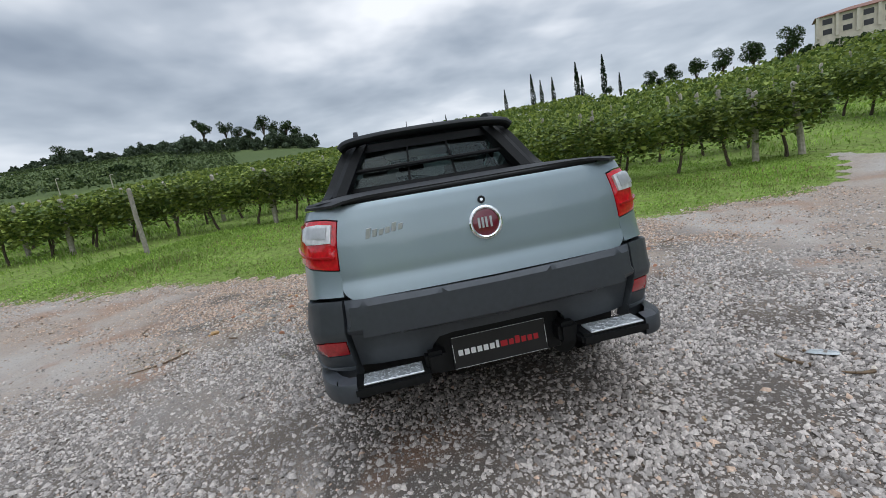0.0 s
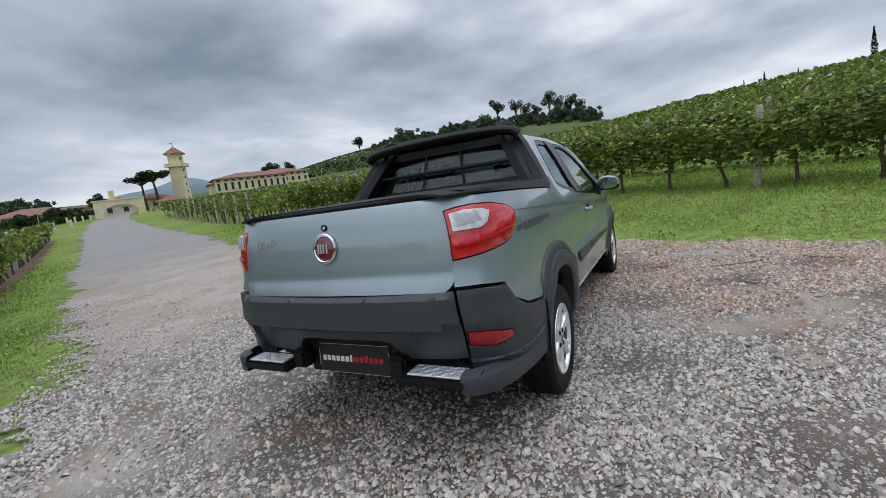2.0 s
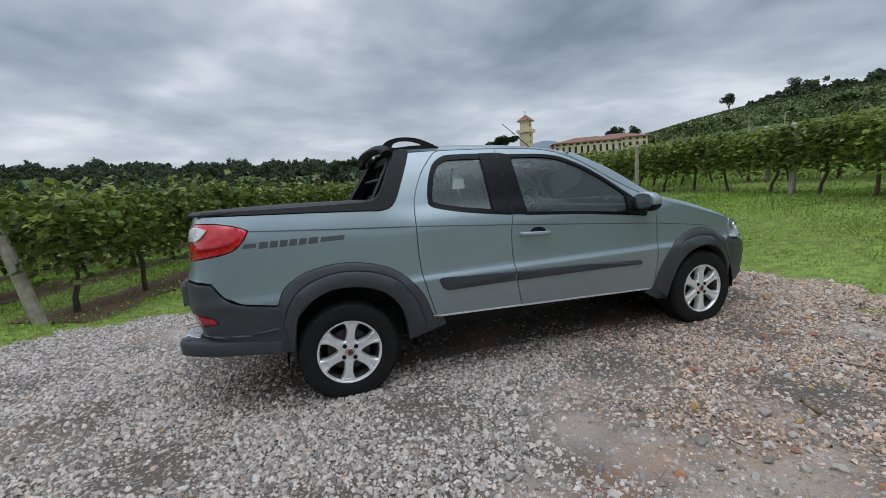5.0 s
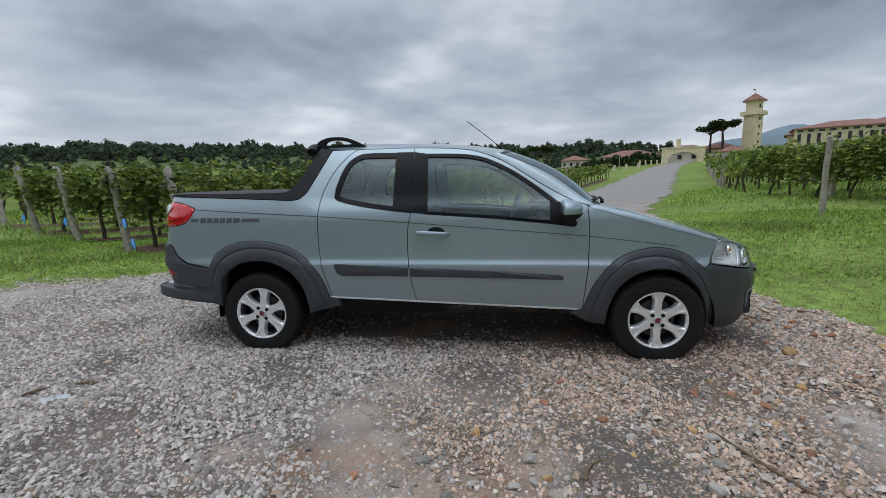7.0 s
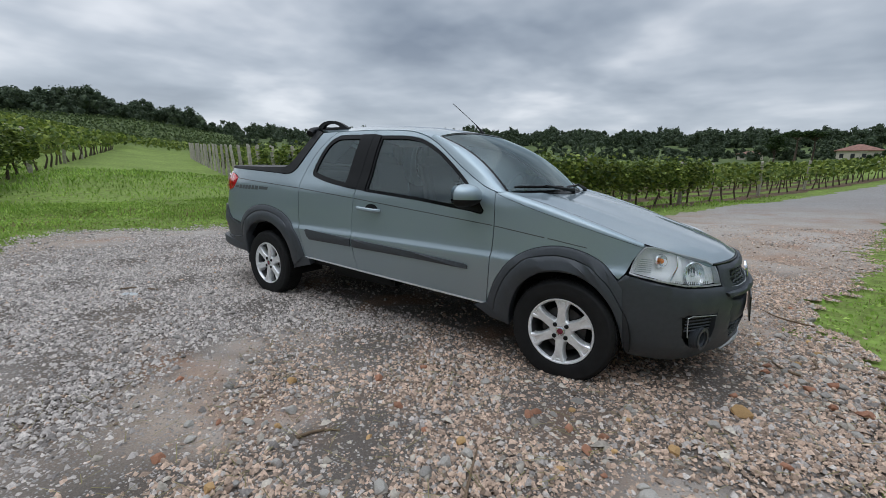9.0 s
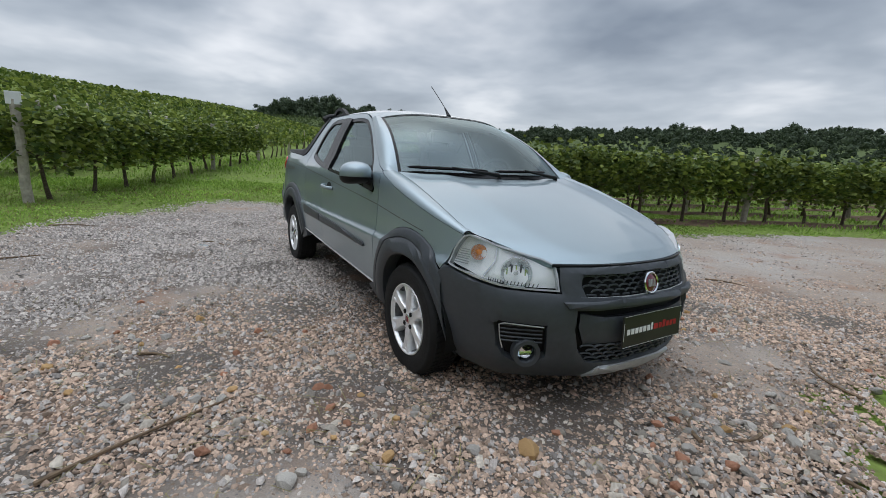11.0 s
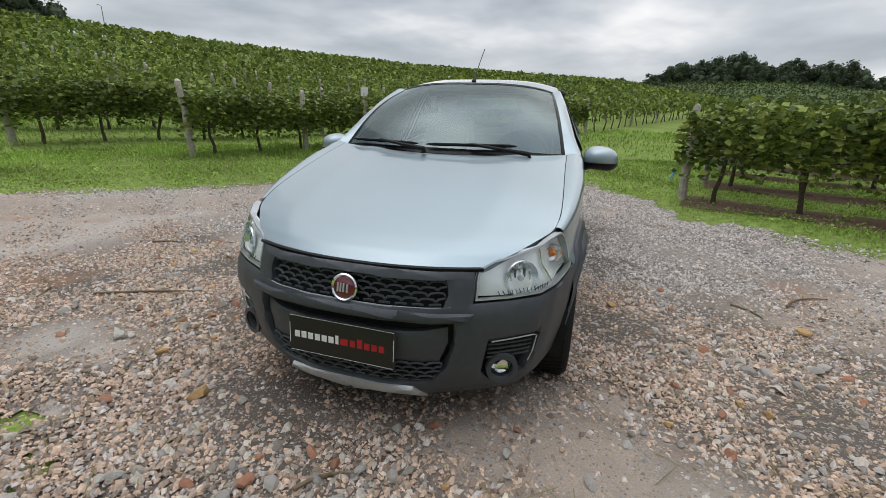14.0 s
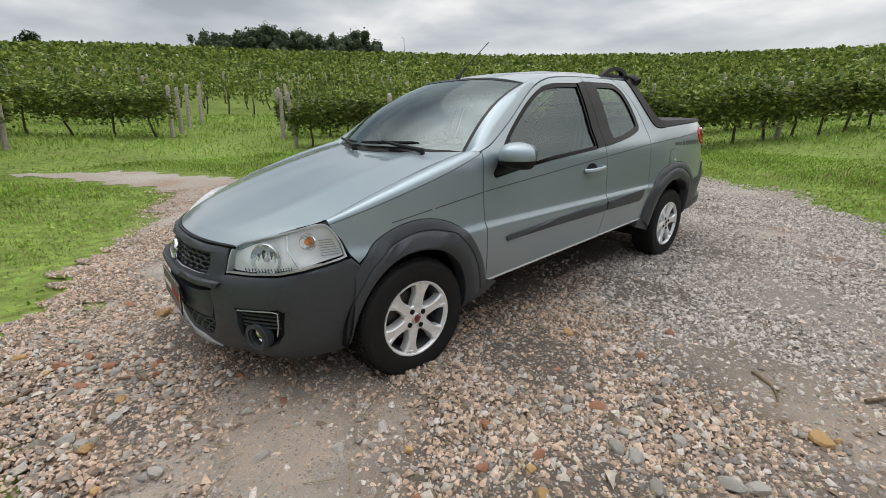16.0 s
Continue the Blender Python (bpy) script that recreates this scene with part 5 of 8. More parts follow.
def mirror_stalk():
    bm = bmesh.new()
    tube(bm, [(2.12, -0.75, 0.965), (2.115, -0.79, 0.985), (2.11, -0.83, 1.0)], [0.04, 0.036, 0.03], 10)
    for v in bm.verts:
        v.co.z = 0.975 + (v.co.z - 0.975) * 0.6
    return bm


on_doors("door_mirror", mirror_bm, M["paint"], 0, "grey door mirror housing")


def mirror_shell():
    """Black lower half of the mirror housing."""
    bm = mirror_bm()
    for v in bm.verts:
        v.co = Vector((2.10, -0.855, 1.025)) + (v.co - Vector((2.10, -0.855, 1.025))) * 1.02
        v.co.z = min(v.co.z, 1.002)
    return bm


on_doors("mirror_shell", mirror_shell, M["black"], 0, "black lower half of the mirror")
on_doors("mirror_arm", mirror_stalk, M["black"], 0)


def mirror_glass():
    bm = bmesh.new()
    vs = [bm.verts.new((2.069, -0.855 + 0.082 * math.copysign(abs(math.cos(t)) ** .7, math.cos(t)), 1.025 + 0.054 * math.copysign(abs(math.sin(t)) ** .7, math.sin(t)))) for t in np.linspace(0, 2 * math.pi, 24, endpoint=False)]
    bm.faces.new(vs)
    return bm


on_doors("mirror_pane", mirror_glass, M["chrome"], 0, "mirror glass")

# front wing with its rounded top up to the bonnet
HOODSIDE = [(2.315, 0.668, 1.046), (2.55, 0.672, 0.992), (2.85, 0.682, 0.905), (3.00, 0.682, 0.854), (3.10, 0.665, 0.818), (3.18, 0.622, 0.797), (3.28, 0.545, 0.762), (3.375, 0.455, 0.728)]
WING_TOP = [(2.264, 1.045), (2.30, 1.030), (2.469, 0.978), (2.66, 0.925), (2.85, 0.873), (3.00, 0.832), (3.085, 0.808)]
ARCHF_O = spline([(2.248, 0.375), (2.293, 0.503), (2.347, 0.598), (2.414, 0.678), (2.501, 0.733), (2.601, 0.767), (2.705, 0.776), (2.81, 0.757), (2.905, 0.713), (2.965, 0.655), (3.01, 0.60)], 4)
ARCHF_I = spline([(2.395, 0.262), (2.405, 0.378), (2.448, 0.497), (2.512, 0.574), (2.594, 0.623), (2.695, 0.642), (2.796, 0.631), (2.892, 0.576), (2.969, 0.484), (3.015, 0.368), (3.04, 0.225)], 4)
ARCHR_O = spline([(-0.355, 0.640), (-0.32, 0.718), (-0.238, 0.780), (-0.13, 0.816), (0.0, 0.828), (0.124, 0.815), (0.248, 0.78), (0.348, 0.72), (0.432, 0.632), (0.484, 0.545), (0.522, 0.432)], 4)
ARCHR_I = spline([(-0.296, 0.340), (-0.269, 0.531), (-0.228, 0.595), (-0.163, 0.649), (-0.08, 0.68), (0.004, 0.688), (0.112, 0.677), (0.217, 0.639), (0.292, 0.569), (0.343, 0.473), (0.366, 0.330)], 4)


def nose(x, z):
    """Right side of the nose by place along the truck."""
    return front(-fx(x, z), z)


def wing_bm():
    top = spline(WING_TOP, 5)
    out = top + [(3.045, 0.74), (3.02, 0.675), (2.99, 0.635)] + ARCHF_O[::-1][6:] + SEAM_F[::-1]
    bm = patch(nose, out, depth=0.02)
    hood_edge = spline(HOODSIDE[:5], 8)
    n = 30
    rows = []
    tx, hx = np.array(top), np.array(hood_edge)
    for i in range(n + 1):
        k = i / n
        x = 2.275 + (3.082 - 2.275) * k
        z0 = float(np.interp(x, tx[:, 0], tx[:, 1]))
        a = nose(x, z0)
        b = Vector((x, -float(np.interp(x, hx[:, 0], hx[:, 1])) , float(np.interp(x, hx[:, 0], hx[:, 2]))))
        b.y -= 0.004
        a2 = nose(x, z0 - 0.006)
        tang = (a - a2).normalized()
        row = []
        for q in np.linspace(0, 1, 8):
            c = a + tang * (b - a).length * 0.55
            row.append(bm.verts.new(a * (1 - q) ** 2 + c * 2 * q * (1 - q) + b * q * q))
        row.append(bm.verts.new(b + Vector((0, 0.012, -0.02))))
        rows.append(row)
    for r0, r1 in zip(rows, rows[1:]):
        for j in range(len(r0) - 1):
            bm.faces.new((r0[j], r1[j], r1[j + 1], r0[j + 1]))
    bmesh.ops.remove_doubles(bm, verts=bm.verts[:], dist=0.0015)
    bmesh.ops.recalc_face_normals(bm, faces=bm.faces[:])
    return bm


wing, wingL = both("front_wing", wing_bm(), M["paint"], "metallic grey front wing")
# the crease's painted shadow strip carried on over the wings
for o_ in (wing,):
    a_ = part("feature_line", patch(nose, [(2.28, 0.853), (2.644, 0.810), (2.82, 0.784), (2.82, 0.779), (2.644, 0.804), (2.28, 0.847)], off=0.0012, depth=0, gap=0, cell=0.08), M["decal"], wing)
    mirrored(a_, "feature_line", wingL)


def arch_bm(outer, inner, fn, lip=0.03):
    """Wheel arch flare: a rounded strip between two lines, proud of the skin, with a lip turned in."""
    n = 48
    def even(line):
        p = np.array(line)
        c = np.concatenate([[0], np.cumsum(np.hypot(*(p[1:] - p[:-1]).T))])
        return [(float(np.interp(s, c, p[:, 0])), float(np.interp(s, c, p[:, 1]))) for s in np.linspace(0, c[-1], n)]
    bm, rows = bmesh.new(), []
    for (x0, z0), (x1, z1) in zip(even(outer), even(inner)):
        row = []
        for q, o in ((0, 0.0), (0.02, 0.010), (0.10, 0.018), (0.30, 0.021), (0.34, 0.016), (0.40, 0.023), (0.65, 0.026), (0.9, 0.023), (1.0, 0.014), (1.0, -0.06)):
            x, z = x0 + (x1 - x0) * q, z0 + (z1 - z0) * q
            p = fn(x, z)
            n_ = (fn(x + 0.005, z) - p).cross(fn(x, z + 0.005) - p).normalized()
            if n_.y > 0:
                n_ = -n_
            row.append(bm.verts.new(p + n_ * o))
        rows.append(row)
    for r0, r1 in zip(rows, rows[1:]):
        for j in range(len(r0) - 1):
            bm.faces.new((r0[j], r1[j], r1[j + 1], r0[j + 1]))
    bmesh.ops.recalc_face_normals(bm, faces=bm.faces[:])
    return bm


def tail(x, z):
    return rear(-rx(x, z), z)


both("wheel_arch_flare", arch_bm(ARCHF_O, ARCHF_I, nose), M["clad"], "dark grey plastic wheel arch flare")
both("wheel_arch_flare", arch_bm(ARCHR_O, ARCHR_I, tail), M["clad"], "dark grey plastic wheel arch flare")


def liner_bm(cx, r, w0, w1, z0=0.30):
    bm = bmesh.new()
    ts = np.linspace(-0.12, math.pi + 0.12, 28)
    ring = [[bm.verts.new((cx + r * math.cos(t), -w, z0 + r * math.sin(t))) for w in (w0, w1)] for t in ts]
    for a, b in zip(ring, ring[1:]):
        bm.faces.new((a[0], b[0], b[1], a[1]))
    bm.faces.new([r_[1] for r_ in ring])
    return bm


both("wheel_arch_liner", liner_bm(2.718, 0.355, 0.755, 0.50), M["black"])
both("wheel_arch_liner", liner_bm(0.03, 0.375, 0.755, 0.50), M["black"])

# cargo bed sides with the pillar up to the roof
BED_TOP = spline([(-0.66, 1.143), (-0.246, 1.128), (0.15, 1.110), (0.25, 1.103)], 4) + spline([(0.31, 1.112), (0.342, 1.135), (0.378, 1.185), (0.465, 1.365), (0.503, 1.452)], 4)


def W_(line):
    return [(-rx(x, z), z) for x, z in line]


TAIL_LOW = [(-0.612, 0.937), (-0.544, 0.957), (-0.495, 1.0), (-0.463, 1.054)]
bed_out = W_(BED_TOP) + W_([(0.60, 1.455), (0.70, 1.458)]) + W_(SEAM_R[1:]) + W_([(0.53, 0.432)] + ARCHR_O[::-1][1:]) + W_([(-0.37, 0.640), (-0.534, 0.668), (-0.62, 0.712), (-0.675, 0.79)]) + \
    [(-ry_(0.70), 0.805), (-ry_(0.598), 0.805), (-ry_(0.598), 1.155), (-ry_(0.68), 1.150)]
tail_lens = [(-ry_(0.604), 0.906), (-ry_(0.602), 1.00), (-ry_(0.605), 1.095), (-ry_(0.66), 1.105), (-ry_(0.715), 1.108)] + W_(spline([(-0.62, 1.102), (-0.53, 1.082), (-0.463, 1.056)], 4)) + W_(spline([(-0.470, 1.040), (-0.495, 1.0), (-0.544, 0.957), (-0.612, 0.936)], 4)) + [(-ry_(0.70), 0.918), (-ry_(0.65), 0.911)]
bed, bedL = both("cargo_bed_side", patch(rear, bed_out, [tail_lens], depth=0.02, cell=0.045), M["paint"], "metallic grey cargo bed side")
tl = [part("tail_lamp", patch(rear, tail_lens, off=0.008, depth=0.04, gap=0.003, puff=0.006, cell=0.03), M["red_lens"], truck, "red tail lamp with a clear white upper section")]
tl.append(mirrored(tl[0], "tail_lamp", truck, "red tail lamp with a clear white upper section"))
white = [(-ry_(0.622), 1.014), (-ry_(0.622), 1.080), (-ry_(0.68), 1.087), (-ry_(0.728), 1.083), (-ry_(0.745), 1.070), (-ry_(0.732), 1.030), (-ry_(0.715), 1.016)]
wl = part("white_lens", patch(rear, white, off=0.019, depth=0.01, gap=0, puff=0.003, cell=0.03), M["white_lens"], tl[0], "clear white reversing section")
mirrored(wl, "white_lens", tl[1], "clear white reversing section")
win = [(-ry_(0.640), 1.030), (-ry_(0.640), 1.074), (-ry_(0.715), 1.078), (-ry_(0.722), 1.040)]
wi = part("inner_lamp", patch(rear, win, off=0.023, depth=0.006, gap=0, puff=0.003, cell=0.03), M["silver_paint"], tl[0])
mirrored(wi, "inner_lamp", tl[1])
band = [(-ry_(0.612), 0.955), (-ry_(0.612), 0.962), (-ry_(0.70), 0.968), (-rx(-0.55, 1.0), 0.995), (-rx(-0.55, 1.0), 0.988), (-ry_(0.70), 0.960)]
bd = part("lens_rib", patch(rear, band, off=0.0155, depth=0.006, gap=0, cell=0.03), M["dim_red"], tl[0])
mirrored(bd, "lens_rib", tl[1])
# painted crease shadow on the bed sides
a_ = part("feature_line", patch(rear, W_([(-0.46, 1.053), (0.0, 1.024), (0.455, 0.997), (0.455, 0.991), (0.0, 1.018), (-0.46, 1.047)]), off=0.0012, depth=0, gap=0, cell=0.08), M["decal"], bed)
mirrored(a_, "feature_line", bedL)
# lettering on the bed side, shown as plain bars
for x0, x1, z0, z1 in ((-0.50, -0.435, 0.962, 0.985), (-0.42, -0.375, 0.955, 0.99), (-0.365, -0.325, 0.955, 0.99), (-0.315, -0.275, 0.955, 0.99), (-0.265, -0.225, 0.955, 0.99), (-0.215, -0.175, 0.955, 0.99), (-0.165, -0.115, 0.955, 0.99), (-0.10, 0.03, 0.960, 0.986)):
    a_ = part("decal_bar", patch(rear, W_([(x0, z0), (x0 + .008, z1), (x1 + .008, z1), (x1, z0)]), off=0.0015, depth=0, gap=0, cell=0.08), M["decal"], bed, "dark grey decal bar")
    mirrored(a_, "decal_bar", bedL, "dark grey decal bar")
# fuel filler flap on the left bed side
def bed_left(x, z):
    return rear(rx(x, z), z)


FLAP = [(0.055 + 0.075 * math.copysign(abs(math.cos(t)) ** 0.5, math.cos(t)), 0.865 + 0.072 * math.copysign(abs(math.sin(t)) ** 0.5, math.sin(t))) for t in np.linspace(0, 2 * math.pi, 32, endpoint=False)]
part("flap_seam", patch(bed_left, FLAP, off=0.0012, depth=0, gap=0, cell=0.05), M["black"], bedL, "dark seam round the filler flap")
flap = part("filler_flap", patch(bed_left, inset(FLAP, 0.004), off=0.004, depth=0.003, gap=0, cell=0.04, puff=0.002), M["paint"], bedL, "body-coloured fuel filler flap")
part("filler_lock", patch(bed_left, ellipse(0.02, 0.845, 0.022, 0.012, 16), off=0.008, depth=0.006, gap=0, cell=0.05), M["chrome"], flap, "small bright lock on the flap")
# black rail along the bed's top and up the pillar


def rail_bm():
    o, i = np.array(BED_TOP), None
    low = spline([(-0.69, 1.146), (-0.246, 1.130), (0.15, 1.112), (0.25, 1.105)], 5) + spline([(0.31, 1.114), (0.342, 1.137), (0.378, 1.187), (0.465, 1.367), (0.503, 1.455)], 5)
    up = spline([(-0.70, 1.166), (-0.246, 1.160), (0.12, 1.160), (0.215, 1.163)], 5) + spline([(0.25, 1.182), (0.275, 1.21), (0.305, 1.26), (0.378, 1.40), (0.418, 1.475)], 5)
    bm, rows = bmesh.new(), []
    for (x0, z0), (x1, z1) in zip(low, up):
        a, b = tail(x0, z0), tail(x1, z1)
        row = [a + Vector((0, 0.01, 0)), a + Vector((0, -0.006, 0.002)), b + Vector((0, -0.004, 0)), b + Vector((0, 0.05, 0.004)), b + Vector((0, 0.055, -0.03))]
        rows.append([bm.verts.new(p) for p in row])
    for r0, r1 in zip(rows, rows[1:]):
        for j in range(4):
            bm.faces.new((r0[j], r1[j], r1[j + 1], r0[j + 1]))
    bmesh.ops.recalc_face_normals(bm, faces=bm.faces[:])
    return bm


both("bed_rail_trim", rail_bm(), M["black"], "black plastic rail along the cargo bed")

# ---- tail of the truck ----
def tail_y(y, z):
    """The tail by half-width y, signed."""
    return rear(ry_(y), z)


def gate_bm():
    """Pressed tailgate panel with rounded lower corners and a folded edge."""
    bm, rows = bmesh.new(), []
    for z in np.linspace(0.7935, 1.1475, 30):
        w = 0.600 - 0.034 * (max(0.0, 0.836 - z) / 0.042) ** 2
        top = 0.004 if z > 1.14 else 0.0
        rows.append([bm.verts.new(tail_y(y, z) + Vector((top, 0, 0.0))) for y in np.linspace(-w, w, 49)])
    for a, b in zip(rows, rows[1:]):
        for k in range(48):
            bm.faces.new((a[k], b[k], b[k + 1], a[k + 1]))
    ext = bmesh.ops.extrude_edge_only(bm, edges=[e for e in bm.edges if len(e.link_faces) == 1])
    for v in [g for g in ext["geom"] if isinstance(g, bmesh.types.BMVert)]:
        v.co.x += 0.03
    bmesh.ops.recalc_face_normals(bm, faces=bm.faces[:])
    return bm


tailgate = part("tailgate", gate_bm(), M["paint"], truck, "metallic grey tailgate with round emblem")


def disc(bm, c, n, r, thick, seg=40, dome=0.0, rin=0.0):
    """A round plate facing n."""
    n = Vector(n).normalized()
    a = n.orthogonal().normalized()
    b = n.cross(a)
    c = Vector(c)
    prof = [(r, 0), (r, thick * 0.7), (r - thick * 0.4, thick)] + ([(r * k, thick + dome * (1 - k * k)) for k in (0.75, 0.5, 0.25)] if not rin else [(rin + thick * 0.4, thick), (rin, thick * 0.7), (rin, 0)])
    rings = [[bm.verts.new(c + n * h + (a * math.cos(t) + b * math.sin(t)) * q) for t in [2 * math.pi * k / seg for k in range(seg)]] for q, h in prof]
    for r0, r1 in zip(rings, rings[1:]):
        for k in range(seg):
            bm.faces.new((r0[k], r0[(k + 1) % seg], r1[(k + 1) % seg], r1[k]))
    if not rin:
        bm.faces.new(rings[-1])
    return bm


def slab(bm, c, ux_, uz_, n, w, h, thick, bevel=0.0, skew=0.0):
    """A flat bar of w by h at c, in the plane of ux_ and uz_, proud along n."""
    c, ux_, uz_, n = Vector(c), Vector(ux_).normalized(), Vector(uz_).normalized(), Vector(n).normalized()
    b = bevel
    ring = []
    for sx, sz in ((-1, -1), (1, -1), (1, 1), (-1, 1)):
        ring.append((sx * w / 2 + skew * sz * h / 2, sz * h / 2))
    lo = [bm.verts.new(c + ux_ * x + uz_ * z) for x, z in ring]
    hi = [bm.verts.new(c + ux_ * (x - math.copysign(b, x)) + uz_ * (z - math.copysign(b, z)) + n * thick) for x, z in ring]
    for k in range(4):
        bm.faces.new((lo[k], lo[(k + 1) % 4], hi[(k + 1) % 4], hi[k]))
    bm.faces.new(hi)
    bm.faces.new(lo[::-1])
    return bm


def emblem(parent, c, n, r):
    """Round maroon emblem in a chrome ring, its letters left as plain bars."""
    ring = part("emblem_ring", disc(bmesh.new(), c, n, r, 0.012, 44, rin=r * 0.80), M["chrome"], parent, "chrome emblem ring")
    part("emblem_disc", disc(bmesh.new(), c, n, r * 0.81, 0.006, 44, 0.006), M["maroon"], ring, "maroon emblem disc")
    n = Vector(n).normalized()
    side_ = Vector((0, 0, 1)).cross(n).normalized()
    up_ = n.cross(side_)
    for k in (-0.42, -0.2, 0.02, 0.3):
        part("emblem_bar", slab(bmesh.new(), Vector(c) + side_ * r * k + n * 0.010, side_, up_, n, r * 0.12, r * 0.62, 0.005), M["silver_paint"], ring)


NR = (tail_y(0.002, 0.996) - tail_y(0, 0.996)).cross(tail_y(0, 1.0) - tail_y(0, 0.99)).normalized()
if NR.x > 0:
    NR = -NR
emblem(tailgate, tail_y(0, 0.996), NR, 0.066)
part("gate_lock", disc(bmesh.new(), tail_y(0, 1.084), NR, 0.015, 0.008, 24, 0.0, 0.008), M["black"], tailgate, "black lock rosette")
part("gate_lock_core", disc(bmesh.new(), tail_y(0, 1.084), NR, 0.008, 0.006, 20), M["chrome"], tailgate)
for k in range(6):
    y = 0.475 - 0.026 * k
    h = (0.040, 0.030, 0.024, 0.024, 0.034, 0.024)[k]
    part("name_bar", slab(bmesh.new(), tail_y(y, 1.026 + 0.003 * k + h / 2 - 0.015), (0, -1, 0.05), (0, 0, 1), NR, 0.019, h, 0.006, 0.002, 0.25), M["silver_paint"], tailgate, "dark chrome name bar")
# rear bumper: upper beam, lower face and the corners round to the wheels
TOPB = [(-0.598, 0.797), (-0.30, 0.792), (0, 0.790), (0.30, 0.792), (0.598, 0.797)]


beam_out = [(ry_(y), z) for y, z in spline(TOPB, 4)] + [(ry_(0.598), 0.662), (ry_(0.40), 0.640), (0, 0.632), (-ry_(0.40), 0.640), (-ry_(0.598), 0.662)]
part("bumper_beam", patch(rear, beam_out, off=0.030, depth=0.06, cell=0.022, puff=0.018), M["clad"], truck, "dark grey rear bumper beam")
low_out = [(-ry_(0.598), 0.655), (ry_(0.598), 0.655), (ry_(0.596), 0.495), (ry_(0.30), 0.488), (ry_(0.285), 0.53), (ry_(0.255), 0.566), (ry_(0.20), 0.575), (-ry_(0.20), 0.575), (-ry_(0.255), 0.566), (-ry_(0.285), 0.53), (-ry_(0.30), 0.488), (-ry_(0.596), 0.495)]
part("lower_bumper_face", patch(rear, low_out, off=-0.012, depth=0.04, cell=0.03), M["clad"], truck, "dark grey lower bumper face")
corner_out = [(-ry_(0.604), 0.797), (-ry_(0.70), 0.795)] + W_(spline([(-0.675, 0.785), (-0.62, 0.708), (-0.534, 0.662), (-0.37, 0.634)], 4)) + W_(ARCHR_O[:1]) + W_([(-0.285, 0.52), (-0.296, 0.352), (-0.50, 0.395), (-0.68, 0.43)]) + [(-ry_(0.72), 0.440), (-ry_(0.604), 0.440)]
fogr = [(-ry_(0.612), 0.570), (-ry_(0.612), 0.632), (-ry_(0.70), 0.628), (-ry_(0.745), 0.605), (-ry_(0.752), 0.575), (-ry_(0.70), 0.560)]
cb, cbL = both("bumper_corner", patch(rear, corner_out, [fogr], off=0.012, depth=0.05, cell=0.02, puff=0.003), M["clad"], "dark grey bumper corner")
fo = part("reflector_lamp", patch(rear, fogr, off=0.014, depth=0.02, cell=0.03, puff=0.004), M["dim_red"], cb, "dull red rear reflector lamp")
mirrored(fo, "reflector_lamp", cbL, "dull red rear reflector lamp")
lip_out = [(-ry_(0.604), 0.512), (-ry_(0.72), 0.508)] + W_([(-0.62, 0.503), (-0.50, 0.500), (-0.36, 0.52), (-0.36, 0.512), (-0.50, 0.487), (-0.62, 0.489)]) + [(-ry_(0.72), 0.493), (-ry_(0.604), 0.497)]
lp = part("corner_crease", patch(rear, lip_out, off=0.022, depth=0.02, cell=0.03, gap=0, puff=0.006), M["clad"], cb)
mirrored(lp, "corner_crease", cbL)


def step_bm(y0, y1):
    bm = bmesh.new()
    box(bm, (-0.895, y0, 0.425), (-0.76, y1, 0.472), 0.012, 2)
    return bm


for s in (-1, 1):
    y0, y1 = sorted((s * 0.315, s * 0.62))
    st = part("bumper_step", step_bm(y0, y1), M["black"], truck, "black rear bumper step")
    bm = bmesh.new()
    box(bm, (-0.885, y0 + 0.025, 0.470), (-0.792, y1 - 0.045, 0.4775), 0.002, 1)
    part("tread_plate", bm, M["plate_metal"], st, "silver diamond tread plate")
    bm = bmesh.new()
    for i in range(4):
        for j in range(8):
            c = (-0.873 + 0.023 * i, y0 + 0.045 + (y1 - y0 - 0.11) * j / 7, 0.4775)
            a = 0.8 if (i + j) % 2 else -0.8
            slab(bm, c, (math.cos(a), math.sin(a), 0), (-math.sin(a), math.cos(a), 0), (0, 0, 1), 0.022, 0.006, 0.002, 0.001)
    part("tread_ribs", bm, M["plate_metal"], st)
    bm = bmesh.new()
    box(bm, (-0.845, min(s * 0.24, s * 0.325), 0.43), (-0.75, max(s * 0.24, s * 0.325), 0.52), 0.015, 2)
    part("step_bracket", bm, M["black"], st)


def step_end_bm():
    """Moulded end of the bumper that runs from the step round to the wheel."""
    bm, rows = bmesh.new(), []
    for x, y, k in spline([(-0.890, 0.600, 1.0), (-0.882, 0.650, 1.0), (-0.852, 0.692, 1.0), (-0.79, 0.727, 0.9), (-0.68, 0.757, 0.7), (-0.50, 0.780, 0.45), (-0.36, 0.788, 0.3)], 4):
        zc = 0.447 - 0.055 * (1 - k)
        q = np.array((0.05, 0.0)) if y < 0.68 else np.array((0.03, -0.05))
        rows.append([bm.verts.new((x + q[0] * a, -(y + q[1] * a), zc + 0.038 * b)) for a, b in ((1.0, -1.0), (0.10, -1.0), (0.0, -0.75), (0.0, 0.75), (0.10, 1.0), (1.0, 1.25))])
    for r0, r1 in zip(rows, rows[1:]):
        for j in range(5):
            bm.faces.new((r0[j], r1[j], r1[j + 1], r0[j + 1]))
    bmesh.ops.recalc_face_normals(bm, faces=bm.faces[:])
    return bm


both("bumper_end", step_end_bm(), M["clad"], "dark grey moulded bumper end beside the step")
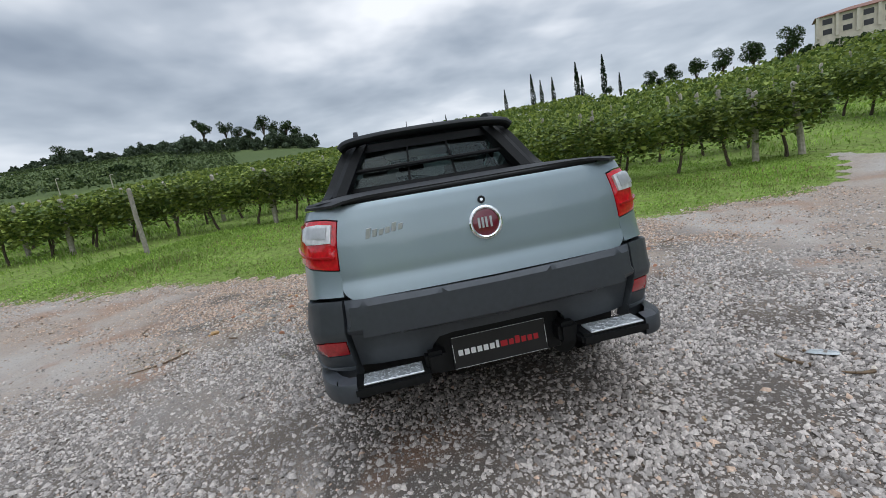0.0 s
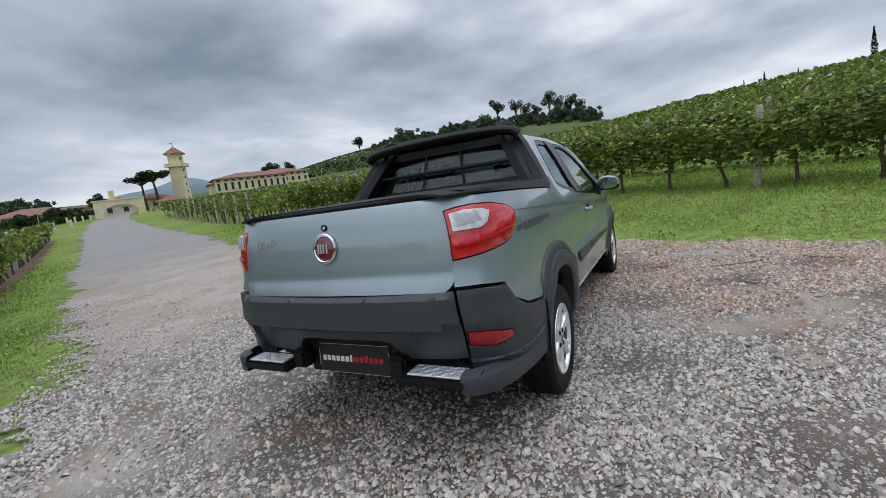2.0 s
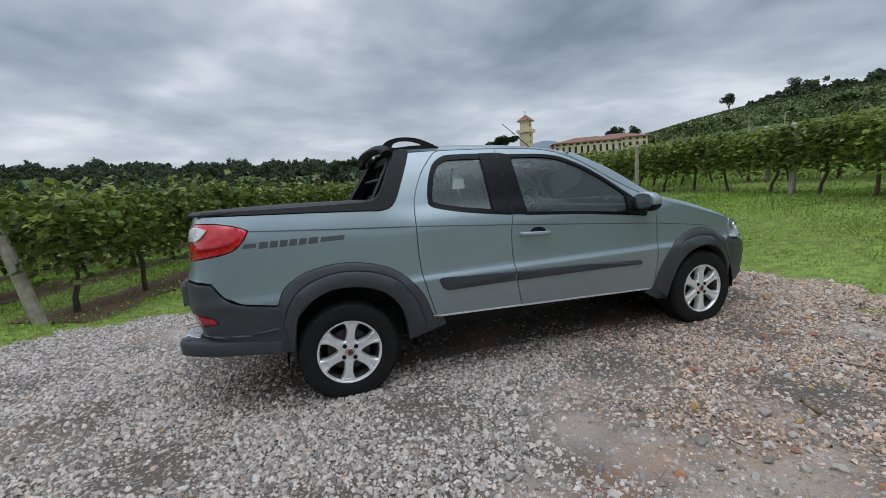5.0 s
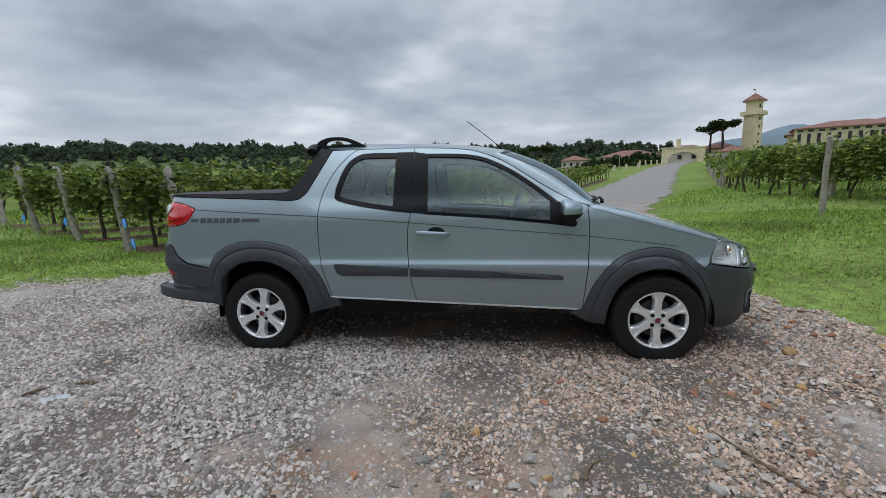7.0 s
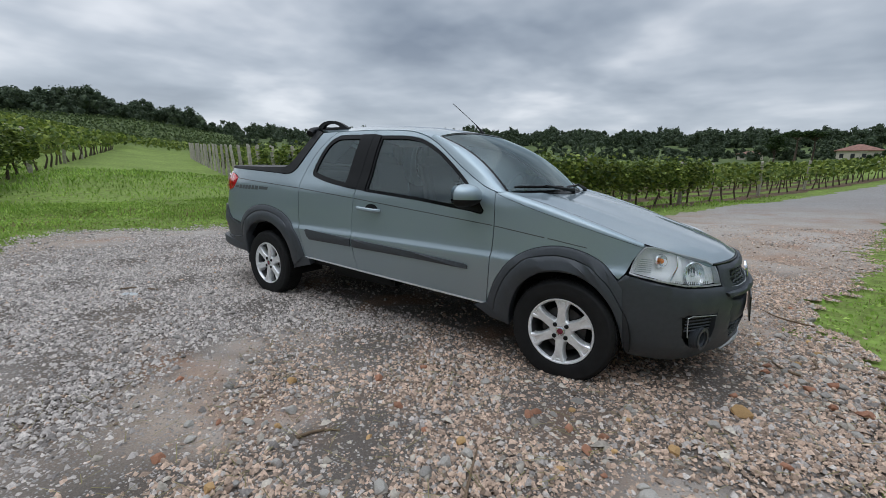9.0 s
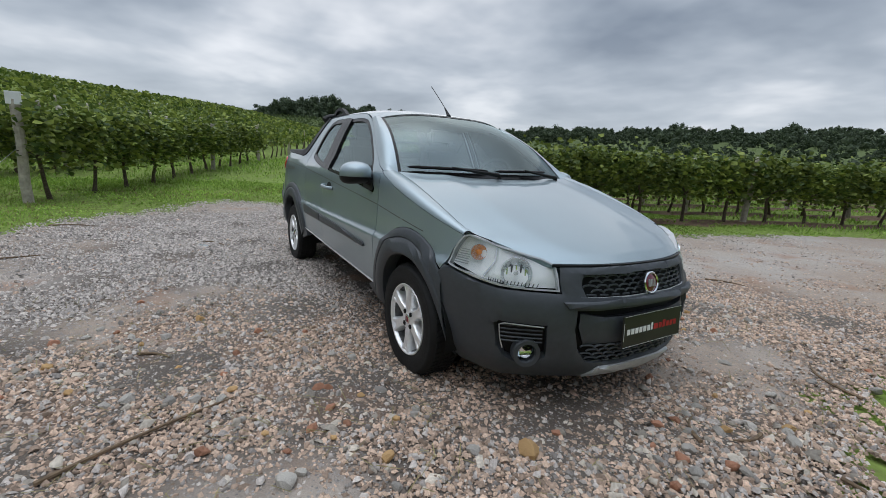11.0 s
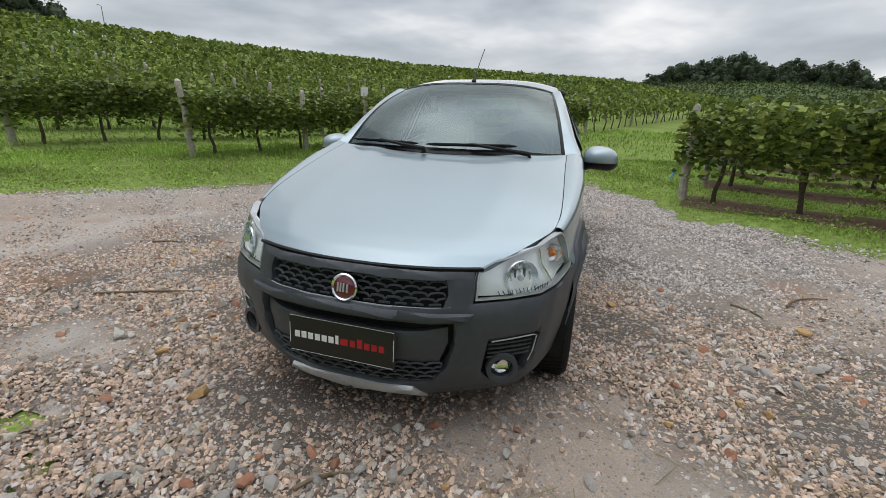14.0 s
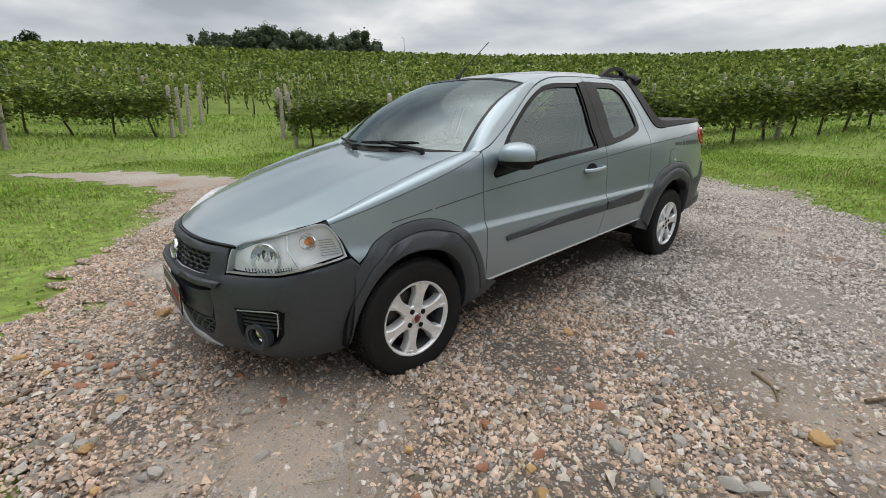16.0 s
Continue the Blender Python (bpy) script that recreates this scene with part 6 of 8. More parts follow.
bm = bmesh.new()
box(bm, (-0.765, -0.275, 0.39), (-0.745, 0.275, 0.57), 0.004, 1)
part("plate_recess", bm, M["black"], truck, "black number plate recess")


def number_plate(x, z, n, parent):
    """Dealer's sign: black plate with a thin pale rim; the lettering stands as plain bars in its two colours."""
    n = Vector(n)
    sd = Vector((0, 0, 1)).cross(n).normalized()
    up_ = n.cross(sd).normalized()
    c = Vector((x, 0, z))
    pl = part("sign_plate", slab(bmesh.new(), c, sd, up_, n, 0.415, 0.14, 0.006, 0.003), M["sign_black"], parent, "black dealer sign plate with a pale rim")
    bm = bmesh.new()
    for dx, dz, w, h in ((0, 0.067, 0.405, 0.0022), (0, -0.067, 0.405, 0.0022), (0.203, 0, 0.0022, 0.13), (-0.203, 0, 0.0022, 0.13)):
        slab(bm, c + n * 0.006 + sd * dx + up_ * dz, sd, up_, n, w, h * 0.6, 0.001)
    part("plate_rim", bm, M["bright_line"], pl)
    x0 = -0.186
    for k in range(13):
        w = 0.026 if k != 6 else 0.018
        if k in (7,):
            w = 0.036
        h = 0.024 if k not in (6, 9) else 0.032
        part("letter_bar", slab(bmesh.new(), c + n * 0.006 + sd * (x0 + w / 2) + up_ * (-0.002 + (h - 0.024) / 2), sd, up_, n, w - 0.006, h, 0.0012), M["white_ink"] if k < 7 else M["red_ink"], pl, "white printed bar" if k < 7 else "red printed bar")
        x0 += w + 0.0015
    return pl


number_plate(-0.772, 0.468, Vector((-0.99, 0, 0.10)).normalized(), truck)

# tonneau cover over the bed
bm = bmesh.new()
rows = []
for i, x in enumerate(np.linspace(-0.775, 0.25, 18)):
    row = []
    for y in np.linspace(-1, 1, 25):
        w = min(0.695, float(np.interp(x, (-0.80, -0.76, -0.68, -0.58), (0.52, 0.60, 0.665, 0.695))))
        yy = y * w
        z = 1.176 - 0.020 * abs(y) ** 8 - 0.006 * math.sin(x * 5) * (1 - y * y) - 0.01 * (x < -0.79)
        row.append(bm.verts.new((x, yy, z)))
    rows.append(row)
for r0, r1 in zip(rows, rows[1:]):
    for j in range(24):
        bm.faces.new((r0[j], r0[j + 1], r1[j + 1], r1[j]))
ext = bmesh.ops.extrude_edge_only(bm, edges=[e for e in bm.edges if len(e.link_faces) == 1])
for v in [g for g in ext["geom"] if isinstance(g, bmesh.types.BMVert)]:
    v.co.z -= 0.010
bmesh.ops.recalc_face_normals(bm, faces=bm.faces[:])
part("tonneau_cover", bm, M["canvas"], truck, "black vinyl tonneau cover over the bed")
bm = bmesh.new()
tube(bm, [tail_y(y, 1.154) + Vector((0.012, 0, 0.004)) for y in np.linspace(-0.585, 0.585, 17)], 0.010, 10)
part("gate_top_trim", bm, M["black"], truck, "black trim along the tailgate top")

# ---- cab: roof, glass and bars ----
ROOF_EDGE = [(0.47, 1.470), (0.60, 1.462), (0.74, 1.460), (1.112, 1.459), (1.40, 1.446), (1.54, 1.424), (1.665, 1.384)]


def roof_bm():
    e = np.array(spline(ROOF_EDGE, 6))
    bm, rows = bmesh.new(), []
    n = 26
    for i in range(n + 1):
        k = i / n
        xe = 0.47 + (1.672 - 0.47) * k
        ze = float(np.interp(xe, e[:, 0], e[:, 1]))
        ye = sect(xe, ze) - 0.004
        xc = 0.42 + (1.80 - 0.42) * k
        zc = float(np.interp(xc, (0.42, 0.6, 0.85, 1.23, 1.55, 1.80), (1.508, 1.520, 1.525, 1.512, 1.485, 1.446)))
        row = []
        for y in np.linspace(-1, 1, 29):
            c = 1 - abs(y) ** 3.4
            x = xe + (xc - xe) * (1 - abs(y) ** 2.4)
            row.append(bm.verts.new((x, y * ye, ze + (zc - ze) * c)))
        rows.append(row)
    for r0, r1 in zip(rows, rows[1:]):
        for j in range(28):
            bm.faces.new((r0[j], r1[j], r1[j + 1], r0[j + 1]))
    ext = bmesh.ops.extrude_edge_only(bm, edges=[e_ for e_ in bm.edges if len(e_.link_faces) == 1])
    for v in [g for g in ext["geom"] if isinstance(g, bmesh.types.BMVert)]:
        v.co.z -= 0.02
        v.co.y *= 0.98
    bmesh.ops.recalc_face_normals(bm, faces=bm.faces[:])
    return bm


part("roof", roof_bm(), M["paint"], truck, "metallic grey cab roof")


def screen_point(u, v, grow=0.0):
    """Windscreen: u across (-1..1), v from top (0) to bottom (1)."""
    top_x, top_z, top_y = 1.800 - 0.118 * abs(u) ** 2.4, 1.442 - 0.043 * abs(u) ** 3.2, 0.524
    bot_x, bot_z, bot_y = 2.485 - 0.165 * u * u, 1.028 - 0.010 * u * u, 0.668
    x = top_x + (bot_x - top_x) * v + 0.03 * math.sin(math.pi * v)
    z = top_z + (bot_z - top_z) * v + 0.045 * math.sin(math.pi * v)
    y = (top_y + (bot_y - top_y) * v) * u
    return Vector((x, y, z))


def grid_bm(fn, u0, u1, v0, v1, nu, nv, lift=0.0):
    bm = bmesh.new()
    vs = [[bm.verts.new(fn(u, v) + Vector((lift, 0, lift))) for u in np.linspace(u0, u1, nu)] for v in np.linspace(v0, v1, nv)]
    for a, b in zip(vs, vs[1:]):
        for j in range(nu - 1):
            bm.faces.new((a[j], b[j], b[j + 1], a[j + 1]))
    return bm


screen = part("windscreen", grid_bm(screen_point, -1, 1, 0, 1, 33, 21), M["clear_glass"], truck, "curved clear windscreen")
for nm, a in (("screen_border", (-1.005, -0.975, 0, 1, 4, 21)), ("screen_border", (0.975, 1.005, 0, 1, 4, 21)), ("screen_border", (-1, 1, 0.95, 1.0, 33, 4)), ("screen_border", (-1, 1, -0.01, 0.03, 33, 3))):
    part(nm, grid_bm(screen_point, *a, lift=0.002), M["gloss_black"], screen, "black windscreen border")


def pillar_bm():
    """Painted pillar between the windscreen and the front door."""
    line = np.array(ROOF_L)
    bm, rows = bmesh.new(), []
    for k in np.linspace(0, 1, 24):
        p = screen_point(-1.0, k)
        x = 1.655 + (2.285 - 1.655) * k
        z = float(np.interp(x, line[:, 0], line[:, 1])) if x < 2.262 else 1.045
        q = Vector((x, -sect(x, z) - 0.001, z + 0.003))
        mid = (p + q) / 2 + Vector((0.018, -0.016, 0.016))
        rows.append([bm.verts.new(v) for v in (q + Vector((0, 0.015, -0.012)), q, q * 0.4 + mid * 0.6 + Vector((0.003, -0.004, 0.002)), mid, p * 0.5 + mid * 0.5 + Vector((0.003, -.001, .004)), p + Vector((0.002, 0, 0.002)), p + Vector((-0.02, 0.0, -0.02)))])
    for r0, r1 in zip(rows, rows[1:]):
        for j in range(len(r0) - 1):
            bm.faces.new((r0[j], r1[j], r1[j + 1], r0[j + 1]))
    bmesh.ops.recalc_face_normals(bm, faces=bm.faces[:])
    return bm


both("windscreen_pillar", pillar_bm(), M["paint"], "metallic grey windscreen pillar")

# bonnet
HE = np.array(spline(HOODSIDE, 6))


def hood_point(u, k):
    """u across (-1..1), k from rear (0) to nose (1)."""
    s = k * (len(HE) - 1)
    i = min(int(s), len(HE) - 2)
    ex, ey, ez = HE[i] + (HE[i + 1] - HE[i]) * (s - i)
    xc = float(np.interp(k, np.linspace(0, 1, 9), (2.47, 2.60, 2.75, 2.92, 3.08, 3.22, 3.34, 3.42, 3.472)))
    zc = float(np.interp(xc, (2.47, 2.6, 2.75, 2.92, 3.08, 3.22, 3.34, 3.42, 3.472), (1.030, 1.000, 0.962, 0.914, 0.866, 0.823, 0.786, 0.758, 0.728)))
    w = abs(u)
    x = xc + (ex - xc) * w ** 2.2
    z = zc + (ez - zc) * w ** 2.4
    rib = 0.006 * math.exp(-((w - 0.62) / 0.10) ** 2) * min(1, 2.2 * (1 - k))
    return Vector((x, -ey * u, z + rib))


bm = grid_bm(hood_point, -1, 1, 0, 1, 41, 41)
ext = bmesh.ops.extrude_edge_only(bm, edges=[e for e in bm.edges if len(e.link_faces) == 1])
for v in [g for g in ext["geom"] if isinstance(g, bmesh.types.BMVert)]:
    v.co += Vector((-0.006, 0, -0.022))
bmesh.ops.recalc_face_normals(bm, faces=bm.faces[:])
hood = part("bonnet", bm, M["paint"], truck, "metallic grey bonnet with a black shut line")
bm = bmesh.new()
edge_pts = [hood_point(u, 1.0) + Vector((0.006, 0, -0.008)) for u in np.linspace(-1, 1, 33)]
tube(bm, edge_pts, 0.007, 6)
part("bonnet_seal", bm, M["gloss_black"], hood, "black seal under the bonnet's lip")
bm = bmesh.new()
tube(bm, [hood_point(-1, k) + Vector((0, 0.003, -0.004)) for k in np.linspace(0, 0.72, 24)], 0.0045, 5)
both("bonnet_seam", bm, M["gloss_black"])
bm = bmesh.new()
rows = []
for u in np.linspace(-0.98, 0.98, 30):
    a, b = screen_point(u, 0.985), hood_point(u, 0.0)
    rows.append([bm.verts.new(v) for v in (a + Vector((-.01, 0, -0.012)), (a + b) / 2 + Vector((0, 0, -0.028)), b + Vector((0.03, 0, -0.022)))])
for r0, r1 in zip(rows, rows[1:]):
    for j in range(2):
        bm.faces.new((r0[j], r1[j], r1[j + 1], r0[j + 1]))
part("cowl_panel", bm, M["black"], truck, "black cowl below the windscreen")


def wiper(u_pivot, u0, u1):
    """Wiper with its arm lying along the foot of the windscreen."""
    e = bmesh.new()
    piv = screen_point(u_pivot, 1.0) + Vector((0.03, 0, 0.0))
    mid = screen_point((u0 + u1) / 2, 0.955) + Vector((0.02, 0, 0.035))
    tube(e, [piv, piv + Vector((0, 0, 0.025)), piv * 0.5 + mid * 0.5 + Vector((0, 0, 0.012)), mid], [0.016, 0.014, 0.009, 0.007], 8)
    o = part("wiper", e, M["black"], truck, "black windscreen wiper")
    e = bmesh.new()
    tube(e, [screen_point(u, 0.93 + 0.03 * abs(u - u0)) + Vector((0.012, 0, 0.020)) for u in np.linspace(u0, u1, 12)], [0.004] + [0.009] * 10 + [0.004], 6)
    part("blade", e, M["gloss_black"], o)


# the truck's own left is +y
wiper(-0.12, -0.93, -0.20)
wiper(0.72, 0.62, -0.12)
bm = bmesh.new()
tube(bm, [(1.745, 0, 1.452), (1.72, 0, 1.480), (1.68, 0, 1.52)], [0.017, 0.010, 0.005], 8)
aer = part("aerial_foot", bm, M["black"], truck)
bm = bmesh.new()
tube(bm, [(1.69, 0, 1.513), (1.57, 0, 1.61), (1.453, 0, 1.70)], 0.0028, 6)
part("aerial_rod", bm, M["black"], aer, "thin black roof aerial")

# back of the cab: black frame, divided rear window, sport bar
def back_point(u, v):
    """Rear cab wall: u across, v from top (0) to the bed (1)."""
    x = 0.47 - 0.085 * v
    return Vector((x - 0.02 * (1 - u * u), (0.47 + 0.125 * v) * u, 1.455 - 0.30 * v))


bw = part("rear_window", grid_bm(back_point, 0.93, -0.93, 0.10, 0.90, 21, 9), M["dark_glass"], truck, "dark tinted sliding rear window")
bm = bmesh.new()
for u0, u1, v0, v1 in ((-1.0, -0.90, 0, 1.05), (0.90, 1.0, 0, 1.05), (-1.0, 1.0, -0.03, 0.14), (-1.0, 1.0, 0.86, 1.05), (-0.28, -0.255, 0.1, 0.9), (0.255, 0.28, 0.1, 0.9)):
    vs = [[bm.verts.new(back_point(u, v) + Vector((-0.012, 0, 0.0))) for u in np.linspace(u0, u1, 7)] for v in np.linspace(v0, v1, 5)]
    for a, b in zip(vs, vs[1:]):
        for j in range(6):
            bm.faces.new((a[j], a[j + 1], b[j + 1], b[j]))
part("rear_window_frame", bm, M["black"], bw, "black rear window frame")
def buttress_bm():
    """Black sloping side piece between the cab's back and the bed rail."""
    bm, rows = bmesh.new(), []
    for k in np.linspace(0, 1, 9):
        x0, z0 = 0.42 - 0.19 * k, 1.475 - 0.31 * k
        yo = sect(x0 + 0.05, z0) - 0.045
        rows.append([bm.verts.new(v) for v in ((x0, -yo, z0), (x0 - 0.008, -yo + 0.03, z0 + 0.004), (x0 + 0.005, -yo + 0.085, z0 - 0.005), (x0 + 0.10 - 0.02 * k, -yo + 0.10, z0 - 0.02), (x0 + 0.12, -yo + 0.05, z0 - 0.03))])
    for r0, r1 in zip(rows, rows[1:]):
        for j in range(4):
            bm.faces.new((r0[j], r1[j], r1[j + 1], r0[j + 1]))
    bmesh.ops.recalc_face_normals(bm, faces=bm.faces[:])
    return bm


both("cab_buttress", buttress_bm(), M["black"], "black sloping buttress behind the cab")
bm = bmesh.new()
tube(bm, [back_point(u, 0.52) + Vector((-0.05, 0, 0)) for u in np.linspace(-0.97, 0.97, 9)], 0.014, 8)
part("window_guard_bar", bm, M["black"], truck, "black guard bar across the rear window")
bm = bmesh.new()
pts = [(0.36, -0.555, 1.445), (0.352, -0.50, 1.476), (0.342, -0.30, 1.494), (0.338, 0, 1.499), (0.342, 0.30, 1.494), (0.352, 0.50, 1.476), (0.36, 0.555, 1.445)]
tube(bm, spline(pts, 4), 0.030, 12)
for v in bm.verts:
    v.co.x = 0.35 + (v.co.x - 0.35) * 1.25
part("sport_bar", bm, M["black"], truck, "black sport bar behind the cab roof")
bm = bmesh.new()
tube(bm, [(0.317, y, 1.503 - 0.09 * y * y) for y in np.linspace(-0.38, 0.38, 15)], 0.006, 6)
part("sport_bar_trim", bm, M["silver_paint"], truck, "thin silver strip on the sport bar")


def rack_bm():
    out = spline([(0.335, 1.462), (0.352, 1.500), (0.385, 1.532), (0.435, 1.551), (0.50, 1.558), (0.58, 1.551), (0.65, 1.528), (0.735, 1.487)], 4) + [(0.735, 1.478), (0.60, 1.484), (0.45, 1.474)]
    hole = spline([(0.415, 1.495), (0.440, 1.522), (0.50, 1.534), (0.565, 1.528), (0.615, 1.512), (0.625, 1.502)], 4) + [(0.55, 1.502), (0.44, 1.492)]
    bm = bmesh.new()
    for lp in (out, hole):
        vs = [bm.verts.new((x, -0.462, z)) for x, z in lp]
        for v, w in zip(vs, vs[1:] + vs[:1]):
            bm.edges.new((v, w))
    bmesh.ops.triangle_fill(bm, use_beauty=True, use_dissolve=False, edges=bm.edges[:])
    r = bmesh.ops.extrude_face_region(bm, geom=bm.faces[:])
    for v in [g for g in r["geom"] if isinstance(g, bmesh.types.BMVert)]:
        v.co.y += 0.034
    for v in bm.verts:
        v.co.y += 0.10 * (1.50 - v.co.z) * (-1 if v.co.y < -0.445 else 0.4)
    bmesh.ops.recalc_face_normals(bm, faces=bm.faces[:])
    return bm


both("roof_rail_fin", rack_bm(), M["black"], "black arched roof rail fin")

# ---- nose of the truck ----
def nose_y(y, z):
    return front(fy(y), z)


def hood_lip(y):
    return float(np.interp(abs(y), (0, 0.2, 0.35, 0.455), (0.722, 0.721, 0.718, 0.715)))


top_line = [(fy(y), hood_lip(y)) for y in np.linspace(-0.440, 0.440, 17)]
sideR = [(fy(-0.437), 0.612)] + [(-fx(x, z), z) for x, z in spline([(3.37, 0.615), (3.25, 0.627), (3.12, 0.648), (3.02, 0.668)], 4)][1:] + [(-fx(2.985, 0.63), 0.63)]
archR_ = [(-fx(x, z), z) for x, z in ARCHF_I[::-1] if x > 2.86]
bump_right = sideR + [(-fx(2.93, 0.60), 0.60)] + archR_[::-1] + [(-fx(3.06, 0.215), 0.215), (-fx(3.25, 0.20), 0.205)]
bottom = [(fy(-0.50), 0.205), (fy(-0.3), 0.215), (0, 0.218), (fy(0.3), 0.215), (fy(0.50), 0.205)]
bumper_out = top_line[::-1] + bump_right + bottom + [(-b, z) for b, z in bump_right[::-1]]
grille_hole = [(fy(y), z) for y, z in [(-0.345, 0.684), (0, 0.688), (0.345, 0.684), (0.352, 0.640), (0.342, 0.603), (0, 0.600), (-0.342, 0.603), (-0.352, 0.640)]]
low_hole = [(fy(y), z) for y, z in [(-0.385, 0.545), (-0.2, 0.552), (0.2, 0.552), (0.385, 0.545), (0.395, 0.47), (0.375, 0.375), (0.33, 0.315), (0.20, 0.302), (-0.20, 0.302), (-0.33, 0.315), (-0.375, 0.375), (-0.395, 0.47)]]
fog_hole = [(fy(-y), z) for y, z in [(0.505, 0.478), (0.66, 0.486), (0.672, 0.47), (0.664, 0.37), (0.645, 0.325), (0.60, 0.298), (0.53, 0.300), (0.498, 0.34), (0.500, 0.40)]]
bumper = part("front_bumper", patch(front, bumper_out, [grille_hole, low_hole, fog_hole, [(-b, z) for b, z in fog_hole]], off=0.010, depth=0.05, cell=0.03, puff=0.006), M["clad"], truck, "dark grey front bumper and grille surround")
# raised brow over the lower opening
brow = [(fy(y), z) for y, z in [(-0.44, 0.578), (-0.2, 0.588), (0.2, 0.588), (0.44, 0.578), (0.425, 0.556), (0.2, 0.562), (-0.2, 0.562), (-0.425, 0.556)]]
part("bumper_brow", patch(front, brow, off=0.030, depth=0.03, cell=0.014, gap=0, puff=0.007), M["clad"], bumper)


def behind(outline, off, mat, name, parent, label="", cell=0.06):
    return part(name, patch(front, outline, off=off, depth=0, gap=0, cell=cell), M[mat], parent, label)


behind([(b * 1.03, z + (0.01 if z > 0.64 else -0.01)) for b, z in grille_hole], -0.045, "black", "grille_back", bumper)
behind([(b * 1.02, z) for b, z in low_hole], -0.040, "black", "lower_back", bumper)
plinth = [(fy(y), z) for y, z in [(-0.375, 0.535), (-0.25, 0.520), (0, 0.524), (0.25, 0.520), (0.375, 0.535), (0.38, 0.47), (0.355, 0.392), (0, 0.400), (-0.355, 0.392), (-0.38, 0.47)]]
part("plate_plinth", patch(front, plinth, off=-0.006, depth=0.03, cell=0.03, puff=0.006), M["clad"], bumper, "smooth dark panel behind the sign plate")


def honeycomb(y0, y1, z0, z1, nrow, ncol, off):
    """Mesh of small arched bars in offset rows."""
    bm = bmesh.new()
    dy, dz = (y1 - y0) / ncol, (z1 - z0) / nrow
    for r in range(nrow + 1):
        for c in range(ncol):
            ya = y0 + (c + 0.5 * (r % 2)) * dy
            pts = []
            for q, h in ((0, -0.42), (0.16, 0.0), (0.5, 0.12), (0.84, 0.0), (1.0, -0.42)):
                y, z = ya + q * dy, z0 + r * dz + h * dz
                if y0 <= y <= y1 and z0 - 0.004 <= z <= z1 + 0.004:
                    p = front(fy(y), z)
                    pts.append(p + Vector((off, 0, 0)))
            if len(pts) > 1:
                tube(bm, pts, 0.0048, 5)
    return bm


part("upper_grille", honeycomb(-0.345, 0.345, 0.606, 0.682, 4, 12, -0.008), M["clad"], bumper, "black honeycomb grille mesh")
part("lower_grille", honeycomb(-0.36, 0.36, 0.312, 0.392, 4, 13, -0.008), M["clad"], bumper, "black lower honeycomb mesh")
bm = bmesh.new()
tube(bm, [front(fy(y), 0.600) + Vector((0.004, 0, 0)) for y in np.linspace(-0.34, 0.34, 21)], 0.003, 5)
part("grille_lip", bm, M["silver_paint"], bumper)
NF = Vector((1, 0, 0.22)).normalized()
emblem(bumper, front(0, 0.644) + Vector((0.012, 0, 0)), NF, 0.050)
number_plate(3.572, 0.458, Vector((0.995, 0, 0.06)).normalized(), bumper)
skid = [(fy(y), z) for y, z in [(-0.265, 0.292), (0, 0.296), (0.265, 0.292), (0.315, 0.236), (0, 0.246), (-0.315, 0.236)]]
part("skid_strip", patch(front, skid, off=0.026, depth=0.03, cell=0.03, gap=0, puff=0.008), M["silver_paint"], bumper, "silver skid strip")

for s in (-1, 1):
    hole = [(s * -b, z) for b, z in fog_hole]
    fb = behind([(b, z) for b, z in hole], -0.030, "black", "fog_lamp_recess", bumper, "black fog lamp recess", 0.04)
    bm = bmesh.new()
    for k in range(5):
        z = 0.395 + 0.018 * k
        tube(bm, [front(s * fy(y), z) + Vector((-0.014, -s * 0.004, 0)) for y in np.linspace(0.51, 0.655, 8)], 0.0045, 5)
    part("recess_slat", bm, M["clad"], fb)
    c = front(s * fy(0.565), 0.348) + Vector((-0.012, 0, 0))
    nn = Vector((0.93, s * 0.36, 0.0)).normalized()
    fl = part("fog_lamp", disc(bmesh.new(), c - nn * 0.02, nn, 0.060, 0.046, 32, rin=0.040), M["clad"], fb, "round fog lamp")
    part("fog_reflector", disc(bmesh.new(), c - nn * 0.016, nn, 0.041, 0.006, 28, -0.012), M["chrome"], fl)
    part("fog_lens", disc(bmesh.new(), c - nn * 0.006, nn, 0.041, 0.004, 28, 0.006), M["lamp_glass"], fl)
    bm = bmesh.new()
    tube(bm, [front(s * fy(y), z) + Vector((0.010, s * 0.004, 0)) for y, z in [(0.515, 0.474), (0.60, 0.480), (0.652, 0.482), (0.663, 0.472), (0.661, 0.41), (0.654, 0.365)]], 0.0026, 6)
    part("fog_trim", bm, M["silver_paint"], fb, "thin chrome fog lamp trim")

# headlamps
HL = [(fy(-0.442), 0.618), (fy(-0.440), 0.66), (fy(-0.452), 0.722)] + [(-fx(x, z), z) for x, z in spline([(3.345, 0.746), (3.25, 0.782), (3.16, 0.808), (3.10, 0.812), (3.07, 0.785), (3.045, 0.73), (3.035, 0.675)], 4)] + \
    [(-fx(x, z), z) for x, z in spline([(3.06, 0.668), (3.15, 0.652), (3.26, 0.634), (3.36, 0.622)], 4)]


M["bowl"] = material("bright_lamp_bowl", (0.93, 0.94, 0.95), 0.22, 0.8, scale=30, vary=0.1)


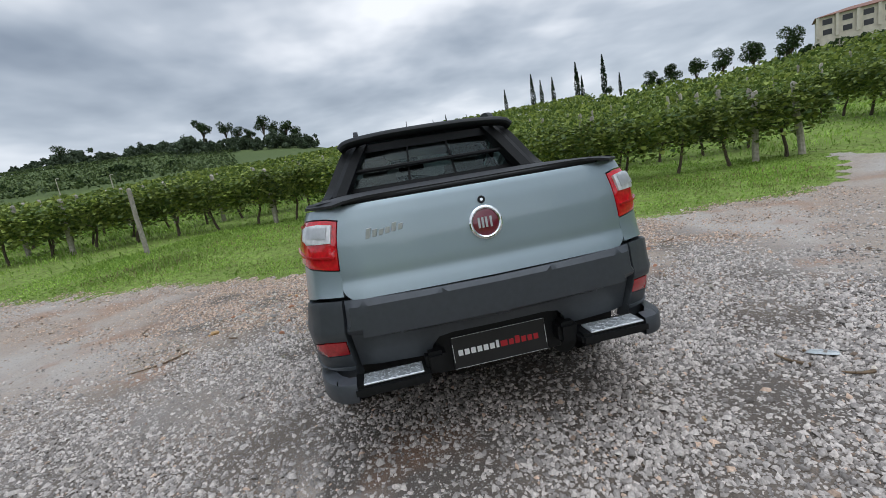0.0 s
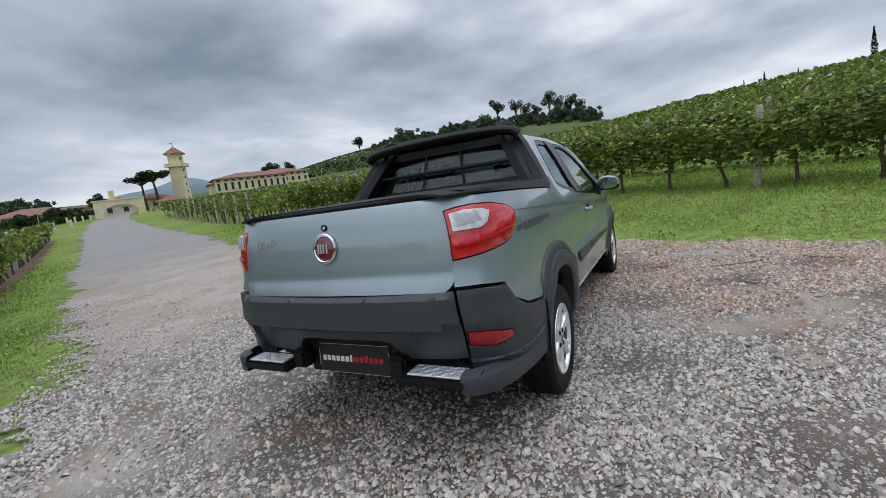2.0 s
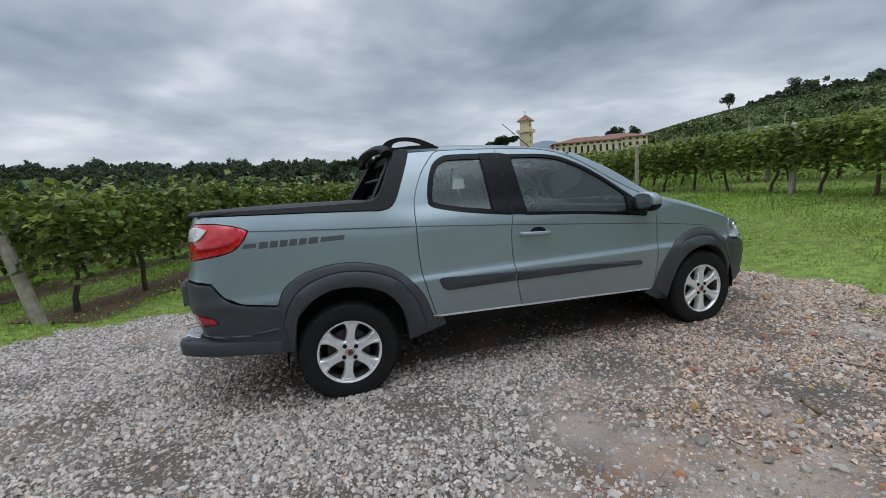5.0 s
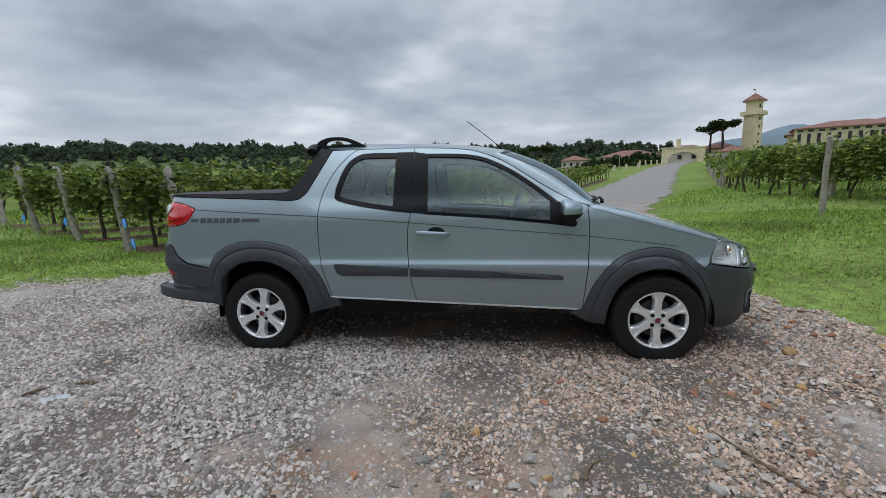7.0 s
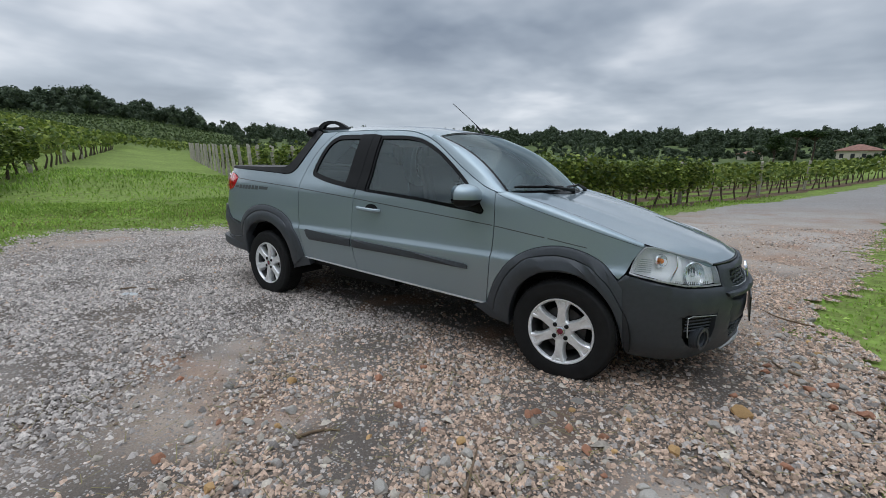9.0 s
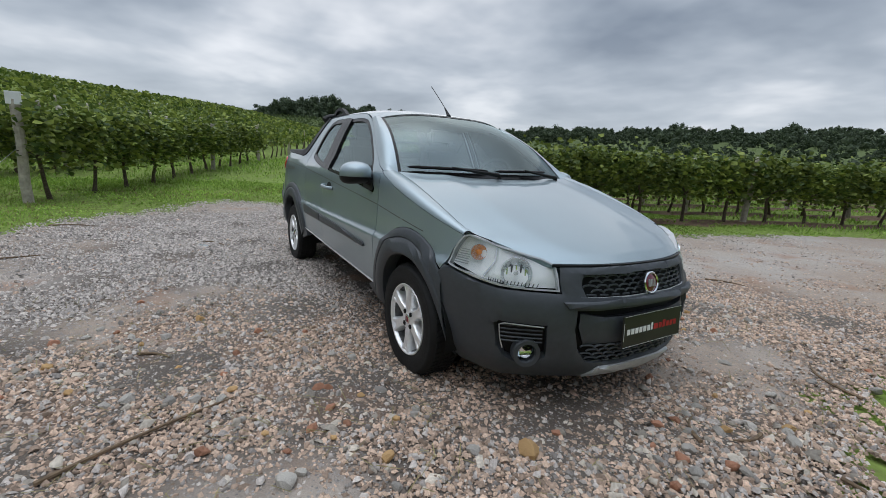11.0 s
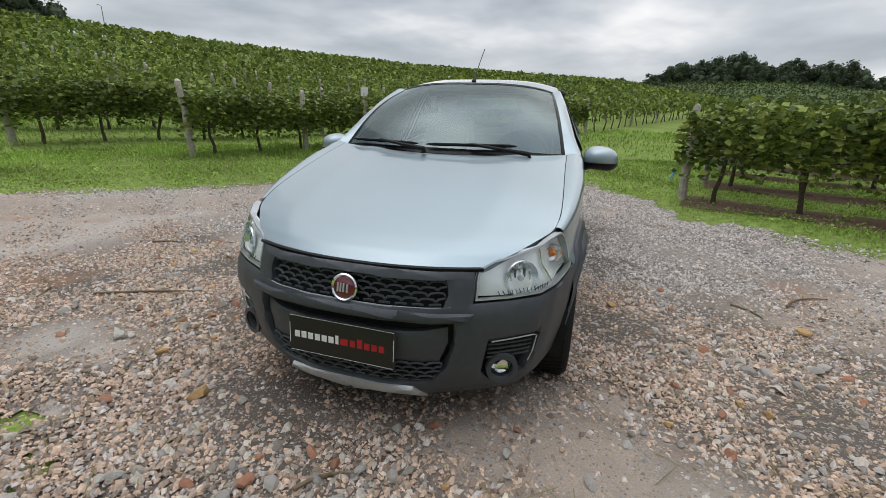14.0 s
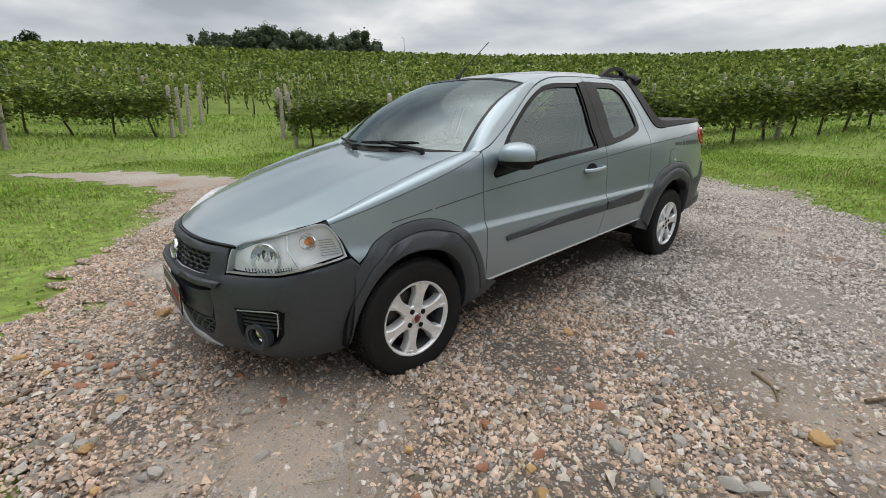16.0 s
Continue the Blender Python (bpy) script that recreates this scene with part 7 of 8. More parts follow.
def headlamp(s):
    out = [(s * -b, z) for b, z in HL]
    def stepped(a, z):
        p = front(a, z)
        k = 0.5 + 0.5 * math.sin(26 * abs(a) + 14 * z)
        return p + (Vector((2.9, 0, p.z)) - p).normalized() * (0.020 + 0.010 * k)
    lamp = part("headlamp", patch(stepped, inset(out, 0.006), depth=0, gap=0.0, cell=0.012), M["reflector"], truck, "clear headlamp with amber indicator")
    part("lamp_rim", patch(front, out, [inset(out, 0.007)], off=0.003, depth=0.028, gap=0.0, cell=0.03), M["silver_paint"], lamp)

    def bowl(x, z, r, deep, name, mat):
        p = front(s * fx(x, z), z)
        n_ = Vector((0.80, s * 0.58, 0.15)).normalized()
        bm = bmesh.new()
        a = n_.orthogonal().normalized()
        b = n_.cross(a)
        rings = []
        for k, h in [(1.06, -0.016), (1.0, -0.006), (0.94, -0.010)] + [(k, -0.010 - deep * (1 - k * k)) for k in (0.85, 0.68, 0.5, 0.3, 0.12)]:
            rings.append([bm.verts.new(p + n_ * h + (a * math.cos(t) + b * math.sin(t)) * r * k) for t in np.linspace(0, 2 * math.pi, 32, endpoint=False)])
        for r0, r1 in zip(rings, rings[1:]):
            for j in range(32):
                bm.faces.new((r0[j], r0[(j + 1) % 32], r1[(j + 1) % 32], r1[j]))
        o = part(name, bm, mat, lamp)
        return o, p, n_
    o, p, n_ = bowl(3.318, 0.682, 0.064, 0.030, "lamp_bowl", M["bowl"])
    bm = bmesh.new()
    tube(bm, [p - n_ * 0.032, p - n_ * 0.012], [0.012, 0.008], 12)
    part("lamp_bulb", bm, M["white_lens"], o)
    up_ = Vector((0, 0, 1))
    across = up_.cross(n_).normalized()
    # dark and bright slats put in as reflections of upright bars
    for k in range(5):
        d_ = (k - 2) * 0.019
        half = math.sqrt(0.05 ** 2 - d_ * d_)
        part("bowl_facet", slab(bmesh.new(), p - n_ * (0.034 - 5 * d_ * d_) + across * d_ + up_ * 0.004, across, up_, n_, 0.009, half * 1.2, 0.006, 0.002), M["dash"] if k % 2 else M["chrome"], o)
    o, p, n_ = bowl(3.175, 0.748, 0.034, 0.014, "indicator_bowl", M["bowl"])
    bm = bmesh.new()
    bmesh.ops.create_uvsphere(bm, u_segments=16, v_segments=10, radius=0.0135)
    for v in bm.verts:
        v.co = p - n_ * 0.013 + v.co
    part("indicator_bulb", bm, M["amber"], o, "amber indicator bulb")
    bm = bmesh.new()
    tube(bm, [front(s * fx(x, z), z) + Vector((-0.008, -s * 0.008, 0)) for x, z in ((3.235, 0.775), (3.245, 0.72), (3.225, 0.655))], 0.0035, 6)
    part("lamp_divider", bm, M["chrome"], lamp)
    for k in range(7):
        bm = bmesh.new()
        z = 0.688 + 0.010 * k
        tube(bm, [front(s * fx(x, z), z) + Vector((-0.004, -s * 0.010, 0)) for x in np.linspace(3.055 + 0.004 * k, 3.13, 5)], 0.0022, 4)
        part("lens_rib", bm, M["silver_paint"], lamp)
    for k in range(16):
        bm = bmesh.new()
        x = 3.25 + 0.0085 * k
        z0 = 0.640 - 0.10 * (x - 3.25)
        tube(bm, [front(s * fx(x, z0), z0) + Vector((-0.010, -s * 0.005, 0)), front(s * fx(x, z0 + 0.016), z0 + 0.016) + Vector((-0.010, -s * 0.005, 0))], 0.0018, 4)
        part("lens_flute", bm, M["clad"], lamp)
    part("lamp_lens", patch(front, inset(out, 0.003), off=0.005, depth=0, gap=0, cell=0.02), M["lamp_glass"], lamp, "clear polycarbonate lens")


headlamp(-1)
headlamp(1)

# ---- dark inner shell, floor and cabin ----
bm = bmesh.new()
patch(flank, [(2.30, 0.395), (0.48, 0.43), (0.44, 0.62), (0.42, 0.90), (0.42, 1.05), (0.52, 1.0), (1.0, 0.985), (2.2, 0.90), (2.30, 0.86)], off=-0.035, depth=0, gap=0, bm=bm)
patch(rear, W_([(0.40, 1.08), (0.40, 0.80), (0.24, 0.80), (-0.24, 0.80), (-0.36, 0.65)]) + [(-ry_(0.70), 0.46), (-ry_(0.2), 0.46), (-ry_(0.2), 1.12), (-ry_(0.7), 1.12)] + W_([(-0.6, 1.12)]), off=-0.062, depth=0, gap=0, bm=bm)
patch(front, [(fy(-0.2), 0.24), (fy(-0.2), 0.70), (fy(-0.44), 0.69), (-fx(3.1, .7), 0.78), (-fx(2.85, .7), 0.84), (-fx(2.35, .7), 0.97), (-fx(2.28, .7), 0.80), (-fx(2.5, .7), 0.80), (-fx(2.9, .7), 0.78), (-fx(3.08, .6), 0.60), (-fx(3.10, .3), 0.24)], off=-0.095, depth=0, gap=0, bm=bm)
shell, _ = both("inner_shell", bm, M["black"])
bm = bmesh.new()
box(bm, (-0.70, -0.55, 0.42), (3.30, 0.55, 0.50), 0.02)
box(bm, (0.42, -0.72, 0.36), (2.28, 0.72, 0.44), 0.02)
box(bm, (3.0, -0.42, 0.25), (3.38, 0.42, 0.32), 0.02)
# low boxes for tank, gearbox and spare wheel, added to darken the ground below
box(bm, (0.55, -0.58, 0.25), (1.35, 0.10, 0.40), 0.05)
box(bm, (1.45, -0.30, 0.24), (2.35, 0.30, 0.40), 0.06)
box(bm, (2.35, -0.50, 0.20), (3.10, 0.50, 0.40), 0.06)
box(bm, (0.50, 0.18, 0.27), (2.10, 0.55, 0.40), 0.05)
box(bm, (-0.62, -0.40, 0.30), (-0.05, 0.45, 0.44), 0.08)
part("underbody", bm, M["black"], truck, "black underbody")
bm = bmesh.new()
box(bm, (-0.72, -0.52, 0.46), (-0.70, 0.52, 1.16))
box(bm, (-0.70, -0.60, 1.10), (0.36, 0.60, 1.13))
part("bed_inner", bm, M["black"], truck)
for x, r in ((0.0, 0.035), (2.718, 0.03)):
    bm = bmesh.new()
    tube(bm, [(x, -0.66, 0.29), (x, 0.66, 0.29)], r, 10)
    part("axle", bm, M["black"], truck)
bm = bmesh.new()
tube(bm, [(-0.62, -0.35, 0.34), (-0.35, -0.38, 0.33), (0.2, -0.36, 0.36)], [0.06, 0.07, 0.03], 10)
part("exhaust", bm, M["black"], truck, "dull exhaust silencer")
for s in (-1, 1):
    for pts in ([(0.362, 0.31), (0.60, 0.375), (0.585, 0.42), (0.50, 0.44), (0.40, 0.44)], [(2.165, 0.345), (2.27, 0.385), (2.40, 0.36), (2.395, 0.262), (2.28, 0.285)]):
        bm = patch(flank, pts, off=0.014, depth=0.05, gap=0, cell=0.03)
        if s > 0:
            for v in bm.verts:
                v.co.y = -v.co.y
            bmesh.ops.reverse_faces(bm, faces=bm.faces[:])
        part("sill_flap", bm, M["clad"], truck)
bm = bmesh.new()
box(bm, (0.42, -0.70, 0.50), (2.30, 0.70, 0.53))
box(bm, (0.40, -0.62, 0.5), (0.43, 0.62, 1.14))
part("cabin_floor", bm, M["dash"], truck)
bm = bmesh.new()
box(bm, (2.02, -0.66, 0.70), (2.42, 0.66, 0.99), 0.05, 3)
box(bm, (2.0, 0.18, 0.92), (2.2, 0.56, 1.04), 0.04, 3)
dash = part("dashboard", bm, M["dash"], truck, "dark grey dashboard")
bm = bmesh.new()
ring = [Vector((1.86 + 0.05 * math.sin(t) , 0.37 + 0.175 * math.cos(t), 0.99 + 0.165 * math.sin(t))) for t in np.linspace(0, 2 * math.pi, 30)]
tube(bm, ring, 0.014, 8, False)
for t in (0.2, math.pi - 0.2, -math.pi / 2):
    tube(bm, [(1.88, 0.37, 0.99), (1.86 + 0.05 * math.sin(t), 0.37 + 0.17 * math.cos(t), 0.99 + 0.16 * math.sin(t))], 0.012, 6)
tube(bm, [(1.87, 0.37, 0.99), (2.10, 0.37, 0.92)], [0.05, 0.04], 10)
part("steering_wheel", bm, M["dash"], truck, "dark steering wheel")
for y in (-0.36, 0.36):
    bm = bmesh.new()
    box(bm, (1.15, y - 0.24, 0.55), (1.68, y + 0.24, 0.74), 0.06, 3)
    fs = bmesh.new()
    box(fs, (-0.07, -0.24, 0), (0.07, 0.24, 0.56), 0.06, 3)
    for v in fs.verts:
        v.co = Vector((1.17 + v.co.x - v.co.z * 0.28, y + v.co.y * (1 - 0.18 * v.co.z), 0.70 + v.co.z))
    me = bpy.data.meshes.new("tmp")
    fs.to_mesh(me); fs.free(); bm.from_mesh(me); bpy.data.meshes.remove(me)
    st = part("front_seat", bm, M["seat"], truck, "dark grey cloth front seat")
    bm = bmesh.new()
    box(bm, (0.945, y - 0.13, 1.26), (1.03, y + 0.13, 1.41), 0.035, 3)
    part("headrest", bm, M["seat"], st)
bm = bmesh.new()
box(bm, (0.55, -0.58, 0.55), (0.95, 0.58, 0.72), 0.05, 3)
box(bm, (0.44, -0.58, 0.70), (0.56, 0.58, 1.12), 0.05, 3)
part("rear_seat", bm, M["seat"], truck, "dark rear bench seat")
bm = bmesh.new()
rows = []
for x in np.linspace(0.46, 1.70, 8):
    rows.append([bm.verts.new((x, y, 1.452 - 0.06 * (abs(y) / 0.5) ** 3 - 0.05 * max(0, x - 1.4) / 0.3)) for y in np.linspace(-0.5, 0.5, 9)])
for r0, r1 in zip(rows, rows[1:]):
    for j in range(8):
        bm.faces.new((r0[j], r1[j], r1[j + 1], r0[j + 1]))
part("headliner", bm, material("grey_headliner", (0.35, 0.34, 0.33), 0.9, scale=60, vary=0.1), truck, "pale grey headliner")
bm = bmesh.new()
box(bm, (1.70, -0.12, 1.27), (1.73, 0.12, 1.34), 0.012, 2)
part("inner_mirror", bm, M["black"], truck)


# ---- wheels ----
def lathe(bm, prof, seg=56, cap=False):
    """Turn a profile of (radius, across) about the y axis."""
    rings = [[bm.verts.new((r * math.cos(t), w, r * math.sin(t))) for t in [2 * math.pi * k / seg for k in range(seg)]] for r, w in prof]
    for r0, r1 in zip(rings, rings[1:]):
        for k in range(seg):
            bm.faces.new((r0[k], r0[(k + 1) % seg], r1[(k + 1) % seg], r1[k]))
    if cap:
        bm.faces.new(rings[-1])
    return bm


def wheel_meshes():
    """Meshes of one wheel that faces -y, centred on the origin."""
    out = {}
    bm = bmesh.new()
    lathe(bm, [(0.176, 0.075), (0.200, 0.085), (0.245, 0.092), (0.275, 0.088), (0.287, 0.072), (0.292, 0.04), (0.292, 0.0), (0.292, -0.04), (0.287, -0.072), (0.275, -0.088), (0.268, -0.0905), (0.262, -0.0895), (0.245, -0.092), (0.222, -0.092), (0.200, -0.088), (0.188, -0.083), (0.176, -0.072)])
    out["tyre"] = finish(bm, "tyre", M["rubber"])
    bm = bmesh.new()
    for k in range(64):
        a = 2 * math.pi * k / 64
        for w0, w1 in ((-0.066, -0.030), (-0.020, 0.020), (0.030, 0.066)):
            off_ = 0.03 if w0 == -0.020 else 0.0
            c = Vector((math.cos(a + off_), 0, math.sin(a + off_)))
            t = Vector((-c.z, 0, c.x))
            slab(bm, c * 0.2905 + Vector((0, (w0 + w1) / 2, 0)), t, (0, 1, 0), c, 0.020, w1 - w0, 0.0045, 0.001, 0.2)
    out["tread"] = finish(bm, "tread", M["rubber"], 0)
    bm = bmesh.new()
    lathe(bm, [(0.196, -0.074), (0.199, -0.080), (0.197, -0.085), (0.190, -0.084), (0.185, -0.078), (0.182, -0.066)])
    out["rim"] = finish(bm, "rim", M["alloy"])
    # barrel alloy darkened in its colour to stand for shade behind the spokes
    bm = bmesh.new()
    lathe(bm, [(0.182, -0.066), (0.176, -0.05), (0.170, -0.01), (0.168, 0.06)])
    out["rim_barrel"] = finish(bm, "rim_barrel", material("shade_darkened_alloy", (0.10, 0.10, 0.103), 0.45, 0.6, scale=30, vary=0.4))
    bm = bmesh.new()
    for k in range(6):
        a = 2 * math.pi * k / 6 + math.pi / 2
        c, t = Vector((math.cos(a), 0, math.sin(a))), Vector((-math.sin(a), 0, math.cos(a)))
        rows = []
        for r, w, y in ((0.030, 0.022, -0.068), (0.055, 0.029, -0.071), (0.078, 0.0285, -0.074), (0.105, 0.0255, -0.0755), (0.130, 0.0265, -0.077), (0.150, 0.031, -0.079), (0.170, 0.041, -0.081), (0.188, 0.050, -0.082)):
            g = min(max(0.0, (r - 0.14) / 0.03), 1)
            rows.append([bm.verts.new(c * r + t * q * w + Vector((0, y + d, 0))) for q, d in ((-1.06, 0.045), (-1, 0.008), (-0.80, 0.0005), (-0.45, 0.0), (-0.34, 0.006 * g), (0, 0.0065 * g - 0.001), (0.34, 0.006 * g), (0.45, 0.0), (0.80, 0.0005), (1, 0.008), (1.06, 0.045))])
        for r0, r1 in zip(rows, rows[1:]):
            for j in range(len(r0) - 1):
                bm.faces.new((r0[j], r1[j], r1[j + 1], r0[j + 1]))
        slab(bm, c * 0.176 + Vector((0, -0.0745, 0)), t, c, (0, -1, 0), 0.026, 0.012, 0.005, 0.002)
    lathe(bm, [(0.076, -0.045), (0.073, -0.064), (0.066, -0.070), (0.030, -0.073), (0.028, -0.069)])
    bmesh.ops.recalc_face_normals(bm, faces=bm.faces[:])
    out["spokes"] = finish(bm, "spokes", M["alloy"])
    bm = bmesh.new()
    lathe(bm, [(0.028, -0.066), (0.027, -0.074), (0.022, -0.077), (0.010, -0.078), (0.004, -0.078)], 28, True)
    out["centre_cap"] = finish(bm, "centre_cap", M["chrome"])
    bm = bmesh.new()
    lathe(bm, [(0.018, -0.0775), (0.012, -0.0792), (0.004, -0.0795)], 24, True)
    out["cap_disc"] = finish(bm, "cap_disc", M["maroon"])
    bm = bmesh.new()
    tube(bm, [(0, -0.055, 0), (0, -0.0755, 0), (0, -0.0765, 0)], [0.0125, 0.0125, 0.010], 12)
    out["wheel_bolt"] = finish(bm, "wheel_bolt", M["black"])
    bm = bmesh.new()
    lathe(bm, [(0.125, -0.005), (0.125, -0.018), (0.06, -0.018), (0.02, -0.03)], 40, True)
    out["brake_disc"] = finish(bm, "brake_disc", material("brake_metal", (0.07, 0.065, 0.065), 0.5, 0.8, scale=30, vary=0.3))
    bm = bmesh.new()
    lathe(bm, [(0.172, 0.06), (0.12, 0.055), (0.02, 0.05)], 32, True)
    out["wheel_back"] = finish(bm, "wheel_back", M["black"])
    return out


WM = wheel_meshes()


def add_wheel(x, y, z, spin):
    m = Matrix.Translation((x, y, z)) @ (Matrix.Rotation(math.pi, 4, "Z") if y > 0 else Matrix()) @ Matrix.Rotation(spin, 4, "Y")
    w = new("wheel", WM["tyre"])
    w["label"] = "six-spoke silver alloy wheel with a black tyre"
    w.parent = truck
    w.matrix_local = m
    for n in ("tread", "rim", "rim_barrel", "spokes", "centre_cap", "cap_disc", "brake_disc", "wheel_back"):
        o = new(n, WM[n])
        o.parent = w
        if n not in ("tread", "brake_disc", "wheel_back"):
            o.scale = (0.945, 1.03, 0.945)
    for k in range(4):
        a = math.pi / 2 * k + 0.785
        o = new("wheel_bolt", WM["wheel_bolt"])
        o.parent = w
        o.matrix_local = Matrix.Translation((0.046 * math.cos(a), -0.003, 0.046 * math.sin(a)))


WHEEL_Z = 0.292 + ROAD_Z - 0.018
for x, y, sp in ((0.0, -0.698, 0.15), (2.718, -0.700, 0.0), (0.0, 0.698, 0.4), (2.718, 0.700, 0.25)):
    add_wheel(x, y, WHEEL_Z, sp)

for ob in truck.children_recursive:
    if ob.type == "MESH" and ob.data.materials[0] in (M["glass"], M["clear_glass"], M["dark_glass"], M["lamp_glass"]):
        ob.visible_shadow = False

# ---- far trees, buildings and fences ----
far_rng = np.random.default_rng(21)


def place(az, r):
    """A spot by bearing (degrees from +x) and distance from the truck."""
    x, y = CENTRE[0] + r * math.cos(radians(az)), r * math.sin(radians(az))
    return x, y, hz(x, y)


def blob_leaves(rng, centres, radii, n, size):
    """Leaves over the shells of several soft blobs."""
    i = rng.integers(len(centres), size=n)
    d = rng.normal(size=(n, 3))
    d /= np.linalg.norm(d, axis=1)[:, None]
    rad = radii[i] * (0.60 + 0.36 * rng.random((n, 1))) * (1 + 0.14 * np.sin(5 * d[:, :1] + 3 * d[:, 1:2]))
    c = centres[i] + d * rad
    return leaf_quads(rng, n, lambda k: c, size)


def tree_variant(kind, seed):
    """Trunk and crown of a tree one unit tall."""
    rng = np.random.default_rng(seed)
    bm = bmesh.new()
    if kind == "cypress":
        tube(bm, [(0, 0, -0.02), (0, 0, 0.5), (0, 0, 0.9)], [0.018, 0.012, 0.004], 6)
        n = 900
        z = rng.uniform(0.04, 1.0, n)
        r = 0.075 * np.clip(np.sin(np.pi * np.clip(z, 0, 1) ** 0.75), 0.05, 1) * rng.uniform(0.5, 1.15, n)
        a = rng.uniform(0, 6.28, n)
        c = np.stack([r * np.cos(a), r * np.sin(a), z], -1)
        q = leaf_quads(rng, n, lambda k: c, 0.035)
        mat = M["cypress"]
    elif kind == "umbrella":
        tube(bm, [(0, 0, -0.02), (0.02, 0, 0.4), (0, 0.02, 0.75)], [0.035, 0.028, 0.018], 7)
        cs, rr = [], []
        for k in range(9):
            a = k * 0.7 + rng.uniform(0, .4)
            e = 0.36 * (0.4 + 0.6 * rng.random())
            p = (e * math.cos(a), e * math.sin(a), 0.80 + rng.uniform(-.06, .08))
            tube(bm, [(0, 0.01, 0.62 + 0.01 * k), (p[0] * 0.6, p[1] * 0.6, 0.74), p], [0.014, 0.010, 0.005], 5)
            cs.append(p); rr.append(0.13)
        q = blob_leaves(rng, np.array(cs), np.array(rr)[:, None] * np.array([[1.0]]), 1500, 0.05)
        q[:, :, 2] = 0.82 + (q[:, :, 2] - 0.82) * 0.6
        mat = M["tree_leaf"]
    else:
        tall = kind == "tall"
        h0 = 0.5 if tall else 0.30
        tube(bm, [(0, 0, -0.02), (0.015, 0.01, h0 * 0.6), (0, 0.02, h0 + 0.2)], [0.030, 0.022, 0.012], 7)
        cs, rr = [], []
        for k in range(9 if not tall else 8):
            a = k * 2.4 + rng.uniform(0, .6)
            e = (0.20 if tall else 0.24) * rng.uniform(0.3, 1.0)
            p = (e * math.cos(a), e * math.sin(a), h0 + 0.12 + (0.80 - h0) * rng.random())
            tube(bm, [(0, 0.01, h0 * 0.85), (p[0] * 0.5, p[1] * 0.5, (h0 + p[2]) / 2), p], [0.014, 0.009, 0.004], 5)
            cs.append(p); rr.append(rng.uniform(0.09, 0.15) if tall else rng.uniform(0.13, 0.19))
        q = blob_leaves(rng, np.array(cs), np.array(rr)[:, None], 1150 if tall else 2600, 0.036)
        mat = M["tree_leaf"]
    return finish(bm, "trunk", M["bark"]), quads_mesh("crown", q, mat)


TREES = {k: [tree_variant(k, 60 + 7 * i + s) for s in range(n)] for i, (k, n) in enumerate((("cypress", 2), ("umbrella", 2), ("tall", 3), ("round", 4)))}
TREE_WORDS = {"cypress": "slender dark cypress on the vineyard ridge", "umbrella": "umbrella-shaped araucaria pine beside the tower", "tall": "tall open-crowned tree on a wooded hill", "round": "rounded dark green broadleaf tree"}


def tree(kind, az, r, h, wide=1.0, sink=0.0):
    x, y, z = place(az, r)
    trunk, crown = TREES[kind][int(far_rng.integers(len(TREES[kind])))]
    e = thing("tree" if kind != "cypress" else "cypress_tree", TREE_WORDS[kind], "tree", "cypresses" if kind == "cypress" else "trees", (x, y, z - sink))
    e.rotation_euler = (0, 0, far_rng.uniform(0, 6.28))
    e.scale = (h * wide, h * wide, h)
    for n, me in (("trunk", trunk), ("crown", crown)):
        o = new(n, me)
        o.parent = e


# cypresses and round trees on the ridge ahead
for az, h in ((-9.6, 1.6), (-11.4, 2.0), (-14.2, 1.5), (-19.7, 3.6), (-23.3, 4.9), (-24.4, 3.9), (-25.9, 4.0), (-28.9, 5.2), (-29.5, 3.4), (-32.1, 5.4), (-33.9, 2.8)):
    tree("cypress", az, 78, h * 1.30 + 0.3, 0.85)
tree("round", -32.6, 78, 2.0)
tree("round", -21.8, 78, 1.2)
for az, h in ((-37.2, 2.7), (-39.4, 3.1), (-41.9, 3.2), (-44.4, 3.6), (-47.2, 4.3), (-50.2, 4.2), (-38.2, 1.5)):
    tree("round", az, 82, h + 1.1, 1.05, 0.8)
# tall trees on the hill beyond
for az, h in ((18.6, 15), (16.3, 13), (15.0, 11), (12.0, 14), (10.8, 12), (9.4, 13), (8.3, 11), (13.6, 10)):
    tree("tall", az, 215, h, 1.0, 0.5)
for az, h, r in ((37.4, 9, 235), (31.9, 9, 240), (30.9, 7, 240), (48.6, 7, 150), (46.8, 6, 150), (49.3, 7, 152)):
    tree("round", az, r, h, 1.1, 0.3)
tree("round", 68.1, 76, 3.9, 1.0, 0.3)
tree("umbrella", 62.6, 78, 6.6, 1.05)
tree("umbrella", 63.7, 79, 6.0, 1.0)
tree("umbrella", 84.2, 120, 7.5, 0.95)
tree("umbrella", 82.8, 122, 7.0, 0.9)
tree("round", 86.0, 130, 6, 1.3)
tree("round", -87.2, 84, 3.6, 1.4)


def cores(c, r):
    """Dense leaf mass inside each clump: small uneven lumps."""
    v = ICO_V[None] * far_rng.uniform(0.75, 1.15, (len(c), 12, 1)) * r[:, None, None] + c[:, None]
    t = v[:, ICO_F]
    return np.concatenate([t, t[:, :, 2:]], 2).reshape(-1, 4, 3)


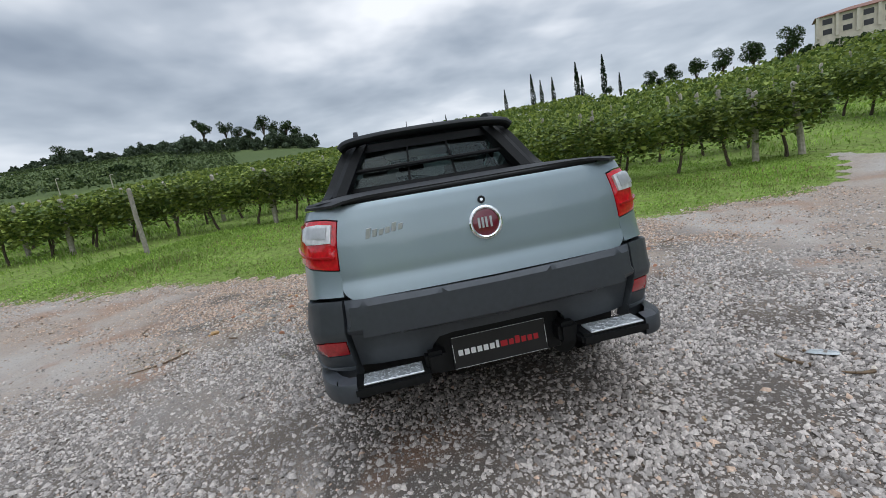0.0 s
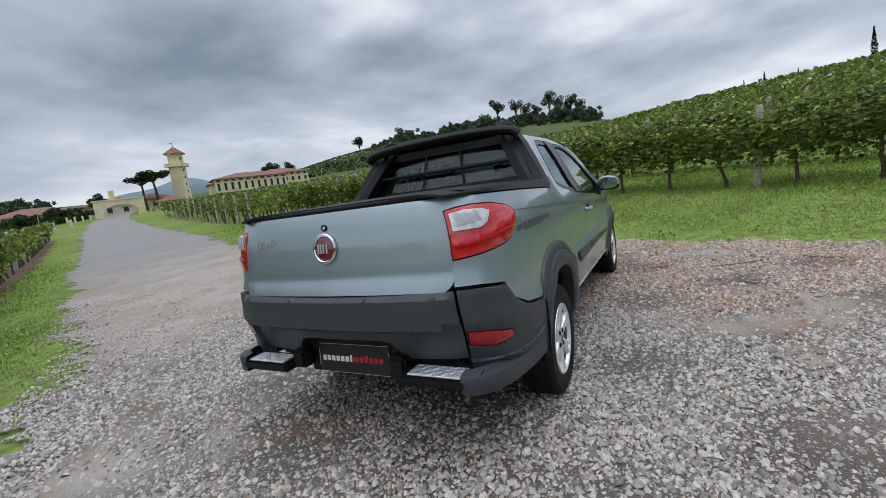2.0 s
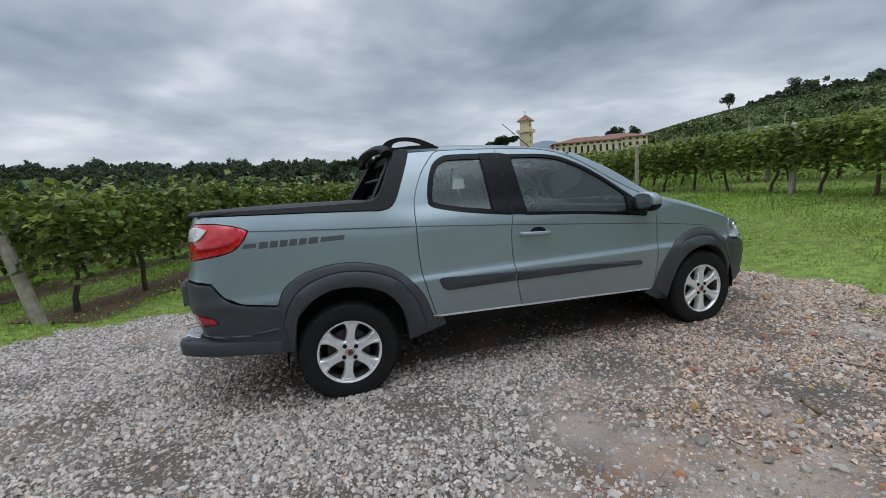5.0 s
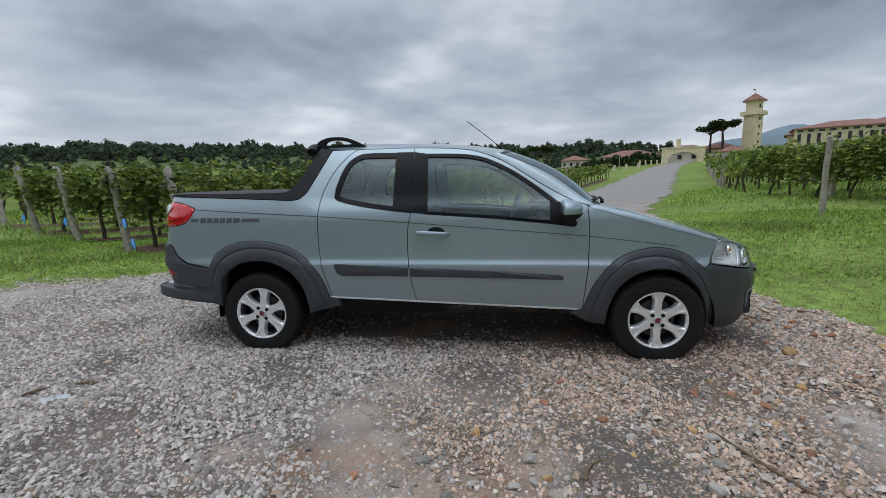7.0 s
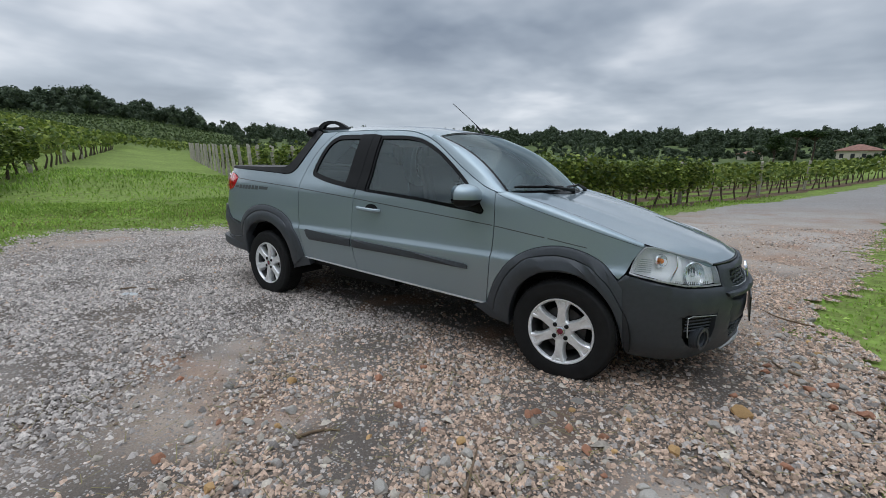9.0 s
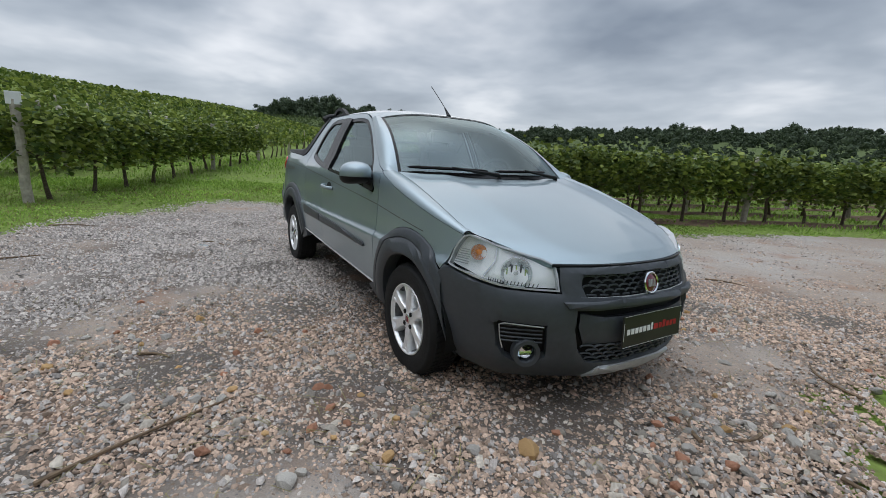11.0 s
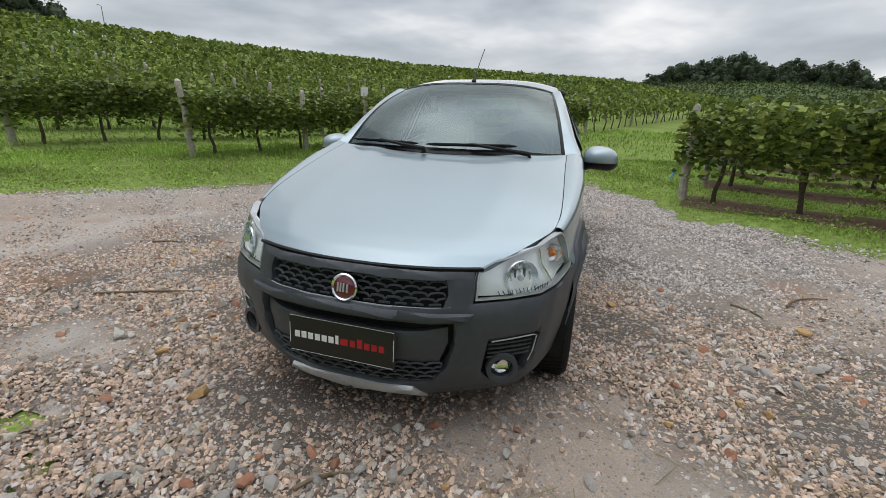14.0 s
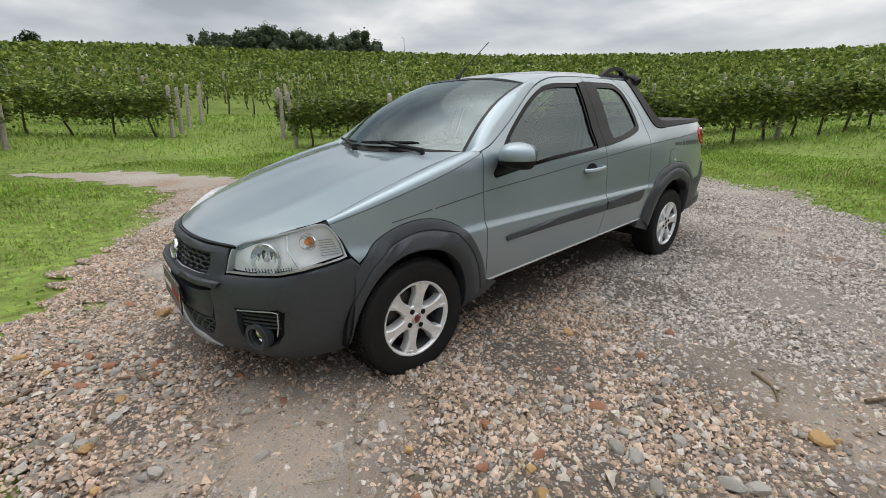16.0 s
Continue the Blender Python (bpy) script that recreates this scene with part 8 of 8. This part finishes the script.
def woods(name, az0, az1, r, depth, hmin, hmax, n, label, size=1.1, mat="far_haze_leaf"):
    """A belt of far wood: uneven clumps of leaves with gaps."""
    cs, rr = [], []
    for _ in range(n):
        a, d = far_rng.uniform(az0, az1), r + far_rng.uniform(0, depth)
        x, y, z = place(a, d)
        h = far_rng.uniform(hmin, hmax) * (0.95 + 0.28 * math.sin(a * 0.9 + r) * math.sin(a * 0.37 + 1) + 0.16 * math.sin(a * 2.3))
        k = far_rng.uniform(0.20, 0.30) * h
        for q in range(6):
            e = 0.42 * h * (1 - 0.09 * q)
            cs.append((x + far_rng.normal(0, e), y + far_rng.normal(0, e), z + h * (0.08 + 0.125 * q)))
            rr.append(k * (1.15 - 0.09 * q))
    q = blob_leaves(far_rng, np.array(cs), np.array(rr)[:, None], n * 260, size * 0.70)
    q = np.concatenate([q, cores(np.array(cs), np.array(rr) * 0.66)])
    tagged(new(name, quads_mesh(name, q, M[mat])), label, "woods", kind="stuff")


woods("ridge_grove", -121, -102.5, 78, 5, 3.6, 5.6, 120, "dense dark grove on the crest of the vineyard hill", 0.42)
woods("ridge_grove", -101.5, -97, 82, 3, 0.8, 2.0, 12, "low dark bushes on the crest of the vineyard hill", 0.4)
woods("hill_woods", 154.5, 172, 215, 70, 7, 11, 190, "dark wooded hilltop beyond the vineyard")
woods("hill_woods", 171, 181, 150, 25, 2, 4, 30, "low wood along the hill's shoulder", 0.9)
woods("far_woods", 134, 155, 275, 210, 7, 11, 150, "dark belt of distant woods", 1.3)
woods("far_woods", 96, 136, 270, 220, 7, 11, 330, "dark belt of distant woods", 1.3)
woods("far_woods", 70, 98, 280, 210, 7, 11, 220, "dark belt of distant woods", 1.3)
woods("valley_trees", 72, 100, 130, 60, 3, 6, 60, "scattered dark trees in the valley", 0.8)
woods("valley_trees", 100, 150, 140, 90, 3, 7, 60, "scattered dark trees in the valley", 0.8)
woods("slope_woods", 6, 21, 190, 45, 5, 8, 70, "dark woods along the far slope")
woods("slope_woods", 20, 31, 222, 25, 4, 7, 60, "dark woods along the far slope", 0.9)
woods("slope_woods", 30, 36, 225, 20, 4, 6, 20, "dark hedge along the far slope", 0.9)
woods("slope_hedge", 21, 44, 150, 6, 1.5, 2.5, 40, "dark hedge between far fields", 0.6, "hedge")
woods("slope_hedge", 24, 45, 120, 4, 1.0, 2.0, 30, "dark hedge between far fields", 0.5, "hedge")
woods("gate_trees", 69, 79, 82, 8, 1.2, 2.4, 40, "green bushes beside the estate gate", 0.45, "hedge")


def far_hills():
    """Mountains on the horizon behind the estate, their blue-grey haze painted into the colour."""
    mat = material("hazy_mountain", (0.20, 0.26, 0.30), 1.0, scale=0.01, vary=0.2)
    verts, faces = [], []
    angs = np.arange(38, 112, 1.0)
    for i, a in enumerate(angs):
        r = 1900
        h = 70 + 115 * math.exp(-((a - 58) / 9) ** 2) + 60 * math.exp(-((a - 88) / 7) ** 2) + 9 * math.sin(a * 0.9)
        x, y = r * math.cos(radians(a)), r * math.sin(radians(a))
        verts += [(x, y, -20), (x * 1.02, y * 1.02, h * 0.8), (x * 1.06, y * 1.06, h)]
    for i in range(len(angs) - 1):
        for j in (0, 1):
            faces.append((3 * i + j, 3 * i + 3 + j, 3 * i + 4 + j, 3 * i + 1 + j))
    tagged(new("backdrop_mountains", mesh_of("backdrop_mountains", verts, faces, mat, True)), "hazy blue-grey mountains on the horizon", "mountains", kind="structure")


far_hills()


def oriented(e, x, y, z, yaw):
    e.location, e.rotation_euler = (x, y, z), (0, 0, yaw)
    return e


def hip_roof(lx, ly, z, h, over=0.4, ridge=0.5):
    bm = bmesh.new()
    a = [bm.verts.new(v) for v in ((-lx - over, -ly - over, z), (lx + over, -ly - over, z), (lx + over, ly + over, z), (-lx - over, ly + over, z))]
    k = max(lx - ly, 0) * ridge + (lx if ridge == 1 else 0) * 0
    t = [bm.verts.new(v) for v in ((-k, 0, z + h), (k, 0, z + h))]
    bm.faces.new((a[0], a[1], t[1], t[0])); bm.faces.new((a[1], a[2], t[1])); bm.faces.new((a[2], a[3], t[0], t[1])); bm.faces.new((a[3], a[0], t[0]))
    b = [bm.verts.new(v.co - Vector((0, 0, 0.12))) for v in a]
    for i in range(4):
        bm.faces.new((a[i], b[i], b[(i + 1) % 4], a[(i + 1) % 4]))
    bm.faces.new(b)
    bmesh.ops.remove_doubles(bm, verts=bm.verts[:], dist=0.001)
    bmesh.ops.recalc_face_normals(bm, faces=bm.faces[:])
    return bm


def wall_box(lo, hi):
    return box(bmesh.new(), lo, hi)


def house_window(e, x, y, z, w, h, n):
    """A framed window set into a wall that faces n."""
    sd = Vector((0, 0, 1)).cross(Vector(n))
    o = part("window", slab(bmesh.new(), Vector((x, y, z)) - Vector(n) * 0.02, sd, (0, 0, 1), n, w * 1.25, h * 1.15, 0.05), M["wall_white"], e)
    part("pane", slab(bmesh.new(), Vector((x, y, z)) + Vector(n) * 0.03, sd, (0, 0, 1), n, w, h, 0.02), M["dark_open"], o)


def tower():
    x, y = 41.8, 69.7
    yaw = math.atan2(y, x) + radians(62)
    e = oriented(thing("watch_tower", "cream yellow square tower with a tiled hip roof", "tower"), x, y, hz(x, y) - 0.3, yaw)
    e.scale = (0.93, 0.93, 0.93)
    b = 0.98
    H = 6.9
    part("wall", wall_box((-b, -b, 0), (b, b, H)), M["wall_cream"], e)
    part("balcony", wall_box((-b - 0.42, -b - 0.42, H), (b + 0.42, b + 0.42, H + 0.16)), M["wall_cream"], e)
    bm = bmesh.new()
    for s in (-1, 1):
        box(bm, (-b - 0.42, s * (b + 0.36) - 0.05, H + 0.16), (b + 0.42, s * (b + 0.36) + 0.05, H + 0.62))
        box(bm, (s * (b + 0.36) - 0.05, -b - 0.36, H + 0.16), (s * (b + 0.36) + 0.05, b + 0.36, H + 0.62))
    part("parapet", bm, M["wall_cream"], e)
    part("upper_wall", wall_box((-b * 0.88, -b * 0.88, H + 0.16), (b * 0.88, b * 0.88, H + 2.15)), M["wall_cream"], e)
    part("cornice", wall_box((-b - 0.2, -b - 0.2, H + 2.15), (b + 0.2, b + 0.2, H + 2.35)), M["wall_cream"], e)
    part("roof", hip_roof(b, b, H + 2.37, 1.25, 0.30), M["roof_tile"], e, "terracotta hip roof")
    bm = bmesh.new()
    tube(bm, [(0, 0, H + 3.5), (0, 0, H + 4.3)], 0.03, 5)
    slab(bm, (0.22, 0, H + 4.15), (1, 0, 0.2), (0, 0, 1), (0, 1, 0), 0.45, 0.14, 0.02)
    part("weathervane", bm, M["black"], e)
    for n in ((0, -1, 0), (-1, 0, 0), (1, 0, 0)):
        for k in range(5):
            house_window(e, n[0] * b, n[1] * b, 1.3 + 1.25 * k, 0.34, 0.42, n)
        house_window(e, n[0] * b * 0.88, n[1] * b * 0.88, H + 1.45, 0.40, 0.5, n)


tower()


def block(name, label, cat, x, y, yaw, lx, ly, h, rh, wins=(), wall="wall_cream", sink=0.3):
    """A house with walls, hip roof and rows of windows on its front (-y local) and ends."""
    e = oriented(thing(name, label, cat), x, y, hz(x, y) - sink, yaw)
    part("wall", wall_box((-lx, -ly, 0), (lx, ly, h)), M[wall], e)
    part("roof", hip_roof(lx, ly, h + 0.02, rh), M["roof_tile"], e, "terracotta tiled roof")
    for n, z, w, hh, cnt in wins:
        span = lx if n[1] else ly
        for k in range(cnt):
            q = -span + 2 * span * (k + 0.5) / cnt
            p = (q, n[1] * ly, z) if n[1] else (n[0] * lx, q, z)
            house_window(e, p[0], p[1], p[2], w, hh, n)
    return e


FR = (0, -1, 0)
facing = lambda az: math.radians(az) - math.pi / 2  # noqa: E731
x, y, _ = place(54.6, 88)
block("winery_wing", "low cream estate wing with a tiled roof", "building", x, y, facing(58), 3.6, 2.0, 1.9, 1.0, ((FR, 1.2, 0.9, 1.0, 2),), sink=0.0)
x, y, _ = place(52.3, 88)
block("winery_hall", "two-storey cream estate hall with arcade windows", "building", x, y, facing(62), 6.4, 2.4, 2.5, 1.05, ((FR, 1.05, 0.42, 1.3, 11), (FR, 2.15, 0.7, 0.3, 10)), sink=0.1)
x, y, _ = place(48.6, 92)
block("winery_annex", "cream estate annex with a tiled roof and balcony", "building", x, y, facing(62), 5.2, 2.4, 2.4, 1.0, ((FR, 1.0, 0.5, 0.7, 8), (FR, 2.0, 0.5, 0.4, 8)), sink=0.1)
x, y, _ = place(61.5, 74)
block("gate_lodge", "small cream lodge with a tiled roof at the gate", "building", x, y, facing(60), 1.6, 1.2, 1.3, 0.8, ((FR, 0.8, 0.4, 0.5, 2),))
x, y, _ = place(62.9, 82)
block("gate_house", "cream gate house with a low tiled roof", "building", x, y, facing(64), 2.4, 1.6, 1.9, 1.0, ((FR, 1.1, 0.5, 0.7, 3),))
x, y, _ = place(66.3, 90)
block("barn", "long barn with a brown tiled roof", "building", x, y, facing(70), 4.5, 2.2, 1.9, 1.2, ((FR, 0.9, 0.7, 0.8, 4),), "wall_white")
x, y, _ = place(72.5, 100)
block("barn", "long barn with a brown tiled roof", "building", x, y, facing(72), 6.0, 2.5, 1.9, 1.4, ((FR, 0.9, 0.7, 0.8, 5),), "wall_white")
x, y, _ = place(79.3, 115)
block("farmhouse", "pale farmhouse with a terracotta roof", "house", x, y, facing(80), 3.2, 2.4, 2.2, 1.3, ((FR, 1.2, 0.6, 0.8, 4),), "wall_white")
x, y, _ = place(88.2, 150)
block("farmhouse", "pale farmhouse with a terracotta roof", "house", x, y, facing(88), 3.0, 2.0, 1.8, 1.0, ((FR, 1.0, 0.6, 0.7, 3),), "wall_white")
# hotel on the hilltop, seen end on
x, y, _ = place(-55.2, 108)
ho = block("hilltop_hotel", "white hillside hotel with balconies and a tiled roof", "building", x, y, facing(-46), 6.5, 2.6, 3.6, 0.9, ((FR, 0.9, 1.2, 0.9, 5), (FR, 2.6, 1.3, 0.9, 5)), "wall_white", -2.2)
for k in range(6):
    q = -6.5 + 13 * k / 5
    part("pilaster", wall_box((q - 0.22, -3.0, 0), (q + 0.22, -2.55, 3.6)), M["wall_white"], ho)
part("plinth", wall_box((-6.6, -2.7, -5), (6.6, 2.7, 0)), M["wall_white"], ho)
woods("hotel_hedge", -57, -49, 96, 3, 1.6, 2.6, 24, "clipped dark hedge below the hotel", 0.35, "hedge")


def estate_gate():
    gx, gy = xy(2.9, 72)
    e = oriented(thing("estate_gate", "cream yellow estate gateway with a wide arch", "gate"), gx, gy, hz(gx, gy) - 0.1, math.atan2(EU[1], EU[0]) + 0.06)
    bm = bmesh.new()
    W, Hh, a, b = 2.85, 2.35, 1.95, 1.35
    arc = [(a * math.cos(t), 0.75 + b * 0.72 * math.sin(t)) for t in np.linspace(0, math.pi, 17)]
    out = [(W, 0), (W, Hh), (-W, Hh), (-W, 0), (-a, 0)] + arc[::-1] + [(a, 0)]
    f = bm.faces.new([bm.verts.new((px, -0.5, pz)) for px, pz in out])
    r = bmesh.ops.extrude_face_region(bm, geom=[f])
    for v in [g for g in r["geom"] if isinstance(g, bmesh.types.BMVert)]:
        v.co.y = 0.5
    bmesh.ops.recalc_face_normals(bm, faces=bm.faces[:])
    part("archway", bm, M["wall_cream"], e, smooth=0)
    part("coping", wall_box((-W - 0.1, -0.6, Hh), (W + 0.1, 0.6, Hh + 0.14)), M["wall_cream"], e)
    part("chimney", wall_box((-0.95, -0.3, Hh + 0.14), (-0.35, 0.3, Hh + 1.35)), M["wall_cream"], e)
    for k in range(7):
        q = W + 0.5 + 0.8 * k
        part("fence_pillar", wall_box((q, -0.14, 0), (q + 0.22, 0.14, 0.75)), M["wall_cream"], e)
    for k in range(4):
        part("fence_pillar", wall_box((-W - 0.7 - 0.8 * k, -0.14, 0), (-W - 0.48 - 0.8 * k, 0.14, 0.75)), M["wall_cream"], e)


estate_gate()
fp = None
for k in range(34):
    px, py = xy(-2.5 - 1.55 * k, 64 - 0.25 * k)
    if fp is None:
        fp = tagged(new("fence_post", finish(box(bmesh.new(), (-0.13, -0.13, -0.2), (0.13, 0.13, 0.85), 0.02, 1), "fence_post", M["wall_white"])), "short pale fence post along the estate road", "post", "fence posts")
        fp.location = (px, py, hz(px, py))
    else:
        copy_thing(fp, Matrix.Translation((px, py, hz(px, py))))


def lamp_mast(az, r, h):
    x, y, z = place(az, r)
    bm = bmesh.new()
    tube(bm, [(0, 0, -0.2), (0, 0, h)], [0.07, 0.04], 6)
    tube(bm, [(0, 0, h), (0.25, 0, h + 0.1), (0.5, 0, h + 0.08)], [0.03, 0.03, 0.05], 5)
    ob = new("utility_pole", finish(bm, "utility_pole", M["post"]))
    ob.location = (x, y, z)
    tagged(ob, "slim grey utility pole among the vineyards", "pole", "utility poles")


for az, r, h in ((-125.2, 72, 3.6), (34.4, 62, 3.2), (43.8, 60, 2.4), (78.3, 66, 1.9), (73.4, 66, 2.1), (30.6, 45, 2.6), (85.5, 68, 1.8)):
    lamp_mast(az, r, h)
